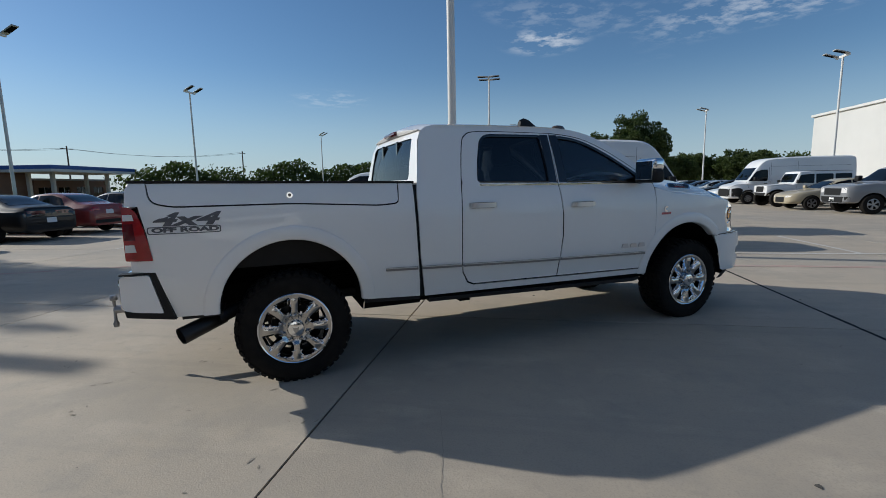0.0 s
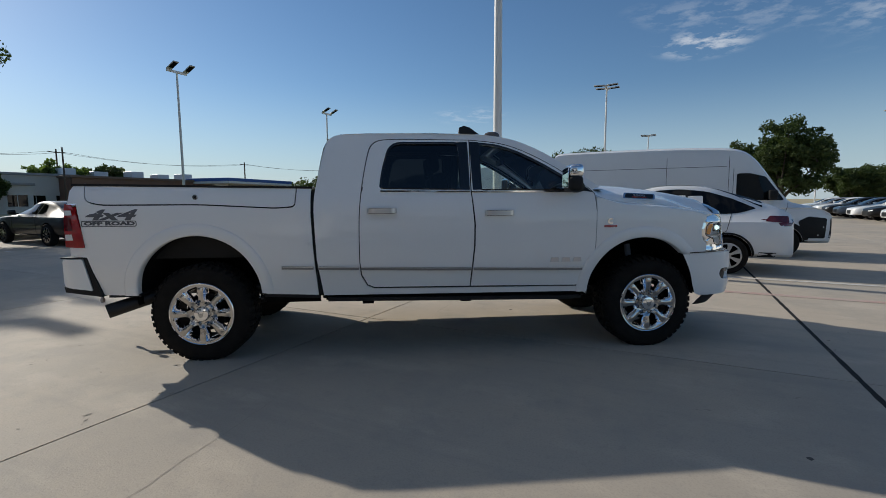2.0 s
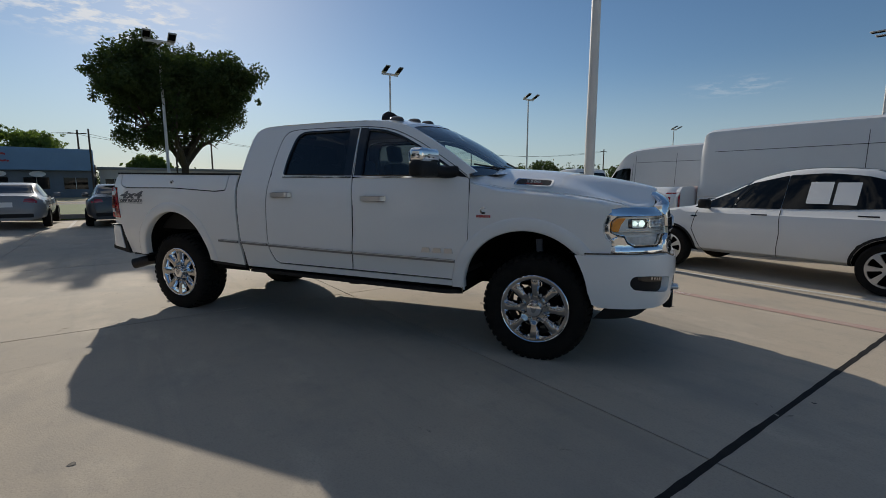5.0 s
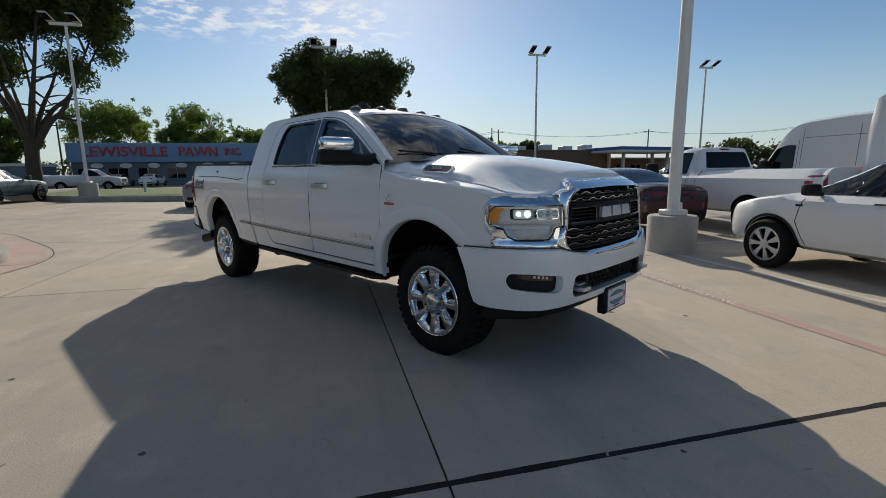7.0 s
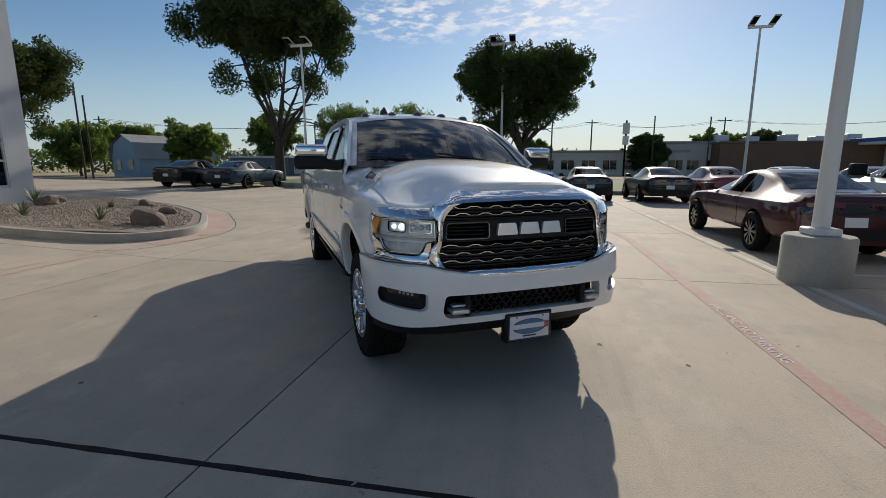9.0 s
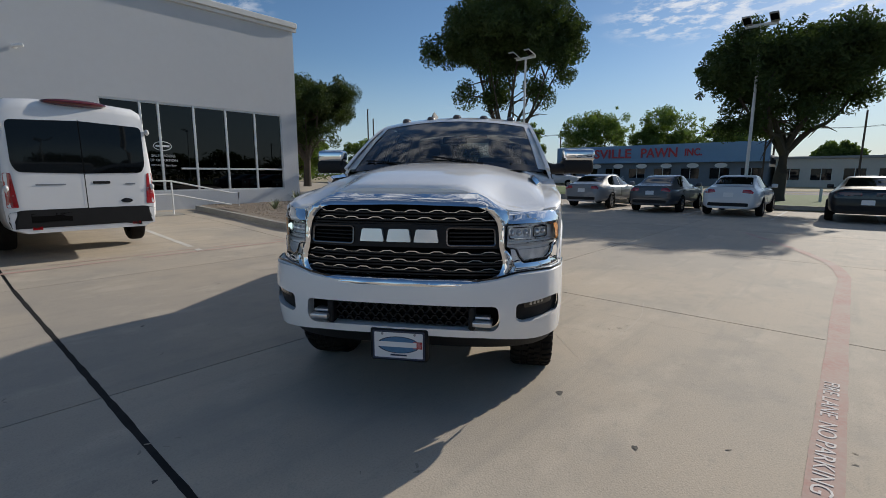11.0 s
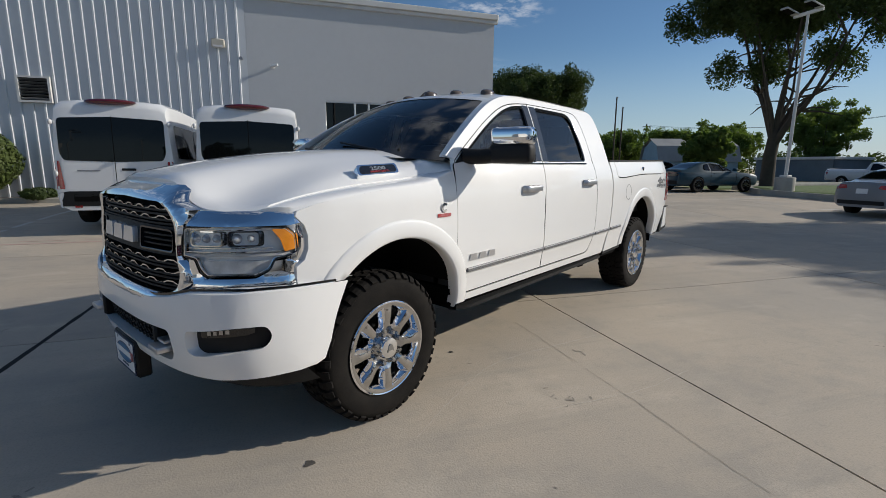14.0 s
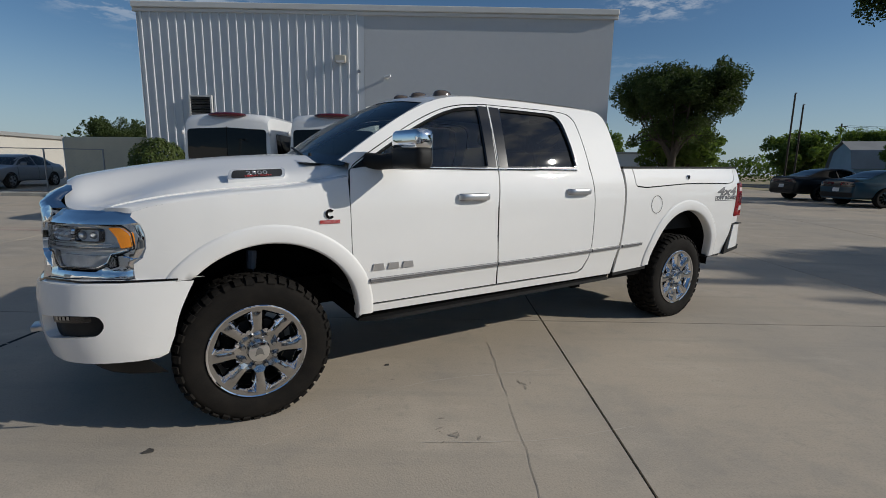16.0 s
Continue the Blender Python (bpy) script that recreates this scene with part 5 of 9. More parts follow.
        # lettering: plain bright blocks in place of the maker's name on the door
        for k in range(3):
            x0 = 1.065 + 0.105 * k
            bm = bmesh.new()
            skin(bm, [(x0, 0.838), (x0 + 0.085, 0.838), (x0 + 0.075, 0.88), (x0 + 0.01, 0.88)], side_of(s, 0.008), step=0.2, inward=inn * 0.2)
            P("name_block", bm, SATIN, door_f, "plain chrome block of the door badge")
        # fender
        fo = [(1.500, 1.425)] + [(x, shoulder(x)) for x in lin(1.56, 2.59, 13)] + [(2.600, 1.222), (2.560, 1.18), (2.545, 1.13), (2.546, 1.065), (2.565, 1.015), (2.605, 0.985), (2.605, 0.93), (2.60, 0.885), (2.46, 0.875)] + [p for p in front_arch if p[0] < 2.37]
        fo = [p for p in fo] + [(1.401, 0.545), (1.405, 0.61), (1.455, 0.74), (1.493, 0.98), (1.500, 1.3)]
        bm = bmesh.new()
        fo2 = []
        for p in fo:
            if not fo2 or (abs(p[0] - fo2[-1][0]) + abs(p[1] - fo2[-1][1])) > 1e-4:
                fo2.append(p)
        skin(bm, fo2, f, step=0.13, stepb=0.05, inward=inn)
        fend = P("front_fender", bm, WHITE)
        # shelf from the fender's shoulder up to the bonnet
        bm = bmesh.new()

        def shelf(h, t):
            ye = 0.935 * (1 - t) + 0.845 * t
            xe = fascia(-0.048)(ye, 1.24).x
            x = 1.50 + (xe - 1.50) * h
            y0 = min(half_width(min(x, 2.56), shoulder(x)), 1.0)
            if x > 2.5:
                y0 += (0.935 - y0) * min(1, (x - 2.5) / 0.08)
            y = y0 + (0.845 - y0) * (1 - math.cos(t * 1.57))
            return Vector((x, s * y, shoulder(x) + (seam_z(x) - shoulder(x) - 0.003) * math.sin(t * 1.57)))
        g = grid(bm, shelf, lin(0, 1, 30), lin(0, 1, 9))
        low = [bm.verts.new(v.co - Vector((0.012, 0, 0.10))) for v in g[-1]]
        for i in range(len(low) - 1):
            bm.faces.new((g[-1][i], g[-1][i + 1], low[i + 1], low[i]))
        P("fender_top", bm, WHITE, fend)
        # flares
        for c, nm in (((1.962, 0.555, 0.525, 0.50, -2, 182), "front"), ((-2.04, 0.60, 0.52, 0.515, 0, 180), "rear")):
            bm = bmesh.new()
            cx, cz, rx, rz, a0, a1 = c
            prof = [(0.0, -0.07), (-0.004, -0.01), (0.001, 0.006), (0.010, 0.010), (0.045, 0.010), (0.088, 0.010), (0.098, 0.006), (0.104, 0.0)]

            def fl(i, k):
                a = radians(a0 + (a1 - a0) * i)
                d, o = prof[k]
                x, z = cx + (rx + d) * math.cos(a), cz + (rz + d) * math.sin(a)
                z = max(z, 0.888 if x > 2.2 and nm == "front" else 0.545)
                return Vector((x, s * (half_width(x, z) + o), z))
            rng = lin(0, 1, 40)
            if nm == "front":
                rng = [i for i in rng if cx + rx * math.cos(radians(a0 + (a1 - a0) * i)) < 2.2 or cz + rz * math.sin(radians(a0 + (a1 - a0) * i)) > 0.84]
            grid(bm, lambda i, k: fl(i, int(k)), rng, range(len(prof)))
            P("wheel_flare", bm, WHITE, angle=70)
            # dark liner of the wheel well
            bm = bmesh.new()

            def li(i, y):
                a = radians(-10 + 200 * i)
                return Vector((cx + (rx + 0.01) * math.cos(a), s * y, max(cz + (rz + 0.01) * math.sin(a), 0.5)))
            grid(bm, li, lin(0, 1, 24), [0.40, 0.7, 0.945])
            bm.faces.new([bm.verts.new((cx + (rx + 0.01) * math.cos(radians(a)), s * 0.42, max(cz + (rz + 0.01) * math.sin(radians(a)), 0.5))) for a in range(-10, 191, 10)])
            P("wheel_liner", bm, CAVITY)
        # emblems
        sgn = -s
        right = Vector((1, 0, 0)) if s < 0 else Vector((-1, 0, 0))
        def on_side(ob):
            for v in ob.data.vertices:
                v.co = side_of(s, 0.0015 + v.co.z)(-2.725 - s * v.co.x, 1.292 + v.co.y)
        on_side(text_mesh("4x4", 0.118, DECAL, "decal", 0.0008, bed, None, stretch=2.2, bold=0.0045, slant=0.3, label="grey four-by-four decal"))
        on_side(text_mesh("OFF", 0.040, DECAL, "decal", 0.0008, bed, Matrix.Translation((-0.125, -0.068, 0)), stretch=2.1, bold=0.0022, label="grey off-road decal"))
        on_side(text_mesh("ROAD", 0.040, DECAL, "decal", 0.0008, bed, Matrix.Translation((0.092, -0.068, 0)), stretch=2.1, bold=0.0022, label="grey off-road decal"))
        bm = bmesh.new()
        o = rounded([(-0.225, -0.094), (0.225, -0.094), (0.225, -0.044), (-0.225, -0.044)], 0.015, 3)
        i_ = rounded([(-0.218, -0.088), (0.218, -0.088), (0.218, -0.050), (-0.218, -0.050)], 0.012, 3)
        skin(bm, o, lambda a, b: side_of(s, 0.002)(-2.725 - s * a, 1.292 + b), holes=[i_], step=0.1)
        P("decal_frame", bm, DECAL, bed)
        bm = bmesh.new()
        m = facing(side_of(s, 0.003)(1.625, 1.195), right, (0, 0, 1))
        skin(bm, arc(0, 0.012, 0.029, 40, 320, 18) + arc(0, 0.012, 0.014, 320, 40, 14), lambda a, b: m @ Vector((a, b, 0.004)), step=1, inward=(0, -s * 0.004, 0))
        P("engine_badge", bm, CHROME, fend, "small chrome open-ring emblem")
        bm = bmesh.new()
        skin(bm, [(-0.06, -0.045), (0.06, -0.045), (0.06, -0.024), (-0.06, -0.024)], lambda a, b: m @ Vector((a, b, 0.003)), step=1, inward=(0, -s * 0.003, 0))
        P("engine_badge_bar", bm, mat("badge_red", (0.45, 0.03, 0.03), 0.4, noise_scale=60, noise_amt=0.6, second=(0.5, 0.4, 0.4)), fend, "red bar badge")
        # number plate badge in the bonnet's flank
        bp = Vector((1.985, s * 0.798, 1.424))
        m = facing(bp, right, Vector((0, -s * 0.66, 0.75))) @ pose(0, 0, 0, 0, 0, -4 * s * -1 if s < 0 else 4)
        for out_, col, nm, h in (([(-0.165, -0.036), (0.150, -0.036), (0.165, 0.036), (-0.140, 0.036)], CHROME, "model_badge_frame", 0.016), ([(-0.145, -0.026), (0.136, -0.026), (0.148, 0.026), (-0.124, 0.026)], GLOSSBLACK, "model_badge", 0.019)):
            bm = bmesh.new()
            skin(bm, rounded(out_, 0.02, 4), lambda a, b: m @ Vector((a, b, h)), step=1, inward=m.to_3x3() @ Vector((0, 0, -0.03)))
            P(nm, bm, col, fend)
        text_mesh("2500", 0.035, SATIN, "model_number", 0.0015, fend, m @ Matrix.Translation((0, 0.002, 0.020)), stretch=1.7, label="bright model number")
        text_mesh("HEAVY DUTY", 0.0165, mat("badge_red_text", (0.5, 0.03, 0.03), 0.4), "model_words", 0.001, fend, m @ Matrix.Translation((0.005, -0.019, 0.020)), stretch=1.5)
        # towing mirror
        bm = bmesh.new()
        tube(bm, [(1.36, s * 0.91, 1.52), (1.28, s * 0.98, 1.515), (1.22, s * 1.06, 1.525), (1.19, s * 1.13, 1.54)], [0.052, 0.048, 0.05, 0.05], 12)
        mir = P("mirror", bm, BLACK, T, "folding towing mirror with a chrome cap")
        mc = Matrix.Translation((1.185, s * 1.19, 1.59)) @ pose(0, 0, 0, 0, 0, 8 * s)
        bm = bmesh.new()
        box(bm, -0.058, 0.062, -0.150, 0.145, -0.115, 0.012, 0.035, mc, seg=3)
        P("mirror_shell", bm, BLACK, mir, "black lower mirror shell")
        bm = bmesh.new()
        box(bm, -0.056, 0.066, -0.135, 0.150, -0.006, 0.110, 0.034, mc, seg=3)
        P("mirror_cap", bm, CHROME, mir, "chrome mirror cap")
        bm = bmesh.new()
        box(bm, -0.064, -0.057, -0.12, 0.12, -0.085, 0.085, 0.003, mc)
        P("mirror_glass", bm, mat("mirror_glass", (0.8, 0.82, 0.84), 0.02, metal=1.0), mir)
        bm = bmesh.new()
        skin(bm, [(1.345, 1.49), (1.475, 1.47), (1.44, 1.495), (1.345, 1.56)], side_of(s, 0.004), step=0.3)
        P("mirror_base", bm, BLACK, mir)
        # running board
        bm = bmesh.new()
        ribbon(bm, [(x, s * (0.905 - 0.06 * (x > 1.35)), interp(x, [(-0.95, 0.525), (1.39, 0.492)])) for x in lin(-0.95, 1.39, 20)], 0.034, 0.085, (0, 0, 1))
        P("running_board", bm, BLACK, T, "long black running board")
        for x in (-0.6, 0.3, 1.2):
            bm = bmesh.new()
            box(bm, x - 0.05, x + 0.05, min(s * 0.5, s * 0.90), max(s * 0.5, s * 0.90), 0.47, 0.50)
            P("board_bracket", bm, CAVITY)
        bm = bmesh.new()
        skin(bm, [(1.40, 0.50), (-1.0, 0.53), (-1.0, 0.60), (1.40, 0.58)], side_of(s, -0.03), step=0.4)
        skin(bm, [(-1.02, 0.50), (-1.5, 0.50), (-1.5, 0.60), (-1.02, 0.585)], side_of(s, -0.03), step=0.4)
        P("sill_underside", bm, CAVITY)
        # tail lamp
        bm = bmesh.new()
        tl = rounded([(-3.09, 1.028), (-2.930, 1.022), (-2.945, 1.12), (-2.972, 1.26), (-3.008, 1.352), (-3.045, 1.383), (-3.09, 1.39)], [0.01, 0.012, 0.05, 0.06, 0.03, 0.02, 0.01], 4)

        def tlm(x, z):
            if x > -3.06:
                return Vector((x, s * (half_width(x, z) + 0.010), z))
            return Vector((x, s * (half_width(-3.06, z) + 0.010), z))
        skin(bm, tl, tlm, step=0.05, stepb=0.05, inward=(0, -s * 0.12, 0))
        lamp = P("tail_lamp", bm, REDLENS, T, "red tail lamp with smoked and clear sections")
        for z0, z1, mt in ((1.085, 1.135, WHITELENS), (1.165, 1.275, REDDARK), (1.295, 1.335, WHITELENS)):
            bm = bmesh.new()
            skin(bm, [(-3.085, z0), (-3.02, z0), (-3.03, z1), (-3.085, z1)], lambda x, z: tlm(x, z) + Vector((0, s * 0.003, 0)), step=0.05)
            P("lamp_section", bm, mt, lamp)
        # rear bumper corner
        bm = bmesh.new()
        skin(bm, rounded([(-3.15, 0.69), (-2.90, 0.655), (-2.965, 0.925), (-3.15, 0.925)], [0.04, 0.01, 0.02, 0.04], 4), lambda x, z: Vector((x, s * (0.985 - 1.6 * max(0, -x - 3.06) ** 1.5), z)), step=0.06, inward=(0, -s * 0.2, 0))
        P("bumper_end", bm, WHITE)
        bm = bmesh.new()
        skin(bm, [(-2.895, 0.64), (-2.83, 0.60), (-2.93, 0.94), (-3.14, 0.94), (-3.14, 0.93), (-2.958, 0.93)], lambda x, z: Vector((x, s * 0.978, z)), step=0.08, inward=(0, -s * 0.1, 0))
        P("bumper_trim", bm, BLACK)
        bm = bmesh.new()
        skin(bm, [(-3.12, 0.645), (-2.84, 0.60), (-2.895, 0.652), (-3.13, 0.69)], lambda x, z: Vector((x, s * 0.975, z)), step=0.08, inward=(0, -s * 0.3, 0))
        P("bumper_trim", bm, BLACK)
        bm = bmesh.new()
        skin(bm, [(-2.80, 0.585), (-2.54, 0.585), (-2.54, 0.61), (-2.80, 0.62)], lambda x, z: Vector((x, s * 0.94, z)), step=0.2, inward=(0, -s * 0.3, 0))
        P("sill_end", bm, BLACK)
        bm = bmesh.new()
        skin(bm, [(-1.50, 0.56), (-1.03, 0.54), (-1.03, 0.575), (-1.50, 0.595)], lambda x, z: Vector((x, s * 0.94, z)), step=0.2, inward=(0, -s * 0.3, 0))
        P("sill_end", bm, BLACK)
        # wheels
        wheel_thing(T, FX, s)
        wheel_thing(T, RX, s)
    # fuel flap on the left
    bm = bmesh.new()
    skin(bm, arc(-1.51, 1.185, 0.084, 0, 352, 44), side_of(1, 0.0015), holes=[arc(-1.51, 1.185, 0.079, 0, 352, 44)], step=1)
    P("fuel_flap", bm, GAP, T, "round fuel flap")
    # --- roof, glass, bonnet ---
    bm = bmesh.new()

    def roof(x, t):
        e = half_width(min(max(x, -0.9), 0.76), 1.99)
        ze = interp(x, rail[6:])
        y = e * t
        ze = interp(x, [(-0.925, 1.958), (-0.83, 2.0), (-0.6, 2.012), (0.0, 2.018), (0.38, 2.012), (0.60, 1.994), (0.82, 1.942)])
        crown = 0.066 * (1 - abs(t) ** 2.2)
        return Vector((x + 0.07 * (1 - t * t) * max(0, x) - 0.05 * (1 - t * t) * max(0, -x - 0.4), y, ze + crown))
    grid(bm, roof, [-0.925, -0.88, -0.83, -0.74, -0.6, -0.4, -0.2, 0, 0.2, 0.38, 0.5, 0.6, 0.7, 0.78], lin(-1, 1, 25))
    P("roof", bm, WHITE, angle=60)

    def shield(t, h, out=0.0):
        """Windscreen: t across from -1 to 1, h from the foot to the top."""
        b = Vector((1.63 - 0.17 * t * t, 0.885 * t, 1.548 - 0.035 * t * t))
        top = Vector((0.855 - 0.055 * t * t, 0.735 * t, 2.01 - 0.064 * t * t))
        p = b.lerp(top, h)
        p += Vector((0.5, 0, 0.87)) * (0.035 * math.sin(h * math.pi) * (1 - 0.5 * t * t) + out)
        return p
    bm = bmesh.new()
    grid(bm, lambda t, h: shield(t, h), lin(-0.955, 0.955, 25), lin(0.0, 0.955, 10))
    P("windscreen", bm, GLASS_FRONT, T, "wide windscreen")
    for a, b in ((-1.02, -0.94), (0.94, 1.02)):
        bm = bmesh.new()
        grid(bm, lambda t, h: shield(t, h, 0.006), lin(a, b, 3), lin(-0.02, 1.0, 10))
        P("pillar", bm, WHITE, T)
    bm = bmesh.new()
    grid(bm, lambda t, h: shield(t, h, 0.004), lin(-1, 1, 25), [0.945, 1.0, 1.02])
    P("screen_header", bm, WHITE, T)
    bm = bmesh.new()
    grid(bm, lambda t, h: shield(t, h, 0.004), lin(-0.99, 0.99, 25), [-0.06, 0.02, 0.05])
    P("screen_border", bm, GLOSSBLACK, T)
    for y0 in (-0.35, 0.35):
        bm = bmesh.new()
        tube(bm, [shield(y0 / 0.88 + 0.02, 0.0, 0.02), shield(y0 / 0.88 - 0.5 if y0 > 0 else y0 / 0.88 - 0.45, 0.10, 0.02)], 0.008, 6)
        P("wiper", bm, BLACK)
    # bonnet with its raised middle
    bm = bmesh.new()

    def nose(y):
        return fascia(0.0)(y, interp(abs(y), [(0.45, 1.34), (0.62, 1.25), (0.84, 1.245)])).x - interp(abs(y), [(0.4, 0.10), (0.55, 0.075), (0.66, 0.058), (0.84, 0.055)])

    def hood(h, y):
        x = 1.56 + (nose(y) - 1.56) * h - (0.02 * (y / 0.84) ** 2 - 0.09 * max(0, abs(y) - 0.72) / 0.12) * (1 - h)
        z = hood_z(x, y)
        if h > 0.97:
            z -= 0.012 * (h - 0.97) / 0.03
        return Vector((x, y, z))
    ys = lin(-0.848, 0.848, 65)
    g = grid(bm, hood, [0, 0.05, 0.12, 0.2, 0.3, 0.4, 0.5, 0.6, 0.7, 0.78, 0.85, 0.9, 0.94, 0.97, 0.985, 1.0], ys)
    edge = [r[0] for r in g] + g[-1][1:] + [r[-1] for r in g[::-1]][1:]
    low = [bm.verts.new(v.co - Vector((0, 0, 0.05))) for v in edge]
    for i in range(len(edge) - 1):
        bm.faces.new((edge[i], edge[i + 1], low[i + 1], low[i]))
    P("bonnet", bm, WHITE, T, "white bonnet with a raised centre", angle=50)
    bm = bmesh.new()
    grid(bm, lambda x, y: Vector((x - 0.10 * (y / 0.88) ** 2, y, 1.515 - 0.03 * (y / 0.88) ** 2 + (x - 1.5) * 0.02)), lin(1.52, 1.74, 4), lin(-0.72, 0.72, 13))
    P("cowl", bm, BLACK)
    # white corner between the bonnet, the fender and the windscreen pillar
    for s in (-1, 1):
        bm = bmesh.new()

        def corner(x, t):
            y = half_width(x, seam_z(x)) * (1 - t) + 0.70 * t
            z = seam_z(x) - 0.004 if y > 0.85 else hood_z(x, y) - 0.004
            if y > 0.85:
                z -= 0.035 * ((y - 0.85) / 0.13) ** 2
            return Vector((x, s * y, z + 0.03 * max(0, min(1, (1.62 - x) / 0.14)) * min(1, t * 3)))
        grid(bm, corner, lin(1.40, 1.74, 12), lin(0, 1, 14))
        P("cowl_corner", bm, WHITE)
    for s in (-1, 1):
        bm = bmesh.new()
        cyl(bm, 0.012, 0.010, 0.02, 10, Matrix.Translation((1.62, s * 0.6, 1.545)))
        P("washer_jet", bm, BLACK)
    # rear wall of the cab with its window
    back = [(1.2, -1.035), (1.46, -1.035), (1.70, -1.0), (1.87, -0.967), (1.958, -0.925)]

    def rear_wall(y, z, out=0.0):
        return Vector((interp(z, back) - out - 0.03 * (1 - (y / 0.95) ** 2), y, z))

    def rim_y(z):
        return half_width(-0.95, z) - 0.0
    ow = [(y, z) for y, z in [(rim_y(0.6), 0.6), (rim_y(1.2), 1.2), (rim_y(1.46), 1.46), (rim_y(1.7), 1.70), (rim_y(1.87), 1.87), (rim_y(1.958) - 0.0, 1.958)]]
    bm = bmesh.new()

    def rear_lip(t, h):
        e = half_width(-0.9, 1.99) * t
        return roof(-0.925, t).lerp(rear_wall(e, 1.955, 0.012), h) + Vector((-0.02 * math.sin(h * math.pi), 0, 0.006 * math.sin(h * math.pi)))
    grid(bm, rear_lip, lin(-1, 1, 25), lin(0, 1, 5))
    P("roof_edge", bm, WHITE)
    hole = rounded([(-0.72, 1.54), (0.72, 1.54), (0.66, 1.90), (-0.66, 1.90)], 0.05, 4)
    bm = bmesh.new()
    skin(bm, ow + mirror_y(ow), rear_wall, holes=[hole], step=0.15)
    P("cab_back", bm, WHITE)
    bm = bmesh.new()
    skin(bm, hole, lambda y, z: rear_wall(y, z, -0.01), step=0.2)
    P("rear_window", bm, GLASS_DARK, T, "tinted rear window")
    for s in (-1, 1):
        bm = bmesh.new()
        box(bm, -0.012, 0.012, s * 0.26 - 0.02, s * 0.26 + 0.02, 1.54, 1.90, m=pose(-0.99 + 0.0, 0, 0) )
        P("rear_window_bar", bm, GLOSSBLACK)
    bm = bmesh.new()
    box(bm, -1.002, -0.93, -0.20, 0.20, 1.968, 2.006, 0.012)
    P("brake_lamp", bm, REDDARK, T, "high brake lamp housing")
    # clearance lamps and aerial
    for k, y in enumerate((-0.56, -0.28, 0.0, 0.28, 0.56)):
        bm = bmesh.new()
        revolve(bm, [(0.068, -0.02), (0.066, 0.010), (0.056, 0.027), (0.034, 0.037), (0.012, 0.040), (0.0, 0.041)], 18, Matrix.Translation((0.66 - 0.06 * (y / 0.56) ** 2, y, interp(abs(y), [(0, 2.048), (0.56, 2.022)]))) @ Matrix.Diagonal((1.15, 0.70, 1, 1)))
        P("clearance_lamp", bm, mat("smoked_lamp", (0.10, 0.075, 0.055), 0.15, coat=0.7) if k == 0 else bpy.data.materials["smoked_lamp"], T, "smoked cab clearance lamp")
    bm = bmesh.new()
    g = []
    for x, w, h in ((0.30, 0.032, 0.0), (0.31, 0.030, 0.072), (0.36, 0.020, 0.092), (0.42, 0.016, 0.075), (0.50, 0.012, 0.02), (0.53, 0.004, 0.0)):
        zb = 2.068
        g.append([bm.verts.new((x, -0.30 + yy, zz)) for yy, zz in ((-0.036, zb - 0.012), (-w, zb + h * 0.7), (0, zb + h), (w, zb + h * 0.7), (0.036, zb - 0.012))])
    for a, b in zip(g, g[1:]):
        for k in range(4):
            bm.faces.new((a[k], a[k + 1], b[k + 1], b[k]))
    bm.faces.new(g[0]); bm.faces.new(g[-1][::-1])
    P("aerial_fin", bm, BLACK, T, "black fin aerial")
    # --- nose ---
    open_ = both(rounded([(0.0, 1.292), (0.49, 1.282), (0.575, 1.19), (0.584, 1.05), (0.612, 0.95), (0.585, 0.885), (0.51, 0.865), (0.0, 0.862)], [0, 0.06, 0.05, 0.03, 0.05, 0.03, 0.04, 0], 4)[0:])
    outer = both([(0.0, 1.368), (0.30, 1.366), (0.44, 1.356), (0.50, 1.328), (0.57, 1.282), (0.635, 1.250), (0.632, 1.195), (0.614, 1.178), (0.610, 1.10), (0.614, 1.045), (0.655, 0.99), (0.68, 0.93), (0.66, 0.87), (0.58, 0.822), (0.3, 0.815), (0.0, 0.815)])

    def uniq(pts):
        o = []
        for p in pts:
            if not o or abs(p[0] - o[-1][0]) + abs(p[1] - o[-1][1]) > 1e-4:
                o.append(p)
        if abs(o[0][0] - o[-1][0]) + abs(o[0][1] - o[-1][1]) < 1e-4:
            o.pop()
        return o
    open_, outer = uniq(open_), uniq(outer)

    def ring_map(y, z):
        """The grille frame: rounded in section between its outer and inner edge."""
        p = fascia(0.0)(y, z)
        d = 1.0
        for a, b in zip(open_, open_[1:] + open_[:1]):
            ax, ay = y - a[0], z - a[1]
            bx, by = b[0] - a[0], b[1] - a[1]
            q = max(0, min(1, (ax * bx + ay * by) / (bx * bx + by * by + 1e-9)))
            d = min(d, math.hypot(ax - q * bx, ay - q * by))
        k = min(d / 0.07, 1)
        p.x += 0.022 * math.sin(k * math.pi) + 0.01 * (1 - k) - max(0, z - 1.275) * 1.15
        return p
    bm = bmesh.new()
    skin(bm, outer, ring_map, holes=[open_], step=0.018, inward=(-0.06, 0, 0))
    grille = P("grille", bm, CHROME, T, "chrome grille frame with wavy bright bars", angle=60)
    bm = bmesh.new()
    skin(bm, [(y * 1.01, z) for y, z in open_], fascia(-0.07), step=0.1)
    P("grille_backing", bm, CAVITY, grille)
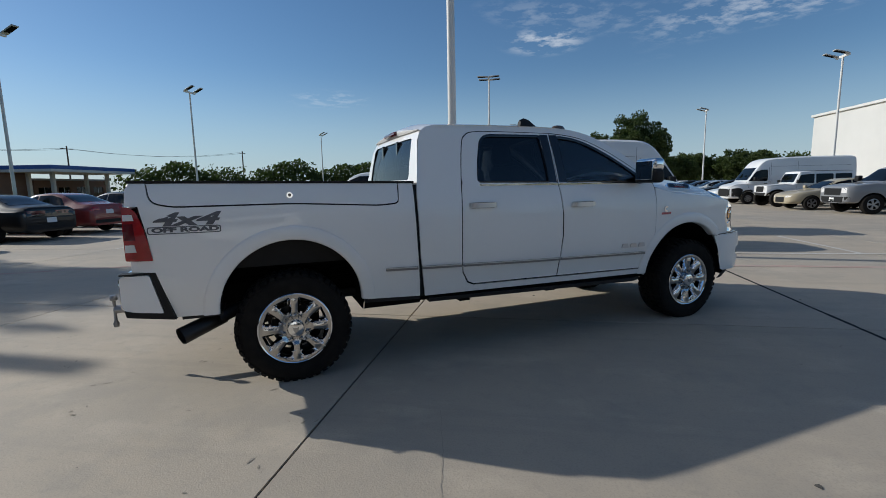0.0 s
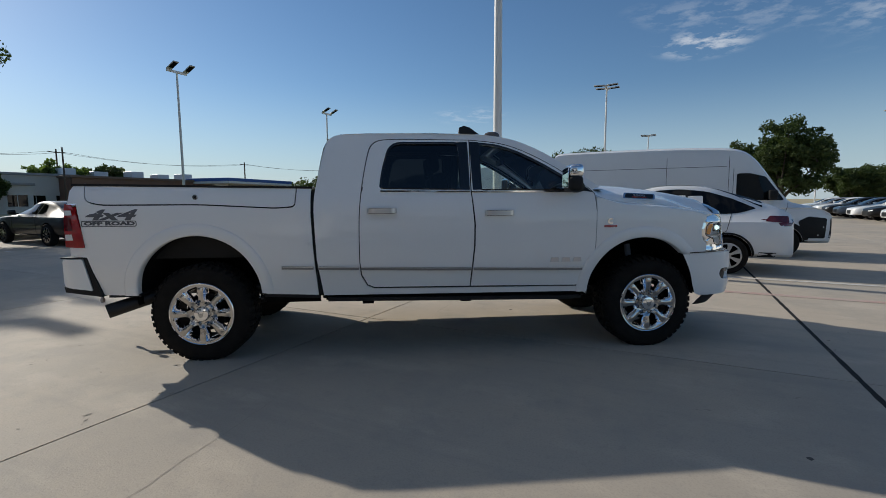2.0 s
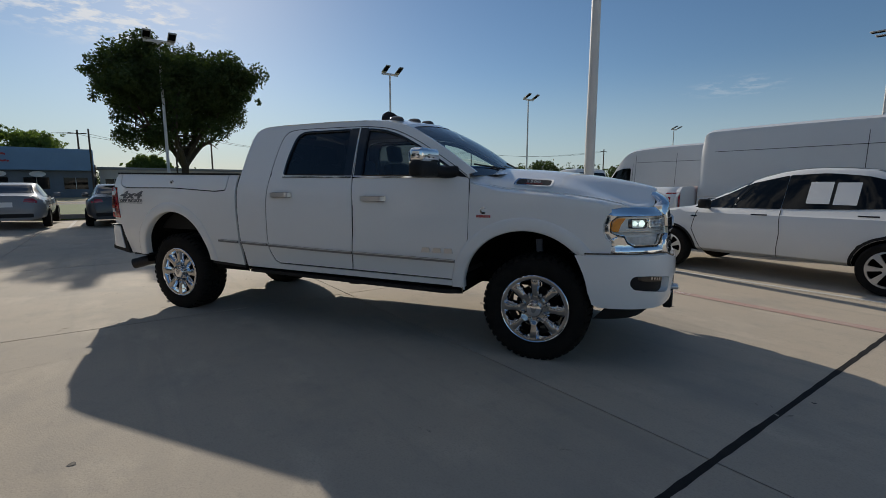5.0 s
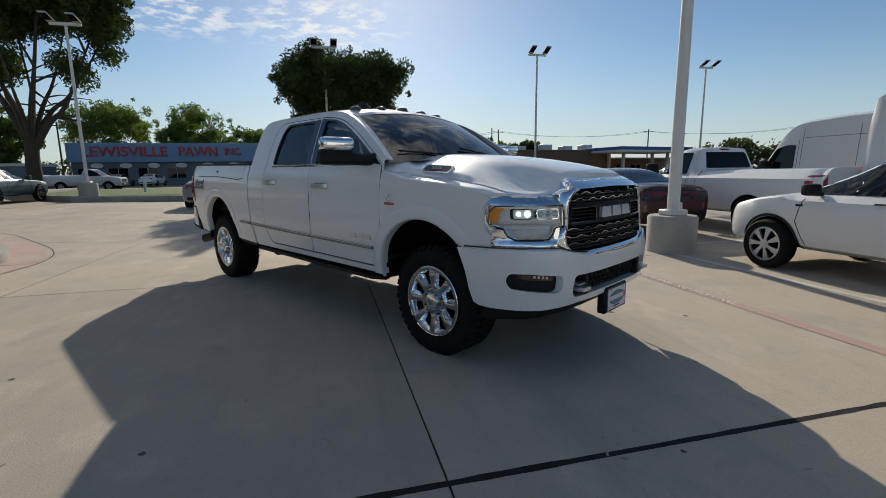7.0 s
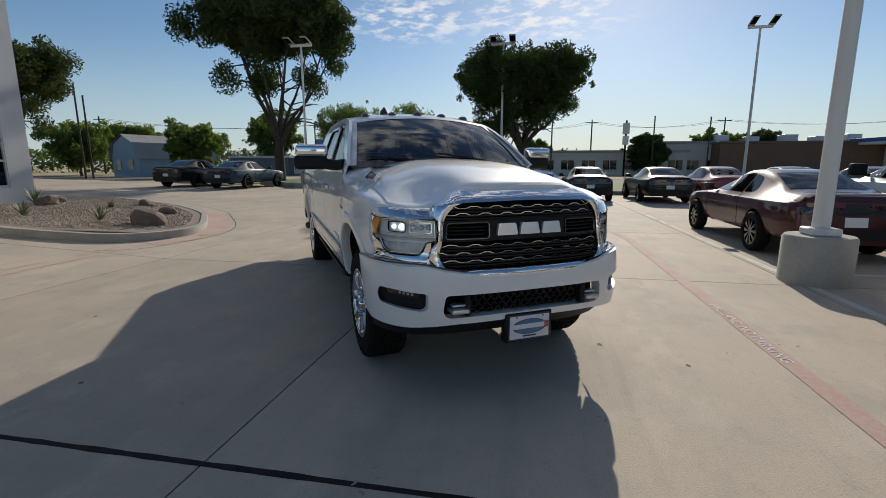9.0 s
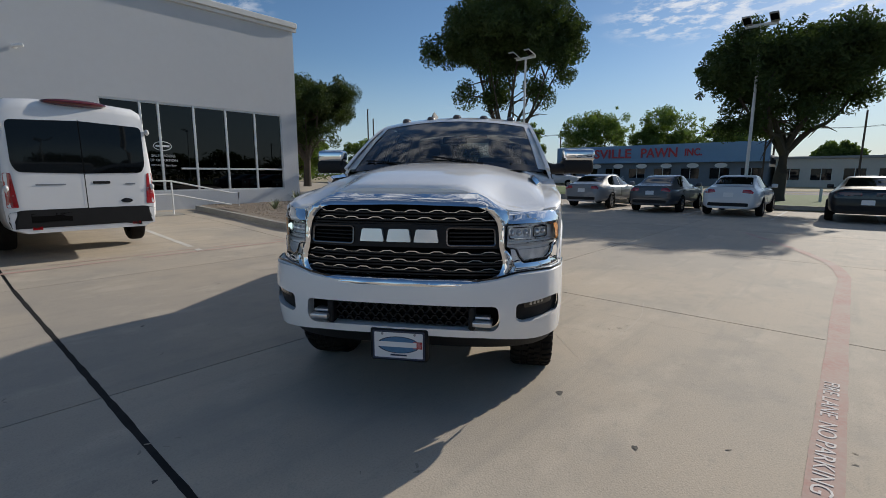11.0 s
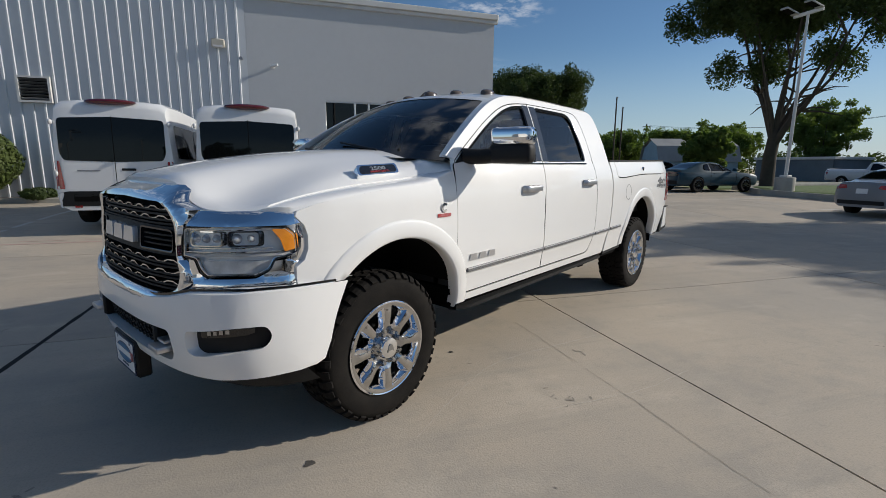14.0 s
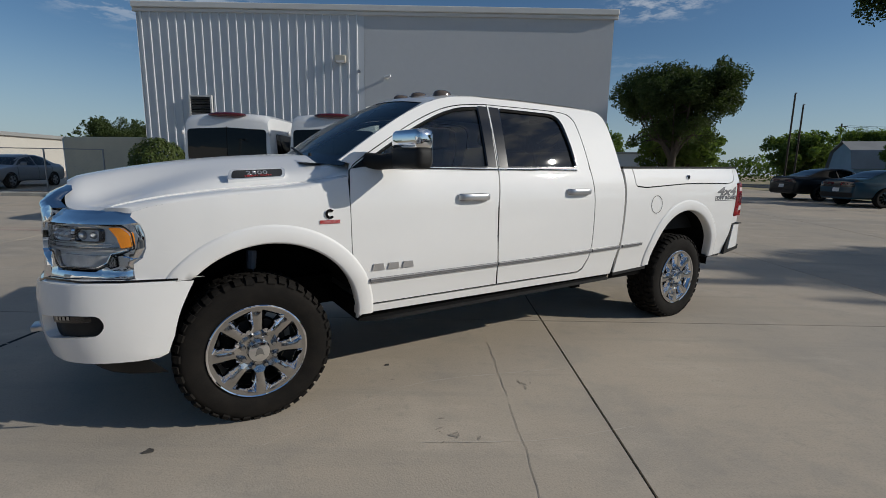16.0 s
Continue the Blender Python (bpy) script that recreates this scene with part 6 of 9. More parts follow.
    # wavy bars: two bright strands that part and meet again, on a black slat
    for row, (zc, half) in enumerate(((1.246, 0.515), (1.203, 0.55), (1.006, 0.585), (0.957, 0.60), (0.908, 0.60))):
        strands = []
        for sg in (-1, 1):
            pts = []
            for y in lin(-half, half, 150):
                ph = (y / 0.150 + 0.5 * (row % 2)) % 1.0
                gape = max(0.0, min(1.0, (0.34 - abs(ph - 0.5)) * 5))
                pts.append(fascia(-0.012)(y, zc + (0.013 * gape if sg > 0 else -0.003 - 0.002 * gape)))
            strands.append(pts)
        bm = bmesh.new()
        for pts, thick in zip(strands, (0.0022, 0.0050)):
            ribbon(bm, pts, thick, 0.010, (0, 0, 1))
        bar = P("grille_bar", bm, CHROME, grille, "wavy bright grille bar")
        for dz in (0.004, 0.021):
            bm = bmesh.new()
            ribbon(bm, [fascia(-0.030)(y, zc - dz) for y in lin(-half, half, 12)], 0.009, 0.05, (0, 0, 1))
            P("grille_slat", bm, BLACK, bar)
    # black centre band with two side vents and a plain bright name block
    bm = bmesh.new()
    band = both([(0.0, 1.178), (0.572, 1.170), (0.582, 1.10), (0.586, 1.04), (0.0, 1.042)])
    vent = rounded([(0.285, 1.058), (0.562, 1.058), (0.555, 1.155), (0.285, 1.160)], 0.02, 3)
    skin(bm, uniq(band), fascia(0.0), holes=[vent, mirror_y(vent)], step=0.1, inward=(-0.05, 0, 0))
    P("grille_band", bm, BLACK, grille)
    for sg in (-1, 1):
        for z in (1.085, 1.108, 1.13):
            bm = bmesh.new()
            ribbon(bm, [fascia(-0.02)(sg * y, z) for y in lin(0.295, 0.55, 6)], 0.008, 0.03, (0, 0, 1))
            P("vent_slat", bm, BLACK, grille)
    for vt in (vent, mirror_y(vent)):
        bm = bmesh.new()
        loop = [fascia(0.004)(y, z) for y, z in vt]
        ribbon(bm, loop + loop[:1], 0.008, 0.010, [Vector((1, 0, 0))] * (len(loop) + 1))
        P("vent_frame", bm, BLACKCHROME, grille)
    for k in range(3):
        y0 = -0.238 + k * 0.164
        bm = bmesh.new()
        skin(bm, rounded([(y0, 1.075), (y0 + 0.148, 1.075), (y0 + 0.134, 1.150), (y0 + 0.014, 1.150)], 0.008, 2), fascia(0.022), step=0.1, inward=(-0.03, 0, 0))
        P("name_block", bm, mat("satin_chrome", (0.78, 0.78, 0.78), 0.22, metal=0.6) if k == 0 else bpy.data.materials["satin_chrome"], grille, "plain bright block of the grille badge")
    for s in (-1, 1):
        def sy(pts):
            return pts if s > 0 else mirror_y(pts)
        # chrome bezel round the lamp: brow, outer edge and skirt in one
        A, X = fascia_arc, along

        def on_nose(out):
            g = nose_at(out)
            return lambda a, z: Vector((g(a, z).x, s * g(a, z).y, z))
        lamp = rounded([(A(0.618), 1.176), (X(2.645), 1.178), (X(2.608), 1.145), (X(2.598), 1.062), (X(2.640), 1.042), (X(2.69), 1.032), (X(2.71), 0.985), (X(2.76), 0.958), (A(0.72), 0.958), (A(0.697), 0.985), (A(0.676), 1.034), (A(0.618), 1.046)], 0.012, 3)
        brow = [(A(0.63), 1.246), (A(0.72), 1.244), (A(0.80), 1.246), (X(2.72), 1.245), (X(2.655), 1.236), (X(2.600), 1.192), (X(2.632), 1.184), (A(0.80), 1.182), (A(0.625), 1.182)]

        def lean(a, z):
            p = on_nose(0.008)(a, z)
            p.x -= max(0, z - 1.185) * 0.9 + max(0, 1.192 - z) * 0.5
            return p
        bm = bmesh.new()
        skin(bm, brow, lean, step=0.03, stepb=0.02, inward=(-0.05, -s * 0.01, 0))
        P("lamp_brow", bm, CHROME, T, "chrome strip over the headlamp", angle=60)
        bm = bmesh.new()
        skin(bm, [(X(2.650), 1.200), (X(2.600), 1.180), (X(2.582), 1.12), (X(2.584), 1.058), (X(2.608), 1.015), (X(2.648), 1.034), (X(2.600), 1.062), (X(2.608), 1.145), (X(2.645), 1.180)], on_nose(0.002), step=0.03, inward=(-0.05, -s * 0.015, 0))
        P("lamp_edge", bm, CHROME, T, "bright outer edge of the headlamp")
        skirt = [(X(2.610), 1.012), (X(2.645), 1.030), (X(2.695), 1.022), (X(2.717), 0.975), (X(2.765), 0.948), (A(0.72), 0.948), (A(0.69), 0.978), (A(0.670), 1.030), (A(0.645), 1.035), (A(0.655), 0.97), (A(0.675), 0.93), (A(0.66), 0.872), (X(2.66), 0.872), (X(2.632), 0.90), (X(2.628), 0.98)]
        bm = bmesh.new()
        skin(bm, skirt, lambda a, z: on_nose(0.004 + 0.014 * math.sin(max(0, min(1, (z - 0.872) / 0.08)) * 3.0))(a, z), step=0.02, inward=(-0.05, -s * 0.015, 0))
        P("lamp_skirt", bm, CHROME, T, "chrome skirt below the headlamp", angle=60)
        bm = bmesh.new()
        skin(bm, lamp, on_nose(-0.024), step=0.06)
        hl = P("headlamp", bm, REFLECTOR, T, "clear headlamp with projector and amber end")
        # black rim just inside the bezel, and a bright one within it
        for grow, w_, mt in ((0.0, 0.006, GLOSSBLACK), (0.006, 0.004, MIRRORCHROME)):
            bm = bmesh.new()
            ca, cz = sum(a for a, b in lamp) / len(lamp), sum(b for a, b in lamp) / len(lamp)
            ring3 = [on_nose(0.001)(a - math.copysign(grow, a - ca), b - math.copysign(grow, b - cz)) for a, b in lamp]
            ribbon(bm, ring3 + ring3[:1], 0.012, w_, [Vector((1, s * 0.6, 0)).normalized()] * (len(ring3) + 1))
            P("lamp_surround", bm, mt, hl)
        bm = bmesh.new()
        skin(bm, lamp, on_nose(0.004), step=0.05)
        P("lamp_lens", bm, LENS, hl, "clear lens").visible_shadow = False
        bm = bmesh.new()
        skin(bm, rounded([(X(2.706), 1.168), (X(2.640), 1.168), (X(2.612), 1.140), (X(2.608), 1.075), (X(2.655), 1.064), (X(2.672), 1.12)], 0.006, 3), on_nose(0.0055), step=0.04, inward=(-0.02, 0, 0))
        P("amber_lamp", bm, AMBER, hl, "amber side lamp")

        def sheet_of(nm, outline, out, material, holes=(), deep=0.015, lab="", parent=hl):
            bm = bmesh.new()
            skin(bm, outline, on_nose(out), holes=list(holes), step=0.04, inward=(-deep, 0, 0))
            return P(nm, bm, material, parent, lab)
        # outer projector in a dark ring, inner row of clear cells in a bright frame
        for y0, y1, ring_mat, cells in ((0.785, 0.872, BLACKCHROME, ((0.812, 0.024), (0.850, 0.018))), (0.640, 0.770, MIRRORCHROME, ((0.664, 0.020), (0.705, 0.020), (0.746, 0.020)))):
            a0, a1 = A(y0), A(y1)
            o = rounded([(a0, 1.090), (a1, 1.090), (a1, 1.160), (a0, 1.160)], 0.018, 3)
            i_ = rounded([(a0 + 0.006, 1.096), (a1 - 0.006, 1.096), (a1 - 0.006, 1.154), (a0 + 0.006, 1.154)], 0.014, 3)
            module = sheet_of("lamp_module", o, -0.010, ring_mat, [i_], 0.02)
            for yc, r in cells:
                c = on_nose(-0.022)(A(yc), 1.125)
                m = (on_nose(0.0)(A(yc), 1.125) - on_nose(-0.1)(A(yc), 1.125)).to_track_quat("Z", "Y").to_matrix().to_4x4()
                m.translation = c
                bm = bmesh.new()
                revolve(bm, [(r * 0.98, 0.0), (r * 0.9, 0.006), (r * 0.62, 0.016), (r * 0.3, 0.021), (0.0, 0.022)], 20, m)
                P("projector", bm, LIT if s < 0 and y0 > 0.7 else PROJECTOR, module, "clear projector lens")
        # fine ribs of the reflector
        for z in (1.083, 1.165):
            bm = bmesh.new()
            ribbon(bm, [on_nose(-0.018)(a, z) for a in lin(A(0.622), X(2.70), 14)], 0.004, 0.02, (0, 0, 1))
            P("reflector_rib", bm, MIRRORCHROME, hl)
        # light bar and lower lamp
        bm = bmesh.new()
        ribbon(bm, [on_nose(-0.014)(a, 1.053) for a in lin(A(0.622), X(2.625), 16)], 0.013, 0.02, (0, 0, 1))
        P("lamp_strip", bm, WHITELENS, hl, "white light bar")
        bm = bmesh.new()
        ribbon(bm, [on_nose(-0.010)(a, 1.068) for a in lin(A(0.622), X(2.625), 16)], 0.004, 0.02, (0, 0, 1))
        P("lamp_strip", bm, MIRRORCHROME, hl)
        bm = bmesh.new()
        skin(bm, rounded([(A(0.70), 1.028), (X(2.70), 1.024), (X(2.725), 0.985), (X(2.765), 0.968), (A(0.725), 0.968), (A(0.708), 0.988)], 0.01, 3), on_nose(-0.012), step=0.05, inward=(-0.02, 0, 0))
        P("lower_lamp", bm, FROSTED, hl)
    # bumper
    yb = bumper_arc
    half = [(0.0, 0.842), (yb(0.45), 0.842), (yb(0.58), 0.862), (yb(0.70), 0.892), (yb(0.90), 0.895), (BUMPER_L - 0.25, 0.892), (BUMPER_L, 0.885), (BUMPER_L - 0.015, 0.84), (BUMPER_L - 0.06, 0.72), (BUMPER_L - 0.10, 0.60), (BUMPER_L - 0.15, 0.51), (BUMPER_L - 0.20, 0.490), (yb(0.80), 0.492), (yb(0.5), 0.512), (0.0, 0.518)]
    low_open = rounded([(-yb(0.585), 0.71), (yb(0.585), 0.71), (yb(0.60), 0.60), (yb(0.57), 0.555), (yb(0.30), 0.562), (-yb(0.30), 0.562), (-yb(0.57), 0.555), (-yb(0.60), 0.60)], [0.03, 0.03, 0.03, 0.03, 0.02, 0.02, 0.03, 0.03], 3)
    fog = rounded([(yb(0.69), 0.722), (yb(0.88), 0.744), (yb(0.942), 0.742), (yb(0.950), 0.69), (yb(0.938), 0.640), (yb(0.72), 0.606), (yb(0.69), 0.625)], 0.028, 4)
    bm = bmesh.new()
    skin(bm, uniq(both(half)), bumper_at(), holes=[low_open, fog, mirror_y(fog)], step=0.05, stepb=0.04, inward=(-0.09, 0, 0))
    bump = P("front_bumper", bm, WHITE, T, "white front bumper with lower opening and fog lamps", angle=60)
    # flat top of the bumper under the grille
    bm = bmesh.new()
    tops = uniq(half)[:7]
    for sg in (-1, 1):
        g = [[bumper_at()(sg * a, b), bumper_at(-0.02)(sg * a, b + 0.012), bumper_at(-0.15)(sg * a, b + 0.012)] for a, b in tops]
        vs = [[bm.verts.new(p) for p in r] for r in g]
        for a, b in zip(vs, vs[1:]):
            for k in range(2):
                bm.faces.new((a[k], b[k], b[k + 1], a[k + 1]))
    P("bumper_top", bm, WHITE, bump)
    # black ribbon in place of the shadow line between bumper and chrome
    bm = bmesh.new()
    ribbon(bm, [bumper_at(-0.016)(a, b + 0.014) for a, b in [(-p, q) for p, q in tops[::-1]][:-1] + tops], 0.010, 0.012, (0, 0, 1))
    P("bumper_seam", bm, GLOSSBLACK, bump)
    bm = bmesh.new()
    skin(bm, [(a * 1.0, b) for a, b in low_open], bumper_at(-0.09), step=0.2)
    P("opening_backing", bm, CAVITY, bump)
    for r_, z in enumerate((0.59, 0.625, 0.66, 0.69)):
        bm = bmesh.new()
        pts = []
        for k, a in enumerate(lin(-yb(0.42), yb(0.42), 60)):
            pts.append(bumper_at(-0.06)(a, z + 0.010 * (1 if (k // 2 + r_) % 2 else -1)))
        ribbon(bm, pts, 0.008, 0.03, (0, 0, 1))
        P("mesh_bar", bm, BLACK, bump)
    for s in (-1, 1):
        bm = bmesh.new()
        c = bumper_at(-0.01)(s * yb(0.50), 0.612)
        box(bm, -0.06, 0.048, -0.056, 0.056, -0.018, 0.012, 0.007, Matrix.Translation(c), seg=2)
        box(bm, -0.06, 0.010, -0.044, 0.044, 0.020, 0.034, 0.004, Matrix.Translation(c), seg=2)
        P("tow_hook", bm, SATIN, bump, "bright steel tow hook")
        bm = bmesh.new()
        c = bumper_at(-0.05)(s * yb(0.44), 0.635)
        box(bm, -0.02, 0.045, -0.02, 0.02, -0.075, 0.07, 0.01, Matrix.Translation(c))
        P("hook_frame", bm, BLACK, bump)
        bm = bmesh.new()
        skin(bm, fog if s > 0 else mirror_y(fog), bumper_at(-0.05), step=0.1)
        P("fog_recess", bm, BLACK, bump)
        bm = bmesh.new()
        a0, a1 = yb(0.74), yb(0.90)
        o = rounded([(a0, 0.688), (a1, 0.703), (a1, 0.738), (a0, 0.722)], 0.01, 3)
        skin(bm, o if s > 0 else mirror_y(o), bumper_at(-0.03), step=0.1, inward=(-0.03, 0, 0))
        fog_lamp = P("fog_lamp", bm, GLOSSBLACK, bump, "slim dark fog lamp")
        for q in range(4):
            bm = bmesh.new()
            b0 = a0 + 0.035 + q * 0.028
            o = [(b0, 0.703 + q * 0.003), (b0 + 0.017, 0.703 + q * 0.003), (b0 + 0.017, 0.722 + q * 0.003), (b0, 0.722 + q * 0.003)]
            skin(bm, o if s > 0 else mirror_y(o), bumper_at(-0.028), step=0.1)
            P("fog_cell", bm, DARKCHROME, fog_lamp)
    bm = bmesh.new()
    grid(bm, lambda a, z: bumper_at(-0.06 - (0.5 - z) * 0.6)(a, z + 0.02), lin(-yb(0.965), yb(0.965), 24), [0.37, 0.40, 0.45, 0.49])
    P("air_dam", bm, BLACK, T, "black air dam")
    # plate with a plain dealer emblem
    bm = bmesh.new()
    box(bm, 3.02, 3.088, -0.178, 0.178, 0.350, 0.552, 0.01)
    plate = P("plate_bracket", bm, BLACK, T, "black front plate bracket")
    bm = bmesh.new()
    box(bm, 3.0885, 3.0935, -0.157, 0.157, 0.366, 0.538, 0.002)
    P("front_plate", bm, PAPER, plate, "white advertising plate")
    bm = bmesh.new()
    skin(bm, rounded([(-0.160, 0.363), (0.160, 0.363), (0.160, 0.541), (-0.160, 0.541)], 0.006, 2), lambda y, z: Vector((3.0943, y, z)), holes=[rounded([(-0.150, 0.373), (0.150, 0.373), (0.150, 0.531), (-0.150, 0.531)], 0.006, 2)], step=1, inward=(-0.004, 0, 0))
    P("plate_border", bm, mat("plate_dark", (0.015, 0.03, 0.07), 0.4), plate, "dark blue plate border")
    for out_, r_, col, nm in ((3.0945, 0.132, bpy.data.materials["plate_dark"], "plate_oval"), (3.0951, 0.122, mat("plate_blue", (0.07, 0.20, 0.36), 0.4, noise_scale=40, noise_amt=0.4), "plate_oval")):
        bm = bmesh.new()
        skin(bm, arc(0, 0.455, r_, 0, 352, 44, 0.40), lambda y, z: Vector((out_, y, z)), step=1)
        P(nm, bm, col, plate, "blue oval emblem")
    bm = bmesh.new()
    box(bm, 3.0956, 3.0968, -0.140, 0.112, 0.442, 0.474, 0.0)
    P("plate_bar", bm, PAPER, plate, "white bar across the oval")
    bm = bmesh.new()
    box(bm, 3.0956, 3.0966, 0.092, 0.146, 0.436, 0.480)
    P("plate_bar", bm, bpy.data.materials["badge_red"], plate, "red patch")
    bm = bmesh.new()
    box(bm, 3.0945, 3.0955, -0.05, 0.05, 0.386, 0.396)
    P("plate_bar", bm, bpy.data.materials["plate_dark"], plate, "small dark bar")
    for y in (-0.1, 0.1):
        bm = bmesh.new()
        cyl(bm, 0.008, 0.008, 0.003, 10, Matrix.Translation((3.093, y, 0.522)) @ pose(0, 0, 0, 0, 90, 0))
        P("plate_screw", bm, STEEL, plate)
    # --- bed, tail and underside ---
    bm = bmesh.new()
    box(bm, -3.04, -1.07, -0.80, 0.80, 0.90, 0.94)
    for y in (-0.80, 0.78):
        box(bm, -3.04, -1.07, y, y + 0.02, 0.94, 1.50)
    box(bm, -1.10, -1.07, -0.9, 0.9, 0.60, 1.50)
    P("bed_floor", bm, BLACK)
    bm = bmesh.new()
    box(bm, -3.085, -3.03, -0.80, 0.80, 0.96, 1.545, 0.015)
    tg = P("tailgate", bm, WHITE)
    bm = bmesh.new()
    box(bm, -3.16, -2.98, -0.95, 0.95, 0.67, 0.925, 0.03)
    P("rear_bumper", bm, CHROME, T, "chrome rear bumper")
    bm = bmesh.new()
    tube(bm, [(-3.1, 0, 0.50), (-3.44, 0, 0.50)], 0.035, 8)
    revolve(bm, [(0.012, 0), (0.012, 0.04), (0.028, 0.05), (0.03, 0.07), (0.02, 0.09), (0, 0.095)], 14, Matrix.Translation((-3.44, 0, 0.535)))
    revolve(bm, [(0.02, -0.16), (0.024, -0.13), (0.012, -0.1), (0.012, 0)], 12, Matrix.Translation((-3.44, 0, 0.51)))
    P("tow_ball", bm, STEEL, T, "steel tow ball hitch")
    bm = bmesh.new()
    tube(bm, [(-1.4, -0.55, 0.58), (-2.3, -0.62, 0.60), (-2.5, -0.75, 0.56), (-2.80, -0.93, 0.47)], [0.045, 0.045, 0.05, 0.052], 14, caps=False)
    tube(bm, [(-2.55, -0.78, 0.545), (-2.82, -0.945, 0.465)], [0.058, 0.062], 16, caps=False)
    P("exhaust_pipe", bm, mat("dark_exhaust", (0.03, 0.028, 0.027), 0.45, metal=0.6), T, "dark exhaust tailpipe")
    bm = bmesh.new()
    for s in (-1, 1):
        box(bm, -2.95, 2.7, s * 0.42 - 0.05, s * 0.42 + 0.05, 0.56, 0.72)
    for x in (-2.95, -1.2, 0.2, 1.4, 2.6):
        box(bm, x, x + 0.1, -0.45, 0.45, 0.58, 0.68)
    # unseen dark floor box under the cab, added to block light
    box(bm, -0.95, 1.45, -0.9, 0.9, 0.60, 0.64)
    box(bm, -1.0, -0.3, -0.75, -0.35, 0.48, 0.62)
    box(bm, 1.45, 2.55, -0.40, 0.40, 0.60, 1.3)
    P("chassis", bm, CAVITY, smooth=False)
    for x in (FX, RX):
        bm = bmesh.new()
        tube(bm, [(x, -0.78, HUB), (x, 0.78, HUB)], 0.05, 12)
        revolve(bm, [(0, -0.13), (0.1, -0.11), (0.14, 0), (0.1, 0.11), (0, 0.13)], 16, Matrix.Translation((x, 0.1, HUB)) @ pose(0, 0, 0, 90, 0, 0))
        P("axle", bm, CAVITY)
    shock = mat("shock_paint", (0.16, 0.20, 0.28), 0.5)
    for s in (-1, 1):
        bm = bmesh.new()
        tube(bm, [(2.05, s * 0.62, 0.45), (2.0, s * 0.58, 0.95)], 0.03, 8)
        P("shock_absorber", bm, shock, T)
    # --- cabin ---
    bm = bmesh.new()
    box(bm, 1.15, 1.58, -0.80, 0.80, 1.18, 1.50, 0.06, seg=2)
    box(bm, 1.0, 1.2, -0.18, 0.18, 0.7, 1.35, 0.04)
    P("dashboard", bm, SEAT, T, "dark dashboard")
    bm = bmesh.new()
    prof = [(0.175 + 0.016 * math.cos(radians(q * 60)), 0.016 * math.sin(radians(q * 60))) for q in range(6)]
    wm = Matrix.Translation((1.02, 0.40, 1.36)) @ Matrix.Rotation(radians(-62), 4, "Y")
    revolve(bm, prof, 28, wm, close=True)
    box(bm, -0.17, 0.17, -0.03, 0.03, -0.015, 0.015, m=wm)
    box(bm, -0.02, 0.02, -0.17, 0.0, -0.015, 0.015, m=wm)
    P("steering_wheel", bm, SEAT, T)
    for x, y, w in ((0.45, 0.42, 0.26), (0.45, -0.42, 0.26), (-0.5, 0.42, 0.34), (-0.5, -0.42, 0.34)):
        bm = bmesh.new()
        box(bm, x - 0.25, x + 0.28, y - w, y + w, 0.95, 1.10, 0.05, seg=2)
        box(bm, -0.07, 0.07, y - w, y + w, 0.0, 0.62, 0.05, pose(x - 0.24, 0, 1.06, 0, -14, 0), seg=2)
        box(bm, -0.05, 0.05, y - 0.13, y + 0.13, 0.0, 0.20, 0.04, pose(x - 0.40, 0, 1.68, 0, -10, 0), seg=2)
        P("seat", bm, SEAT, T, "dark leather seat")
    bm = bmesh.new()
    box(bm, -0.95, 1.45, -0.92, 0.92, 0.66, 0.70)
    P("cabin_floor", bm, SEAT, T)
    bm = bmesh.new()
    grid(bm, lambda x, t: roof(x, t * 0.95) - Vector((0, 0, 0.03)), lin(-0.8, 0.7, 8), lin(-1, 1, 9))
    P("headlining", bm, LINING, T)
    bm = bmesh.new()
    box(bm, 0.78, 0.82, -0.13, 0.13, 1.78, 1.85, 0.015)
    P("inner_mirror", bm, BLACK, T)
    for y in (-0.78, 0.78):
        bm = bmesh.new()
        box(bm, -0.95, 1.45, y - 0.02, y + 0.02, 0.66, 1.46)
        P("door_lining", bm, SEAT, T)
    return T


TRUCK = pickup()


# ---- other vehicles on the lot ----
from mathutils.bvhtree import BVHTree

WHEELS = {}


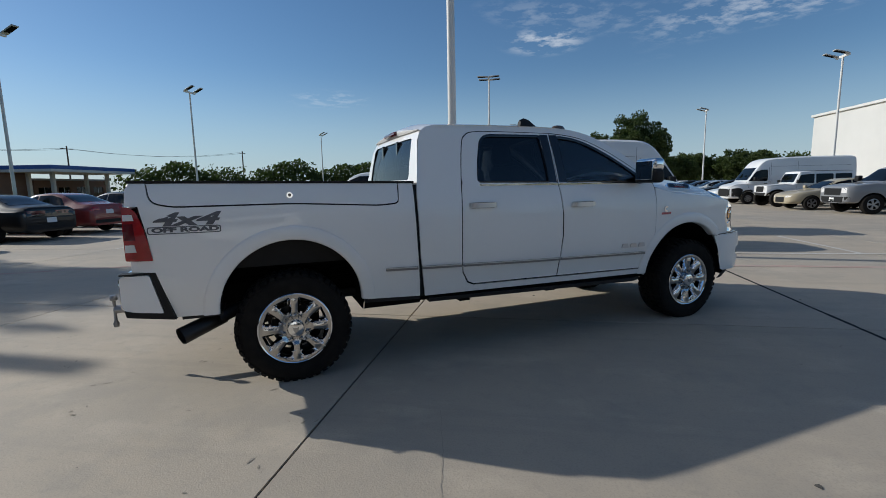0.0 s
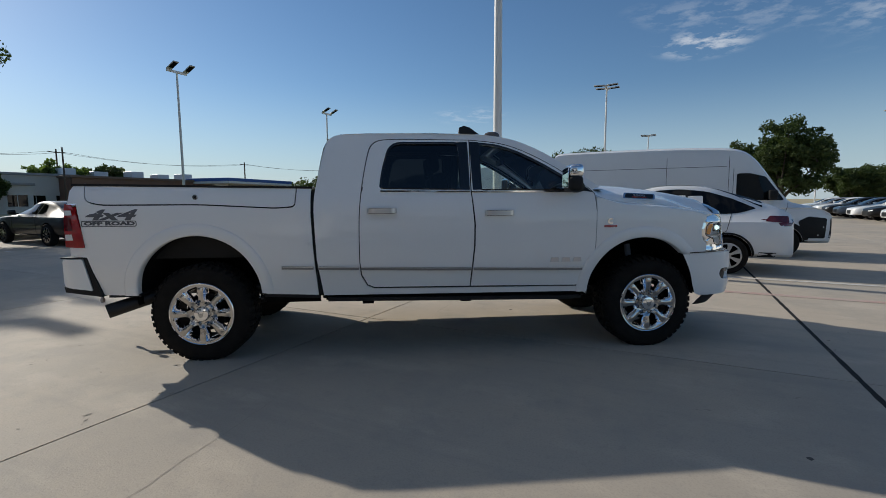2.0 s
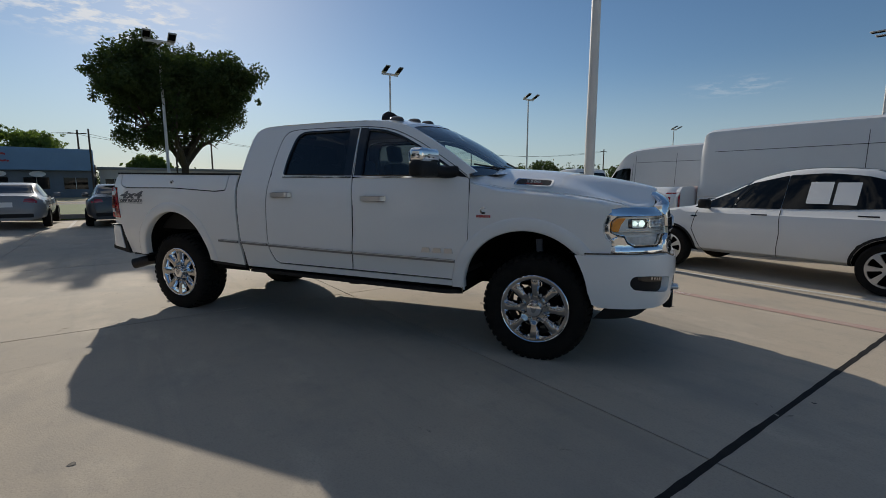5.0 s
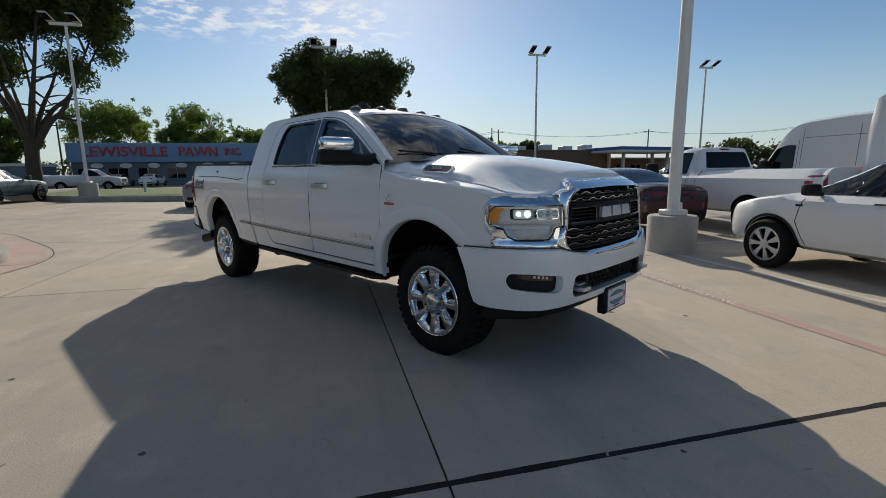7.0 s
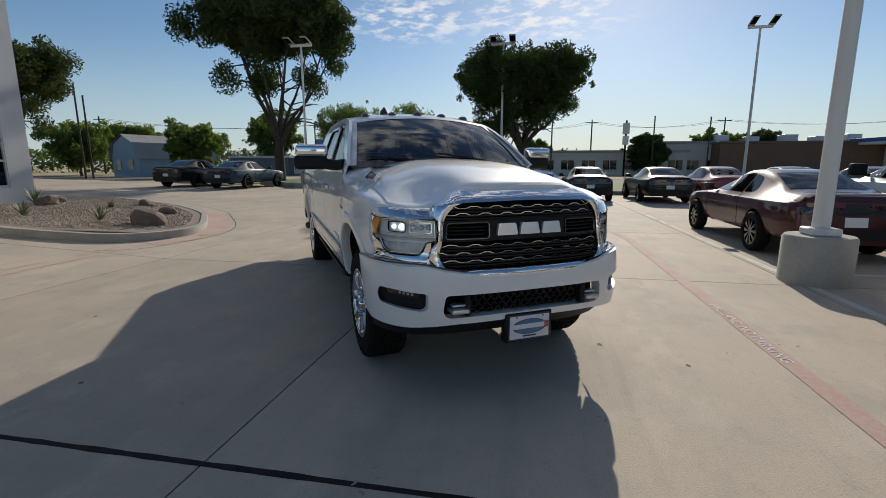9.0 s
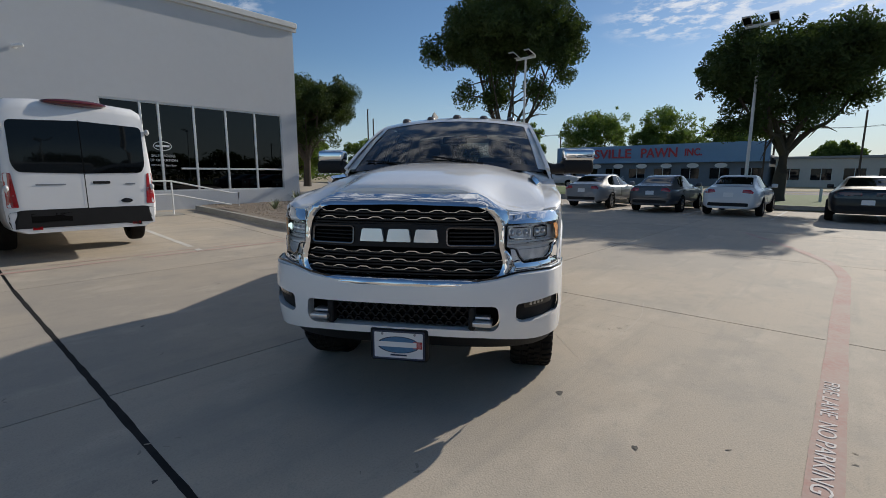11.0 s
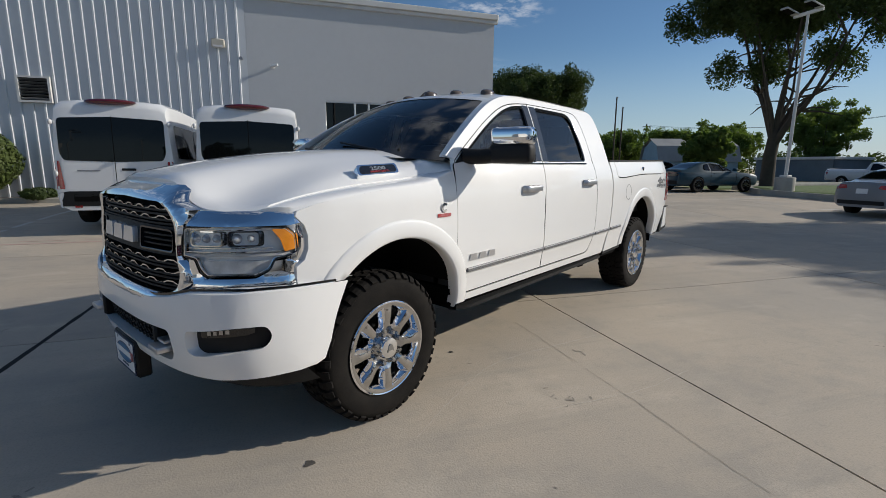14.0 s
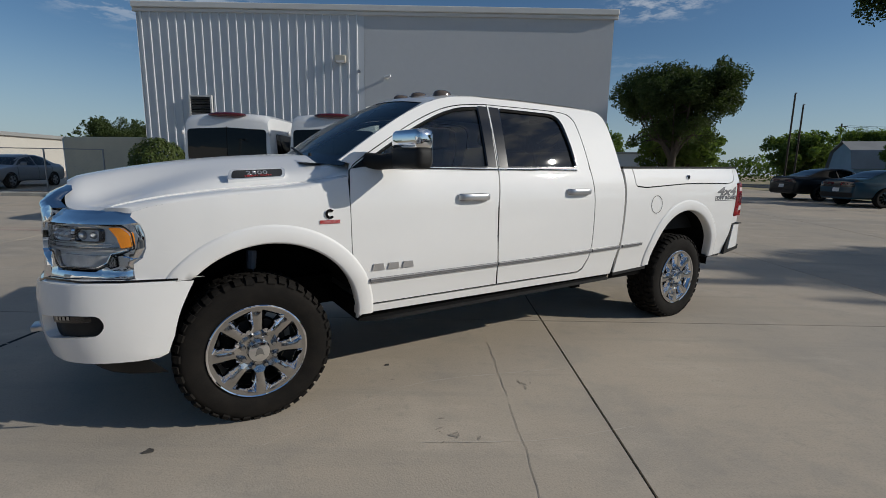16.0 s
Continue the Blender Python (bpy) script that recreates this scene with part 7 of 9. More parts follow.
def wheel_set(style, r, rim_r):
    """Meshes of one wheel: tyre, rim and dark disc behind it; shared by all wheels of the kind. Its face looks to +z."""
    key = (style, r, rim_r)
    if key in WHEELS:
        return WHEELS[key]
    spokes, rimmat, gap = {"five": (5, STEEL, 20), "ev": (7, None, 15), "black": (10, GLOSSBLACK, 10), "plain": (8, STEEL, 9), "seven": (7, CHROME, 15)}[style]
    if rimmat is None:
        rimmat = bpy.data.materials.get("ev_rim") or mat("ev_rim", (0.55, 0.56, 0.57), 0.3, metal=0.8)
    w = 0.11
    bm = bmesh.new()
    revolve(bm, [(rim_r - 0.01, -w + 0.01), (rim_r + 0.02, -w), (r - 0.03, -w), (r - 0.008, -w + 0.02), (r, -w * 0.5), (r, w * 0.5), (r - 0.008, w - 0.02), (r - 0.03, w), (rim_r + 0.02, w), (rim_r - 0.01, w - 0.01)], 40, close=True)
    bmesh.ops.recalc_face_normals(bm, faces=bm.faces)
    ty = bpy.data.meshes.new("tyre")
    bm.to_mesh(ty); bm.free()
    ty.materials.append(RUBBER); smooth_mesh(ty)
    bm = bmesh.new()
    holes = []
    for k in range(spokes):
        a0 = 360 / spokes * (k + 0.5)
        pts = [(r_ * math.cos(radians(a0 + d)), r_ * math.sin(radians(a0 + d))) for r_, d in ((0.26 * rim_r, -gap * 0.75), (0.86 * rim_r, -gap), (0.86 * rim_r, 0), (0.86 * rim_r, gap), (0.26 * rim_r, gap * 0.75))]
        holes.append(rounded(pts, 0.015, 2))
    skin(bm, [(rim_r * math.cos(radians(i * 9)), rim_r * math.sin(radians(i * 9))) for i in range(40)], lambda a, b: Vector((a, b, 0.09 + 0.012 * math.sin(math.hypot(a, b) / rim_r * 3))), holes=holes, step=0.06, inward=(0, 0, -0.03))
    bmesh.ops.recalc_face_normals(bm, faces=bm.faces)
    ri = bpy.data.meshes.new("rim")
    bm.to_mesh(ri); bm.free()
    ri.materials.append(rimmat); smooth_mesh(ri, 30)
    bm = bmesh.new()
    revolve(bm, [(rim_r * 0.99, 0.08), (rim_r * 0.92, 0.0), (0.0, 0.0)], 28)
    bmesh.ops.recalc_face_normals(bm, faces=bm.faces)
    di = bpy.data.meshes.new("wheel_back")
    bm.to_mesh(di); bm.free()
    di.materials.append(CAVITY); smooth_mesh(di)
    WHEELS[key] = (ty, ri, di)
    return WHEELS[key]


class Shell:
    """A vehicle body lofted along x (front towards +x, origin on the ground under the middle of the wheelbase)."""

    def __init__(self, top, belt, plan, roof_w, bottom, tuck=0.93, smooth=True, edge=0.05):
        self.top = curve(top, 5) if smooth else top
        self.top = sorted(self.top)
        self.belt, self.plan, self.roof_w, self.bottom, self.tuck, self.edge = belt, sorted(curve(sorted(plan), 4)), roof_w, bottom, tuck, edge

    def section(self, x):
        w, t = interp(x, self.plan), interp(x, self.top)
        b = min(interp(x, self.belt), t - 0.02)
        zb = interp(x, self.bottom)
        b = max(b, zb + 0.2)
        t = max(t, b + 0.02)
        h = t - b
        k = max(0.0, min(1.0, (h - 0.06) / 0.30))
        k = k * k * (3 - 2 * k)
        e = (0.84 * w) * (1 - k) + self.roof_w * w * k
        return w, t, b, zb, h, e

    def ring(self, x):
        w, t, b, zb, h, e = self.section(x)
        zm = zb + (b - zb) * 0.5
        d = min(self.edge, h * 0.6)
        half = [(0.0, zb), (0.82 * w, zb), (0.94 * w, zb + 0.06), (0.985 * w, zb + (b - zb) * 0.25), (w, zm), (0.995 * w, zb + (b - zb) * 0.78), (0.965 * w, b - 0.03), (self.tuck * w, b)]
        a0 = (self.tuck * w, b)
        zt = t - d
        for f in (0.3, 0.65, 0.9):
            half.append((a0[0] + (e - a0[0]) * f, b + (zt - b) * f))
        half += [(e - 0.015 * w, zt + d * 0.25), (e * 0.88, zt + d * 0.72), (e * 0.55, t - d * 0.06), (0.0, t)]
        return half

    def mesh(self, step=0.1):
        xs = [p[0] for p in self.top]
        x0, x1 = min(xs), max(xs)
        st = sorted(set([round(x, 3) for x in lin(x0, x1, int((x1 - x0) / step))] + [round(x0 + d, 3) for d in (0.03, 0.07)] + [round(x1 - d, 3) for d in (0.03, 0.07)]))
        bm = bmesh.new()
        rings = []
        for x in st:
            hf = self.ring(x)
            pts = hf + [(-y, z) for y, z in hf[-2:0:-1]]
            rings.append([bm.verts.new((x, y, z)) for y, z in pts])
        n = len(rings[0])
        for a, b in zip(rings, rings[1:]):
            for k in range(n):
                bm.faces.new((a[k], a[(k + 1) % n], b[(k + 1) % n], b[k]))
        bm.faces.new(rings[0]); bm.faces.new(rings[-1][::-1])
        bmesh.ops.recalc_face_normals(bm, faces=bm.faces)
        return bm


AXES = {"left": (Vector((0, -1, 0)), lambda a, b: Vector((a, 6, b))), "right": (Vector((0, 1, 0)), lambda a, b: Vector((a, -6, b))), "front": (Vector((-1, 0, 0)), lambda a, b: Vector((8, a, b))), "rear": (Vector((1, 0, 0)), lambda a, b: Vector((-8, a, b))), "top": (Vector((0, 0, -1)), lambda a, b: Vector((a, b, 8)))}


def vehicle(name, label, category, m, spec, paint, group="", wheel="five", extras=()):
    T = thing(name, label, category, group, m)
    sh = Shell(spec["top"], spec["belt"], spec["plan"], spec["roof_w"], spec["bottom"], spec.get("tuck", 0.93), edge=spec.get("edge", 0.05))
    bm = sh.mesh(spec.get("step", 0.1))
    fx, rx = spec["axles"]
    r, rim = spec["wheel"]
    tools = []
    for x in (fx, rx):
        for s in (-1, 1):
            c = bmesh.new()
            cyl(c, r + spec.get("arch", 0.055), r + spec.get("arch", 0.055), 0.8, 40, Matrix.Translation((x, s * (spec["track"] - 0.2), r * 0.97)) @ pose(0, 0, 0, -90 * s, 0, 0))
            tools.append(c)
    bm = cut(bm, tools)
    tree = BVHTree.FromBMesh(bm)
    body = part("body", bm, [paint, CAVITY], T, angle=32)
    # the inside of the wheel wells is dark
    for p in body.data.polygons:
        c = p.center
        for x in (fx, rx):
            if math.hypot(c.x - x, c.z - r * 0.97) < r + spec.get("arch", 0.055) + 0.004 and abs(c.y) < sh.section(x)[0] + 0.01 and c.z < r * 2.3 and abs(math.hypot(c.x - x, c.z - r * 0.97) - (r + spec.get("arch", 0.055))) < 0.03 or (math.hypot(c.x - x, c.z - r * 0.97) < r and abs(c.y) < spec["track"] - 0.15):
                p.material_index = 1
    wm = wheel_set(wheel, r, rim)
    for x in (fx, rx):
        for s in (-1, 1):
            holder = new("wheel", wm[0])
            holder.parent = T
            holder.matrix_basis = Matrix.Translation((x, s * (spec["track"] - 0.02), r)) @ pose(0, 0, 0, -90 * s, 0, 0)
            for nm, me in (("rim", wm[1]), ("wheel_back", wm[2])):
                o = new(nm, me)
                o.parent = holder

    def lay(nm, side, outline, material, out=0.006, holes=(), step=0.12, host=body, lab="", inward=0.0):
        d, org = AXES[side]

        def fn(a, b):
            hit = tree.ray_cast(org(a, b), d)
            if hit[0] is None:
                near = tree.find_nearest(org(a, b) + d * 6)
                return near[0] - d * out
            return hit[0] - d * out
        b = bmesh.new()
        skin(b, outline, fn, holes, step, inward=d * inward if inward else None)
        return part(nm, b, material, host, lab, angle=50)
    sides = ("left", "right")
    for sd in sides:
        for k, w in enumerate(spec["windows"]):
            lay("side_window", sd, w, spec.get("glass", GLASS_CAR), lab="tinted side window")
        for ln in spec.get("lines", ()):
            d, org = AXES[sd]
            b = bmesh.new()
            pts = []
            dense_ln = [ln[0]]
            for (a0, c0), (a1, c1) in zip(ln, ln[1:]):
                for q in range(1, 11):
                    dense_ln.append((a0 + (a1 - a0) * q / 10, c0 + (c1 - c0) * q / 10))
            for a, c in dense_ln:
                hit = tree.ray_cast(org(a, c), d)
                if hit[0] is not None:
                    pts.append(hit[0] - d * 0.001)
            if len(pts) > 1:
                ribbon(b, pts, 0.009, 0.006, [Vector((1, 0, 0.3)) if abs(ln[0][0] - ln[-1][0]) < abs(ln[0][1] - ln[-1][1]) else Vector((0, 0, 1))] * len(pts))
                part("panel_gap", b, CAVITY, body)
        for a, c in spec.get("handles", ()):
            d, org = AXES[sd]
            hit = tree.ray_cast(org(a, c), d)
            b = bmesh.new()
            box(b, a - 0.09, a + 0.09, -0.02, 0.02, c - 0.018, c + 0.018, 0.012)
            bmesh.ops.translate(b, vec=(0, hit[0].y, 0), verts=b.verts[:])
            part("door_handle", b, spec.get("handle_mat", paint), body)
        if "mirror" in spec:
            x, z = spec["mirror"]
            s = 1 if sd == "left" else -1
            w = interp(x, sh.plan) * sh.tuck
            b = bmesh.new()
            k = spec.get("mirror_size", 1.0)
            box(b, x - 0.07 * k, x + 0.07 * k, min(s * (w + 0.03), s * (w + 0.03 + 0.2 * k)), max(s * (w + 0.03), s * (w + 0.03 + 0.2 * k)), z - 0.02, z + 0.13 * k * k, 0.035, seg=2)
            box(b, x - 0.03, x + 0.03, min(s * (w - 0.06), s * (w + 0.06)), max(s * (w - 0.06), s * (w + 0.06)), z - 0.03, z + 0.02, 0.01)
            part("door_mirror", b, spec.get("mirror_mat", paint), T)
    for nm, (x, y, z), (sx, sy, sz), material in spec.get("pods", ()):
        b = bmesh.new()
        bmesh.ops.create_uvsphere(b, u_segments=20, v_segments=10, radius=1.0, matrix=Matrix.Translation((x, y, z)) @ Matrix.Diagonal((sx, sy, sz, 1)))
        part(nm, b, material, body)
    for nm, side, outline, material in spec.get("panels", ()):
        lay(nm, side, outline, material)
    for nm, side, outline, material in extras:
        lay(nm, side, outline, material, 0.012)
    return T


def car_glass_solid():
    """Dark tinted car glass: a black body under a clear gloss."""
    return mat("dark_car_glass", (0.004, 0.005, 0.0055), 0.03, coat=0.0, spec=0.3)


GLASS_CAR = car_glass_solid()


def quad(x0, x1, z0, z1, r=0.03):
    return rounded([(x0, z0), (x1, z0), (x1, z1), (x0, z1)], r, 3)


def pair(nm, side, outline, material):
    return [(nm, side, outline, material), (nm, side, mirror_y(outline), material)]


def paint_mat(name, c, rough=0.25, coat=0.8):
    return mat(name, c, max(rough, 0.45), coat=coat, spec=0.2, noise_scale=1.2, noise_amt=0.08)


PLATE_BG = PAPER


def plate_panels(side, z, w=0.155, h=0.075):
    return [("number_plate", side, quad(-w, w, z - h, z + h, 0.01), PLATE_BG)]


VANSTEEL = mat("white_hinge", (0.6, 0.6, 0.6), 0.4)

SEDAN = dict(
    top=[(2.30, 0.50), (2.28, 0.66), (2.10, 0.77), (1.60, 0.885), (1.02, 0.965), (0.62, 1.16), (0.18, 1.36), (-0.25, 1.45), (-0.8, 1.455), (-1.3, 1.36), (-1.75, 1.18), (-2.05, 1.085), (-2.42, 1.06), (-2.50, 0.98), (-2.54, 0.55)],
    belt=[(1.2, 0.93), (0.0, 0.945), (-1.9, 1.02)], plan=[(2.30, 0.55), (2.2, 0.74), (1.95, 0.86), (1.4, 0.91), (0, 0.92), (-1.6, 0.915), (-2.2, 0.86), (-2.45, 0.76), (-2.54, 0.62)],
    roof_w=0.64, bottom=[(2.3, 0.30), (1.9, 0.20), (-2.0, 0.22), (-2.54, 0.34)], axles=(1.40, -1.40), wheel=(0.325, 0.22), track=0.86,
    windows=[rounded([(0.86, 0.985), (0.20, 1.29), (-0.28, 1.375), (-0.30, 0.975)], 0.03, 3), rounded([(-0.36, 0.98), (-0.34, 1.38), (-0.85, 1.385), (-1.24, 1.285), (-1.46, 1.06), (-1.40, 1.0)], 0.03, 3)],
    panels=[("windscreen", "top", [(0.95, -0.70), (0.95, 0.70), (0.30, 0.56), (0.30, -0.56)], GLASS_CAR), ("rear_window", "top", [(-1.22, -0.52), (-1.22, 0.52), (-1.86, 0.62), (-1.86, -0.62)], GLASS_CAR)]
    + pair("tail_lamp", "rear", rounded([(0.40, 0.86), (0.72, 0.82), (0.76, 0.97), (0.44, 0.96)], 0.02, 3), REDLENS) + pair("headlamp", "front", rounded([(0.42, 0.58), (0.74, 0.62), (0.74, 0.70), (0.45, 0.66)], 0.02, 3), WHITELENS)
    + [("rear_valance", "rear", quad(-0.62, 0.62, 0.38, 0.50, 0.03), BLACK), ("front_grille", "front", quad(-0.38, 0.38, 0.36, 0.60, 0.04), BLACK)] + plate_panels("rear", 0.78),
    lines=[[(0.95, 0.92), (1.0, 0.6), (0.85, 0.3)], [(-0.33, 0.95), (-0.36, 0.6), (-0.33, 0.28)], [(-1.38, 0.96), (-1.25, 0.72), (-1.05, 0.5)]], handles=[(-0.12, 0.84), (-1.12, 0.86)], mirror=(0.72, 1.0))

COUPE = dict(
    top=[(2.42, 0.48), (2.40, 0.74), (2.25, 0.84), (1.6, 0.93), (0.95, 0.985), (0.55, 1.16), (0.12, 1.36), (-0.25, 1.435), (-0.75, 1.44), (-1.2, 1.36), (-1.65, 1.19), (-1.95, 1.10), (-2.30, 1.08), (-2.42, 1.06), (-2.52, 1.0), (-2.56, 0.6)],
    belt=[(1.2, 0.95), (0, 0.98), (-1.2, 1.03), (-2.0, 1.06)], plan=[(2.42, 0.66), (2.35, 0.84), (2.1, 0.92), (1.4, 0.955), (0.2, 0.93), (-0.6, 0.94), (-1.5, 0.975), (-2.2, 0.93), (-2.48, 0.86), (-2.56, 0.74)],
    roof_w=0.62, bottom=[(2.42, 0.30), (2.0, 0.20), (-2.0, 0.22), (-2.56, 0.36)], axles=(1.475, -1.475), wheel=(0.355, 0.262), track=0.92, edge=0.07,
    windows=[rounded([(0.80, 1.005), (0.16, 1.30), (-0.45, 1.365), (-0.62, 1.36), (-0.62, 1.01)], 0.03, 3), rounded([(-0.68, 1.02), (-0.68, 1.35), (-0.95, 1.30), (-1.10, 1.10), (-1.02, 1.03)], 0.03, 3)],
    panels=[("windscreen", "top", [(0.88, -0.70), (0.88, 0.70), (0.26, 0.55), (0.26, -0.55)], GLASS_CAR), ("rear_window", "top", [(-1.10, -0.50), (-1.10, 0.50), (-1.82, 0.60), (-1.82, -0.60)], GLASS_CAR), ("tail_panel", "rear", rounded([(-0.80, 0.76), (0.80, 0.76), (0.83, 0.985), (-0.83, 0.985)], 0.05, 4), GLOSSBLACK), ("spoiler_lip", "top", [(-2.36, -0.80), (-2.36, 0.80), (-2.50, 0.78), (-2.50, -0.78)], BLACK)]
    + pair("tail_lamp", "rear", rounded([(0.16, 0.835), (0.76, 0.835), (0.78, 0.945), (0.16, 0.945)], 0.03, 3), REDDARK) + pair("headlamp", "front", arc(0.62, 0.70, 0.08, 0, 345, 22), WHITELENS)
    + [("rear_valance", "rear", quad(-0.76, 0.76, 0.37, 0.55, 0.03), BLACK), ("front_grille", "front", quad(-0.5, 0.5, 0.62, 0.76, 0.04), BLACK)] + plate_panels("rear", 0.65),
    lines=[[(0.85, 0.95), (0.9, 0.6), (0.8, 0.3)], [(-0.66, 1.0), (-0.72, 0.6), (-0.62, 0.3)]], handles=[(-0.45, 0.90)], mirror=(0.66, 1.02))

EV = dict(
    top=[(2.34, 0.52), (2.32, 0.74), (2.15, 0.88), (1.68, 1.005), (1.18, 1.09), (0.75, 1.30), (0.30, 1.525), (-0.15, 1.655), (-0.6, 1.685), (-1.1, 1.64), (-1.6, 1.485), (-2.05, 1.33), (-2.30, 1.225), (-2.44, 1.14), (-2.49, 1.0), (-2.51, 0.55)],
    belt=[(1.3, 1.0), (0.4, 1.03), (-1.0, 1.08), (-1.9, 1.14)], plan=[(2.34, 0.55), (2.22, 0.78), (1.95, 0.90), (1.4, 0.95), (0, 0.96), (-1.4, 0.965), (-2.1, 0.92), (-2.4, 0.80), (-2.51, 0.66)],
    roof_w=0.60, bottom=[(2.34, 0.32), (1.9, 0.19), (-1.9, 0.20), (-2.51, 0.36)], axles=(1.445, -1.445), wheel=(0.345, 0.252), track=0.93, edge=0.06,
    windows=[rounded([(1.12, 1.055), (0.35, 1.45), (-0.165, 1.57), (-0.165, 1.07)], [0.02, 0.1, 0.03, 0.02], 4), rounded([(-0.170, 1.07), (-0.170, 1.57), (-0.62, 1.595), (-1.08, 1.545), (-1.50, 1.41), (-1.90, 1.22), (-1.6, 1.13), (-1.0, 1.095)], [0.02, 0.02, 0.1, 0.1, 0.1, 0.02, 0.1, 0.1], 4)],
    panels=[("windscreen", "top", [(1.10, -0.74), (1.10, 0.74), (0.36, 0.56), (0.36, -0.56)], GLASS_CAR), ("glass_roof", "top", [(0.2, -0.50), (0.2, 0.50), (-1.0, 0.50), (-1.0, -0.50)], GLASS_CAR), ("rear_window", "top", [(-1.12, -0.50), (-1.12, 0.50), (-2.0, 0.62), (-2.0, -0.62)], GLASS_CAR)]
    + pair("tail_lamp", "rear", rounded([(0.48, 0.90), (0.86, 0.90), (0.86, 1.03), (0.58, 1.02)], 0.03, 3), REDDARK) + pair("headlamp", "front", rounded([(0.5, 0.62), (0.80, 0.66), (0.80, 0.76), (0.55, 0.70)], 0.03, 3), WHITELENS)
    + [("rear_valance", "rear", quad(-0.60, 0.60, 0.42, 0.54, 0.03), BLACK)],
    lines=[[(1.02, 1.0), (1.08, 0.7), (0.92, 0.34)], [(-0.17, 1.05), (-0.2, 0.7), (-0.16, 0.3)], [(-1.5, 1.13), (-1.42, 0.8), (-1.1, 0.62), (-1.0, 0.34)]], mirror=(0.86, 1.07), mirror_mat=BLACK)

VAN = dict(
    top=[(3.02, 0.60), (3.0, 0.95), (2.85, 1.12), (2.35, 1.28), (2.10, 1.40), (1.72, 1.95), (1.38, 2.42), (1.05, 2.64), (0.5, 2.71), (-0.5, 2.75), (-2.0, 2.76), (-3.2, 2.75), (-3.45, 2.72), (-3.53, 2.61), (-3.56, 2.35), (-3.59, 0.7)],
    belt=[(2.6, 1.18), (1.0, 1.30), (-3.3, 1.30)], plan=[(3.02, 0.62), (2.95, 0.80), (2.6, 0.96), (2.0, 1.02), (0, 1.025), (-3.2, 1.02), (-3.53, 1.0), (-3.59, 0.97)],
    roof_w=0.90, bottom=[(3.0, 0.34), (2.4, 0.26), (-3.0, 0.30), (-3.59, 0.40)], axles=(2.02, -2.02), wheel=(0.345, 0.205), track=0.95, tuck=0.985, edge=0.12, arch=0.06,
    windows=[rounded([(2.02, 1.36), (1.62, 1.93), (1.30, 2.02), (1.02, 2.02), (1.02, 1.36)], 0.05, 3)],
    panels=[("windscreen", "front", [(-0.86, 1.42), (0.86, 1.42), (0.78, 2.14), (-0.78, 2.14)], GLASS_CAR)] + pair("headlamp", "front", rounded([(0.55, 0.98), (0.84, 1.0), (0.86, 1.14), (0.62, 1.08)], 0.04, 3), WHITELENS)
    + [("front_bumper", "front", rounded([(-0.80, 0.46), (0.80, 0.46), (0.80, 0.93), (-0.80, 0.93)], 0.05, 3), BLACK), ("arch_trim", "left", arc(2.02, 0.335, 0.52, 4, 120, 22) + arc(2.02, 0.335, 0.412, 120, 4, 22), BLACK), ("arch_trim", "right", arc(2.02, 0.335, 0.52, 4, 120, 22) + arc(2.02, 0.335, 0.412, 120, 4, 22), BLACK), ("bumper_side", "left", rounded([(2.44, 0.46), (2.86, 0.46), (2.88, 0.93), (2.50, 0.98), (2.30, 0.86)], 0.04, 3), BLACK), ("bumper_side", "right", rounded([(2.44, 0.46), (2.86, 0.46), (2.88, 0.93), (2.50, 0.98), (2.30, 0.86)], 0.04, 3), BLACK)] + pair("tail_lamp", "rear", quad(0.86, 0.95, 1.0, 1.55, 0.02), REDLENS) + [("rear_window", "rear", quad(-0.8, -0.06, 1.5, 2.2, 0.06), GLASS_CAR), ("rear_window", "rear", quad(0.06, 0.8, 1.5, 2.2, 0.06), GLASS_CAR)],
    lines=[[(0.95, 0.45), (0.95, 2.15)], [(2.1, 1.3), (2.0, 0.9), (1.6, 0.75)], [(-0.55, 0.5), (-0.55, 2.45)], [(0.85, 0.5), (0.85, 2.45)], [(0.8, 2.2), (-3.25, 2.2)], [(0.95, 1.12), (-3.3, 1.12)]], handles=[(1.12, 1.22)], handle_mat=BLACK, mirror=(1.75, 1.40), mirror_size=1.25, mirror_mat=BLACK)

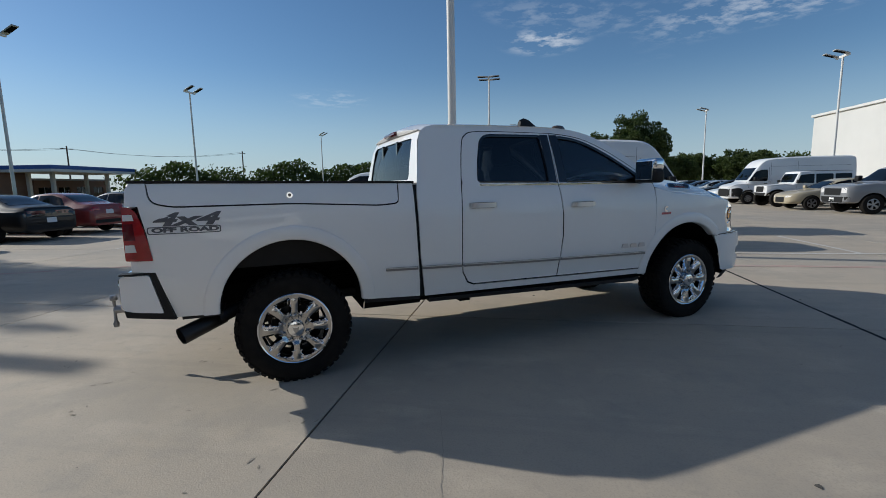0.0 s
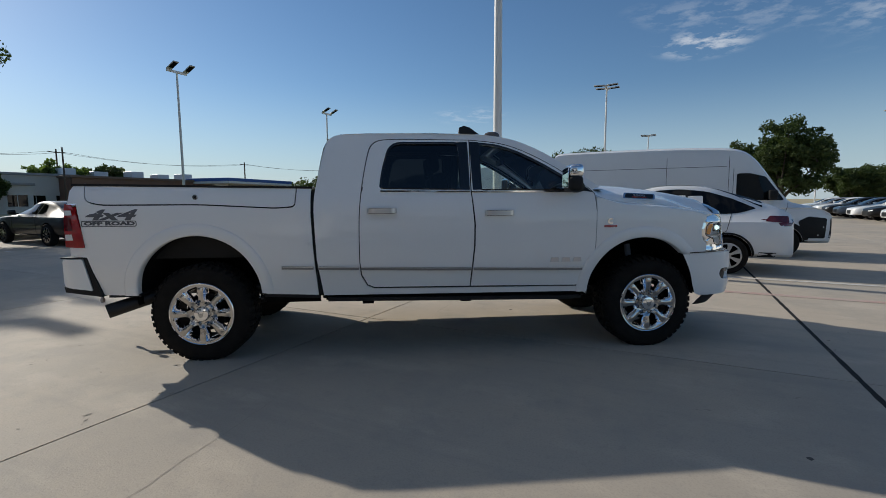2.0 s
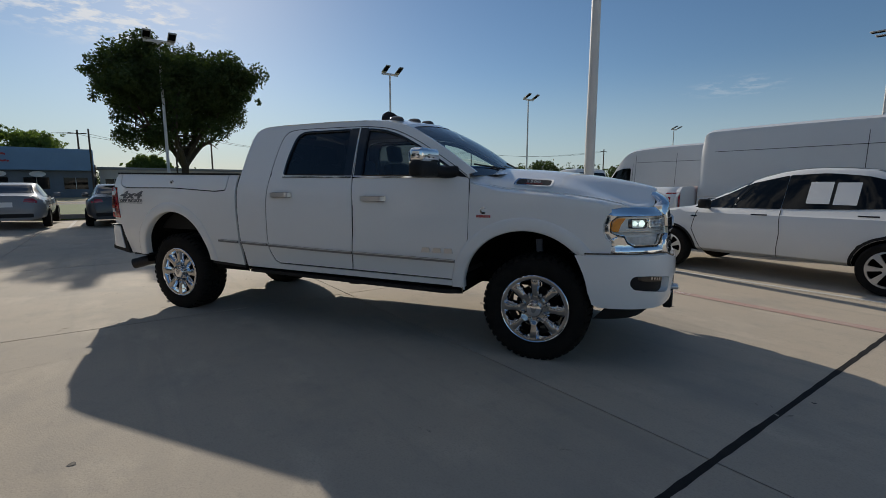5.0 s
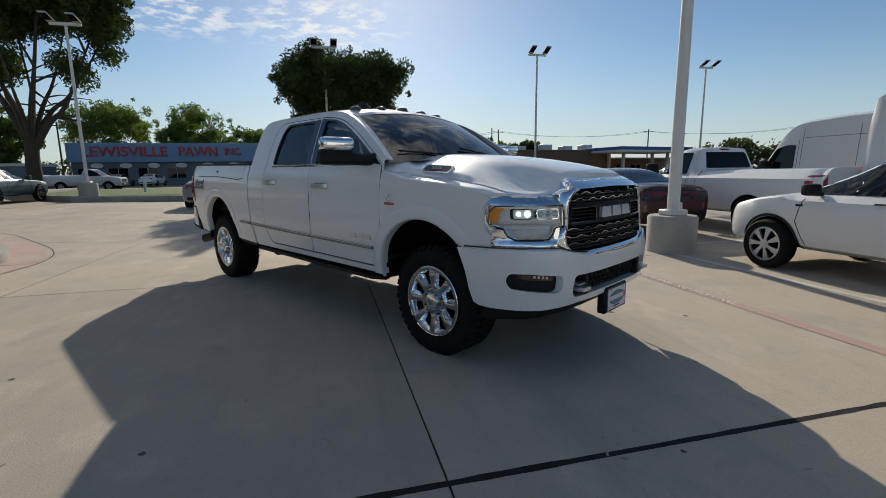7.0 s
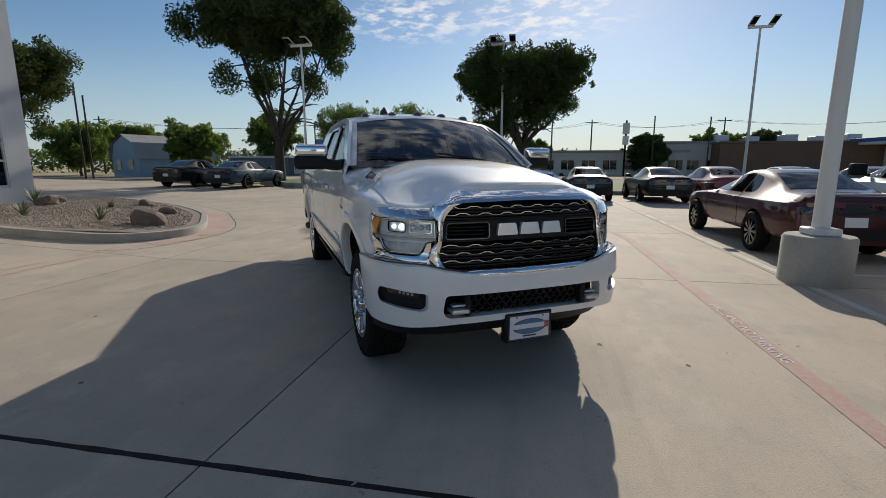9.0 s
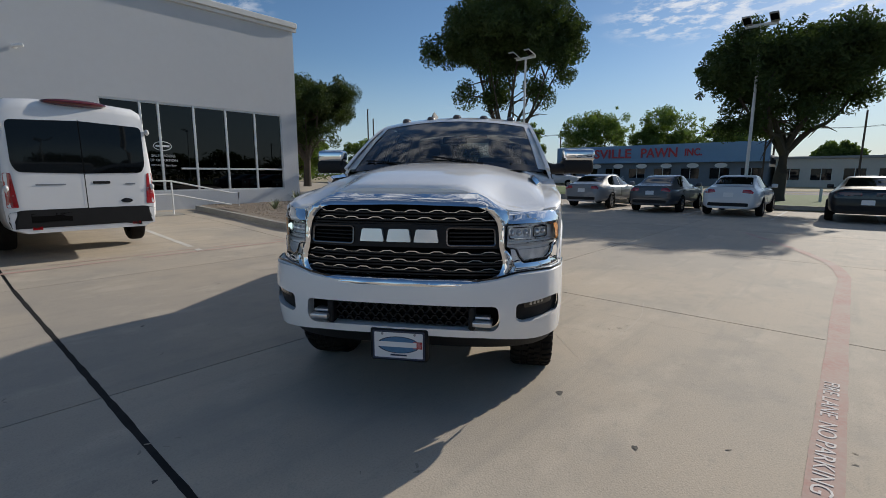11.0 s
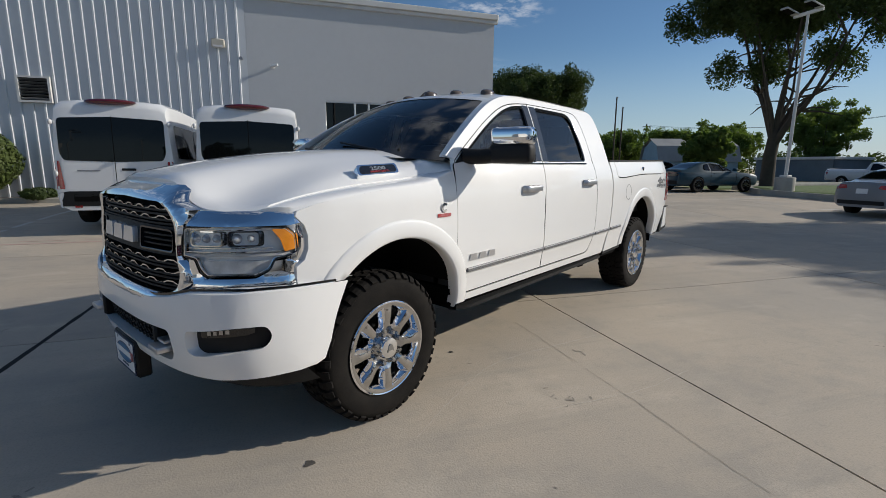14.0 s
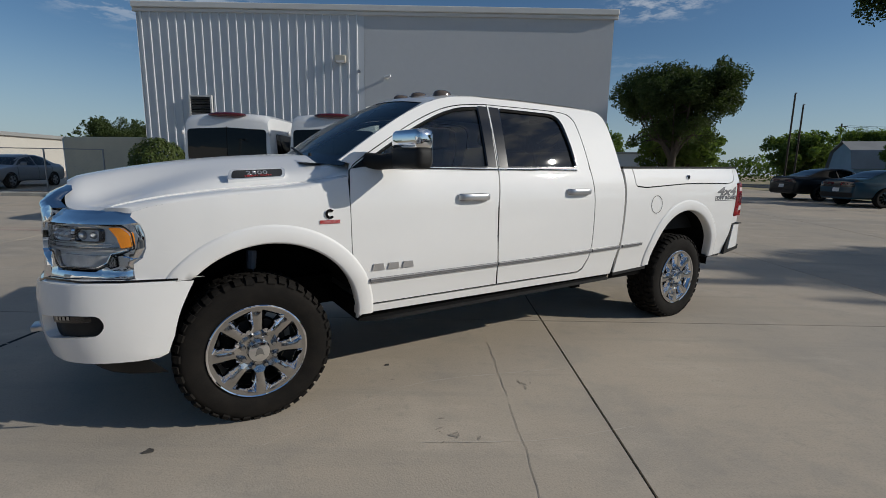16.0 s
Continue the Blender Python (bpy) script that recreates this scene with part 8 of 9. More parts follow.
PEOPLE_VAN = dict(
    top=[(2.66, 0.60), (2.64, 0.95), (2.45, 1.12), (2.0, 1.26), (1.80, 1.38), (1.42, 1.85), (1.05, 2.22), (0.7, 2.36), (0.2, 2.42), (-1.0, 2.45), (-2.4, 2.43), (-2.68, 2.39), (-2.78, 2.28), (-2.82, 2.0), (-2.86, 0.6)],
    belt=[(2.2, 1.16), (1.0, 1.28), (-2.8, 1.28)], plan=[(2.66, 0.60), (2.55, 0.82), (2.2, 0.97), (1.6, 1.02), (0, 1.03), (-2.5, 1.02), (-2.78, 0.99), (-2.86, 0.95)],
    roof_w=0.91, bottom=[(2.6, 0.36), (2.0, 0.28), (-2.4, 0.30), (-2.86, 0.34)], axles=(1.65, -1.65), wheel=(0.345, 0.205), track=0.95, tuck=0.985, edge=0.13, arch=0.05,
    windows=[rounded([(1.72, 1.32), (1.38, 1.78), (0.85, 1.95), (0.80, 1.32)], 0.05, 3), quad(-0.62, 0.70, 1.34, 2.0, 0.08), quad(-2.45, -0.72, 1.34, 2.0, 0.08)],
    panels=[("windscreen", "front", [(-0.86, 1.40), (0.86, 1.40), (0.76, 2.08), (-0.76, 2.08)], GLASS_CAR),
            ("rear_window", "rear", rounded([(-0.87, 1.42), (-0.81, 1.29), (-0.006, 1.27), (-0.006, 2.10), (-0.87, 2.06)], [0.06, 0.06, 0.01, 0.01, 0.08], 4), GLASS_CAR), ("rear_window", "rear", rounded([(0.006, 1.27), (0.81, 1.29), (0.87, 1.42), (0.87, 2.06), (0.006, 2.10)], [0.01, 0.06, 0.06, 0.08, 0.01], 4), GLASS_CAR),
            ("rear_bumper", "rear", rounded([(-0.97, 0.345), (0.97, 0.345), (0.97, 0.68), (0.8, 0.72), (-0.8, 0.72), (-0.97, 0.68)], 0.03, 3), BLACK), ("door_seam", "rear", quad(-0.006, 0.006, 0.72, 2.12, 0.001), CAVITY), ("plate_recess", "rear", quad(0.22, 0.72, 0.52, 0.66, 0.02), CAVITY)]
    + pair("tail_lamp", "rear", rounded([(0.84, 0.76), (0.975, 0.76), (0.975, 1.28), (0.885, 1.28)], 0.02, 3), REDLENS) + pair("lamp_section", "rear", quad(0.88, 0.955, 0.94, 1.04, 0.01), WHITELENS)
    + [("door_latch", "rear", quad(-0.34, -0.10, 1.105, 1.15, 0.015), BLACK), ("badge_bar", "rear", quad(0.25, 0.62, 1.09, 1.112, 0.004), STEEL), ("badge_bar", "rear", quad(-0.70, -0.55, 1.09, 1.112, 0.004), STEEL), ("oval_badge", "rear", arc(-0.55, 0.82, 0.085, 0, 345, 22, 0.45), GLOSSBLACK), ("reflector", "rear", quad(-0.72, -0.60, 0.41, 0.46, 0.01), REDLENS), ("reflector", "rear", quad(0.60, 0.72, 0.41, 0.46, 0.01), REDLENS)]
    + pair("headlamp", "front", rounded([(0.55, 0.92), (0.86, 0.95), (0.86, 1.12), (0.62, 1.04)], 0.04, 3), WHITELENS),
    pods=[("high_brake_lamp", (-2.74, 0.0, 2.375), (0.13, 0.43, 0.06), REDDARK)] + [("door_hinge", (-2.83, s * 0.955, z), (0.045, 0.035, 0.05), VANSTEEL) for s in (-1, 1) for z in (1.05, 1.98)],
    lines=[[(0.78, 0.45), (0.78, 2.1)], [(-0.66, 0.45), (-0.66, 2.2)], [(1.9, 0.95), (-2.8, 0.95)]], handles=[(0.62, 1.18)], handle_mat=BLACK, mirror=(1.5, 1.42), mirror_size=1.7, mirror_mat=BLACK)

TRUCK_OLD = dict(
    top=[(2.72, 0.60), (2.70, 1.02), (2.55, 1.15), (1.9, 1.24), (1.42, 1.29), (1.05, 1.55), (0.72, 1.80), (0.45, 1.90), (0.25, 1.92), (0.0, 1.91), (-0.12, 1.86), (-0.22, 1.55), (-0.28, 1.40), (-0.34, 1.385), (-1.2, 1.385), (-3.02, 1.39), (-3.06, 1.36), (-3.08, 0.7)],
    belt=[(1.6, 1.22), (0, 1.24), (-0.6, 1.26), (-3.1, 1.28)], plan=[(2.72, 0.74), (2.6, 0.90), (2.2, 0.97), (1.4, 1.0), (0, 0.99), (-1.4, 1.0), (-2.7, 0.99), (-3.02, 0.95), (-3.08, 0.90)],
    roof_w=0.68, bottom=[(2.72, 0.44), (2.2, 0.36), (-2.6, 0.42), (-3.08, 0.52)], axles=(1.80, -1.78), wheel=(0.40, 0.235), track=0.92, edge=0.06, arch=0.07,
    windows=[rounded([(1.28, 1.285), (0.80, 1.66), (0.44, 1.80), (0.10, 1.80), (0.08, 1.28)], 0.04, 3)],
    panels=[("windscreen", "top", [(1.36, -0.78), (1.36, 0.78), (0.72, 0.60), (0.72, -0.60)], GLASS_CAR), ("rear_window", "rear", rounded([(-0.66, 1.42), (0.66, 1.42), (0.58, 1.80), (-0.58, 1.80)], 0.04, 3), GLASS_CAR), ("rear_bumper", "rear", quad(-0.92, 0.92, 0.52, 0.70, 0.03), CHROME), ("front_bumper", "front", quad(-0.9, 0.9, 0.46, 0.70, 0.04), BLACK), ("front_grille", "front", quad(-0.52, 0.52, 0.76, 1.04, 0.03), BLACK)]
    + pair("tail_lamp", "rear", quad(0.76, 0.86, 0.92, 1.26, 0.03), REDLENS) + [("high_brake_lamp", "rear", quad(-0.14, 0.14, 1.845, 1.885, 0.01), REDLENS), ("tail_lamp", "left", quad(-3.03, -2.90, 0.92, 1.26, 0.03), REDLENS), ("tail_lamp", "right", quad(-3.03, -2.90, 0.92, 1.26, 0.03), REDLENS)] + pair("headlamp", "front", rounded([(0.56, 0.86), (0.84, 0.86), (0.82, 1.06), (0.56, 1.06)], 0.03, 3), WHITELENS) + plate_panels("front", 0.58),
    lines=[[(1.42, 1.26), (1.38, 0.8), (1.3, 0.45)], [(0.02, 1.26), (0.02, 0.45)], [(-0.27, 1.36), (-0.27, 0.45)]], handles=[(0.20, 1.12)], mirror=(1.12, 1.33), mirror_size=1.3, mirror_mat=BLACK)

JEEP = dict(
    top=[(2.0, 0.70), (1.98, 1.08), (1.9, 1.14), (1.2, 1.20), (0.78, 1.22), (0.68, 1.36), (0.52, 1.72), (0.44, 1.82), (0.3, 1.85), (-1.0, 1.86), (-1.85, 1.85), (-1.98, 1.82), (-2.02, 1.6), (-2.04, 0.8)],
    belt=[(1.0, 1.16), (-2.0, 1.18)], plan=[(2.0, 0.62), (1.9, 0.72), (1.2, 0.80), (0.6, 0.84), (-1.8, 0.84), (-2.04, 0.82)],
    roof_w=0.88, bottom=[(2.0, 0.60), (0, 0.50), (-2.04, 0.56)], axles=(1.47, -1.47), wheel=(0.42, 0.24), track=0.88, tuck=0.97, edge=0.05, arch=0.10,
    windows=[rounded([(0.60, 1.24), (0.44, 1.66), (-0.18, 1.70), (-0.18, 1.22)], 0.04, 3), quad(-1.05, -0.26, 1.22, 1.70, 0.05), quad(-1.9, -1.14, 1.24, 1.70, 0.05)],
    panels=[("windscreen", "front", [(-0.66, 1.27), (0.66, 1.27), (0.64, 1.72), (-0.64, 1.72)], GLASS_CAR), ("front_grille", "front", quad(-0.40, 0.40, 0.78, 1.08, 0.03), BLACK), ("front_bumper", "front", quad(-0.62, 0.62, 0.60, 0.75, 0.02), BLACK)]
    + pair("headlamp", "front", arc(0.50, 0.94, 0.085, 0, 345, 22), WHITELENS),
    lines=[[(0.66, 1.15), (0.66, 0.55)], [(-0.22, 1.18), (-0.22, 0.55)], [(-1.1, 1.18), (-1.1, 0.7)]], handles=[(-0.05, 1.05), (-0.95, 1.05)], mirror=(0.62, 1.28), mirror_mat=BLACK)

SILVER = paint_mat("silver_paint", (0.22, 0.225, 0.235))
PALE = paint_mat("pale_silver_paint", (0.62, 0.63, 0.64))
# thin coat on black and teal stands in for the coupes' tree shade
BLACKP = paint_mat("black_paint", (0.005, 0.005, 0.006), coat=0.4)
DGREY = paint_mat("charcoal_paint", (0.06, 0.063, 0.068))
MAROON = paint_mat("dark_red_paint", (0.060, 0.008, 0.009), 0.38)
REDP = paint_mat("red_paint", (0.22, 0.03, 0.028))
TEAL = paint_mat("teal_blue_paint", (0.008, 0.040, 0.066), coat=0.45)
GOLD = paint_mat("gold_paint", (0.42, 0.36, 0.25))
NAVY = paint_mat("navy_paint", (0.03, 0.04, 0.06))
VANWHITE = paint_mat("van_white", (0.76, 0.76, 0.75), 0.32)

ev = vehicle("electric_car", "white electric crossover with black glass parked beside the truck", "car", lot_pose(1.91, 6.52, 180), EV, VANWHITE, wheel="ev",
             extras=[("window_sticker", "left", quad(-0.72, -0.45, 1.16, 1.47, 0.01), PAPER), ("window_sticker", "left", quad(-1.02, -0.76, 1.15, 1.46, 0.01), PAPER), ("arch_trim", "left", arc(1.445, 0.335, 0.440, -8, 188, 30) + arc(1.445, 0.335, 0.402, 188, -8, 30), BLACK), ("arch_trim", "left", arc(-1.445, 0.335, 0.440, -8, 188, 30) + arc(-1.445, 0.335, 0.402, 188, -8, 30), BLACK), ("sill_trim", "left", quad(-0.98, 0.98, 0.22, 0.31, 0.01), BLACK), ("side_valance", "left", quad(-2.22, -1.94, 0.32, 0.42, 0.02), BLACK), ("tail_lamp", "left", rounded([(-2.02, 0.99), (-2.40, 0.96), (-2.40, 1.08), (-2.1, 1.09)], 0.02, 3), REDDARK), ("fender_vent", "left", quad(1.0, 1.1, 0.90, 0.925, 0.008), GLOSSBLACK), ("flush_handle", "left", quad(-0.02, 0.2, 0.965, 0.985, 0.006), GLOSSBLACK), ("flush_handle", "left", quad(-1.28, -1.06, 1.0, 1.02, 0.006), GLOSSBLACK)])
vehicle("muscle_car", "dark red two-door muscle coupe with black wheels on the bay", "car", lot_pose(-4.95, 6.48, 180), COUPE, MAROON, "parked coupes", wheel="black", extras=[("window_sticker", "left", quad(0.0, 0.14, 1.08, 1.30, 0.01), PAPER)])
vehicle("cargo_van", "white high-roof cargo van with black bumper", "van", lot_pose(2.78, 10.02, 0), VAN, VANWHITE, "white cargo vans", wheel="plain")
vehicle("cargo_van", "white high-roof cargo van behind the pickup", "van", lot_pose(-3.6, 13.2, 180), VAN, VANWHITE, "white cargo vans", wheel="plain")
vehicle("work_pickup", "older white work pickup with a chrome rear bumper", "pickup truck", lot_pose(-4.0, 9.1, 180), TRUCK_OLD, VANWHITE, wheel="five")
vehicle("passenger_van", "white passenger van seen from its rear doors", "van", lot_pose(5.0, -8.85, -90), PEOPLE_VAN, VANWHITE, "white passenger vans", wheel="plain")
vehicle("passenger_van", "white passenger van parked nose to the building", "van", lot_pose(2.6, -8.65, -90), PEOPLE_VAN, VANWHITE, "white passenger vans", wheel="plain")
# row along the lawn, noses towards the street
for u, v, spec, col, nm, lab, wh in (
        (-17.9, -17.0, COUPE, BLACKP, "muscle_car", "black two-door muscle coupe by the driveway", "black"),
        (-17.9, -14.0, COUPE, TEAL, "muscle_car", "teal blue two-door muscle coupe by the lawn", "black"),
        (-16.9, -5.1, SEDAN, SILVER, "sedan", "silver four-door sedan with red tail lamps", "five"),
        (-16.9, -2.3, SEDAN, DGREY, "sedan", "charcoal four-door sedan parked by the lawn", "five"),
        (-16.9, 0.35, SEDAN, PALE, "sedan", "pale silver sedan with a rear plate", "five"),
        (-16.9, 4.0, COUPE, BLACKP, "sedan", "black four-door sedan facing the lawn", "black"),
        (-16.6, 7.0, COUPE, BLACKP, "sedan", "black performance sedan with a full-width tail panel", "black"),
        (-16.9, 9.4, SEDAN, REDP, "sedan", "dark red four-door sedan in the row", "five"),
        (-16.9, 12.2, SEDAN, NAVY, "sedan", "navy blue sedan with a window paper", "five"),
        (-16.9, 15.2, SEDAN, DGREY, "sedan", "dark grey sedan in the row", "five")):
    vehicle(nm, lab, "car", lot_pose(u, v, 180), spec, col, "cars along the lawn", wheel=wh)
# row on the far side, noses towards the lane
vehicle("cargo_van", "white cargo van with a black front bumper in the far row", "van", lot_pose(15.6, 26.2, 180), VAN, VANWHITE, "cars of the far row", wheel="plain")
vehicle("off_roader", "white four-door off-roader with a black hard top", "car", lot_pose(15.1, 22.8, 180), JEEP, VANWHITE, "cars of the far row", wheel="black", extras=[("hard_top", "top", [(-2.0, -0.70), (0.0, -0.70), (0.0, 0.70), (-2.0, 0.70)], BLACK)])
vehicle("sedan", "pale gold four-door sedan with chrome grille", "car", lot_pose(15.0, 19.9, 180), SEDAN, GOLD, "cars of the far row")
vehicle("work_pickup", "silver pickup with a black front bumper", "pickup truck", lot_pose(15.9, 16.9, 180), TRUCK_OLD, SILVER, "cars of the far row")
for k, v in enumerate(lin(29.2, 49.5, 8)):
    spec, col, lab = ((SEDAN, VANWHITE, "white sedan in the far row"), (SEDAN, BLACKP, "black sedan in the far row"), (SEDAN, SILVER, "silver sedan in the far row"))[(0, 1, 0, 2, 1, 0, 2, 0)[k]]
    vehicle("sedan", lab, "car", lot_pose(15.2, v, 180), spec, col, "cars of the far row")
# beyond the fence beside the building
vehicle("sedan", "grey sedan behind the wire fence", "car", lot_pose(19.6, -16.5, 100), SEDAN, SILVER, "cars behind the fence")
vehicle("sedan", "dark sedan behind the wire fence", "car", lot_pose(23.2, -18.5, 100), SEDAN, DGREY, "cars behind the fence")
for k, (u, v, col, lab) in enumerate(((-57.5, -24, SILVER, "silver car parked before the shop"), (-57.5, -20.5, VANWHITE, "white car parked before the shop"), (-57.5, -28, BLACKP, "black car parked before the shop"))):
    vehicle("sedan", lab, "car", lot_pose(u, v, 180, 0.1), SEDAN, col, "cars before the shop")


vehicle("work_pickup", "silver pickup passing on the street before the pawn shop", "pickup truck", lot_pose(-42.0, -20.6, 90, 0.09), TRUCK_OLD, PALE)


# ---- lamp posts ----
def lamp_post(u, v, height=8.6, base_h=0.62, turn=0.0, z=None, heads=2, tilt=15, thick=0.08):
    T = thing("street_lamp", "white twin-head parking lot lamp post on a concrete footing", "street lamp", "parking lot lamps", lot_pose(u, v, turn, z))
    b = bmesh.new()
    revolve(b, [(0.0, -0.3), (0.40, -0.3), (0.40, base_h - 0.03), (0.375, base_h), (0.0, base_h)], 28)
    part("footing", b, KERB, T, "round concrete footing")
    b = bmesh.new()
    box(b, -0.17, 0.17, -0.17, 0.17, base_h, base_h + 0.10, 0.02)
    part("base_cover", b, POLE, T)
    b = bmesh.new()
    tube(b, [(0, 0, base_h + 0.08), (0, 0, height)], [thick, thick * 0.7], 16)
    part("pole", b, POLE, T)
    b = bmesh.new()
    box(b, -0.05, 0.05, -0.62, 0.62, height - 0.11, height + 0.03, 0.015)
    part("arm", b, POLE, T)
    for sg in (-1, 1):
        for d in ((1,) if heads == 2 else (1, -1)):
            m = Matrix.Translation((0.04 * d, sg * 0.50, height + 0.02)) @ pose(0, 0, 0, 0, 0, 0 if d > 0 else 180) @ pose(0, 0, 0, 0, -tilt, 0)
            b = bmesh.new()
            box(b, 0.0, 0.78, -0.17, 0.17, -0.035, 0.035, 0.02, m)
            h = part("lamp_head", b, LAMPHEAD, T, "flat tilted lamp head")
            b = bmesh.new()
            box(b, 0.20, 0.72, -0.14, 0.14, -0.043, -0.036, 0, m)
            part("lamp_panel", b, CAVITY, h, "dark lens panel")
    return T


LAMPHEAD = mat("lamp_head_grey", (0.42, 0.42, 0.41), 0.5, noise_scale=5, noise_amt=0.2)
for u, v, h, tn, z, hd, tilt, th in ((-1.10, 5.30, 9.6, 90, None, 2, 12, 0.10), (-21.06, -0.15, 7.85, 0, 0.18, 2, 14, 0.075), (-19.5, -11.2, 7.62, 0, 0.45, 2, 14, 0.075), (-23.8, 13.5, 8.75, 0, 0.18, 2, 24, 0.08), (-25.3, 28.3, 8.95, 0, 0.1, 2, 24, 0.08), (-28.0, 58.0, 8.8, 0, 0.0, 2, 24, 0.08), (-2.2, 31.4, 9.4, 0, None, 4, 3, 0.08), (19.5, 28.0, 8.8, 180, None, 2, 16, 0.08), (19.5, 49.5, 8.8, 180, None, 2, 16, 0.08), (20, 76, 8.8, 180, None, 2, 16, 0.08), (-0.5, 56, 8.8, 0, None, 4, 3, 0.08), (33, -22, 7.5, 0, None, 2, 12, 0.08), (44, -42, 7.5, 0, None, 2, 12, 0.08)):
    lamp_post(u, v, h, turn=tn, z=z, heads=hd, tilt=tilt, thick=th)


# ---- trees ----
def tree(u, v, height, spread, crown_z, seed, leaves=7000, leaf=0.16, material=None, label="spreading live oak with a dark dense crown", trunk_r=0.28, z=0.0, fork=0.3, group="trees", flat=0.75, shell=70):
    rnd = random.Random(seed)
    T = thing("tree", label, "tree", group, lot_pose(u, v, rnd.uniform(0, 360), z))
    bm = bmesh.new()
    tips = []
    fork_z = crown_z * fork + 0.6
    tube(bm, [(0, 0, -0.2), (0.02, 0, 0.25), (rnd.uniform(-.1, .1), rnd.uniform(-.1, .1), fork_z * 0.6), (0.1, 0.05, fork_z + 0.2)], [trunk_r * 1.5, trunk_r * 1.05, trunk_r * 0.92, trunk_r * 0.8], 10)
    crown_c = Vector((0, 0, (crown_z + height) / 2))
    hz = (height - crown_z) / 2
    limbs = 9
    for k in range(limbs):
        a = 2 * math.pi * (k + rnd.uniform(-0.3, 0.3)) / limbs
        rr = spread * rnd.uniform(0.35, 0.85)
        end = Vector((rr * math.cos(a), rr * math.sin(a), crown_c.z + hz * rnd.uniform(-0.55, 0.6)))
        st = Vector((0.08, 0.04, fork_z * rnd.uniform(0.8, 1.08)))
        mid = st.lerp(end, 0.5) + Vector((rnd.uniform(-.3, .3), rnd.uniform(-.3, .3), -0.1 * (end - st).length + rnd.uniform(0, 0.5)))
        pts = curve([st, st.lerp(mid, 0.5) + Vector((0, 0, 0.25)), mid, end], 3)
        r0 = trunk_r * rnd.uniform(0.35, 0.6)
        tube(bm, pts, [r0 * (1 - 0.85 * i / (len(pts) - 1)) for i in range(len(pts))], 7)
        for j in range(6):
            q = Vector(pts[rnd.randint(3, len(pts) - 1)])
            d = Vector((rnd.gauss(0, 1), rnd.gauss(0, 1), rnd.gauss(0.25, 0.6))).normalized() * spread * rnd.uniform(0.18, 0.42)
            tube(bm, [q, q + d * 0.5 + Vector((0, 0, 0.1)), q + d], [r0 * 0.35, r0 * 0.22, r0 * 0.06], 5)
            tips.append(q + d)
        tips.append(end)
    part("trunk", bm, BARK, T, "dark ridged trunk and limbs")
    # leaf clumps round the branch ends and on the crown's rough surface
    clumps = [(t, spread * rnd.uniform(0.11, 0.20)) for t in tips if t.z > crown_z - 0.4]
    for k in range(shell):
        a, e = rnd.uniform(0, 2 * math.pi), math.asin(rnd.uniform(-0.6, 1))
        lump = 0.84 + 0.34 * noise.noise(Vector((math.cos(a) * 1.5, math.sin(a) * 1.5, e * 1.4 + seed)))
        rr = rnd.uniform(0.42, 1.0) * lump
        p = Vector((spread * math.cos(a) * math.cos(e) * rr, spread * math.sin(a) * math.cos(e) * rr, crown_c.z + hz * math.sin(e) * rr * (1.0 if e > 0 else flat)))
        clumps.append((p, spread * rnd.uniform(0.11, 0.21)))
    # a few loose sprays at the rim
    for k in range(shell // 3):
        a, e = rnd.uniform(0, 2 * math.pi), math.asin(rnd.uniform(-0.5, 0.9))
        rr = rnd.uniform(0.86, 1.02)
        clumps.append((Vector((spread * math.cos(a) * math.cos(e) * rr, spread * math.sin(a) * math.cos(e) * rr, crown_c.z + hz * math.sin(e) * rr * (1.0 if e > 0 else flat))), spread * rnd.uniform(0.04, 0.08)))
    gen = np.random.default_rng(seed)
    cc = np.array([tuple(p) for p, r in clumps])
    cr_ = np.array([r for p, r in clumps])
    pick = gen.choice(len(clumps), leaves, p=cr_ ** 2 / (cr_ ** 2).sum())
    d = gen.normal(size=(leaves, 3)) * (1, 1, 0.8)
    d /= np.linalg.norm(d, axis=1)[:, None]
    p = cc[pick] + d * (cr_[pick] * gen.random(leaves) ** 0.45)[:, None]
    nn = gen.normal(size=(leaves, 3)) + (0, 0, 0.5)
    nn /= np.linalg.norm(nn, axis=1)[:, None]
    a = np.cross(nn, gen.normal(size=(leaves, 3)))
    a /= np.linalg.norm(a, axis=1)[:, None]
    b = np.cross(nn, a)
    sz = (leaf * gen.uniform(0.6, 1.25, leaves))[:, None]
    quad_ = np.stack([p - a * sz, p + b * sz * 0.45 + nn * sz * 0.12, p + a * sz, p - b * sz * 0.45 + nn * sz * 0.12], axis=1).reshape(-1, 3)
    me = bpy.data.meshes.new("crown")
    me.from_pydata(quad_.tolist(), [], np.arange(leaves * 4).reshape(-1, 4).tolist())
    me.materials.append(material or LEAF)
    cr = new("crown", me)
    cr.parent = T
    cr["label"] = "crown of many small leaves"
    return T


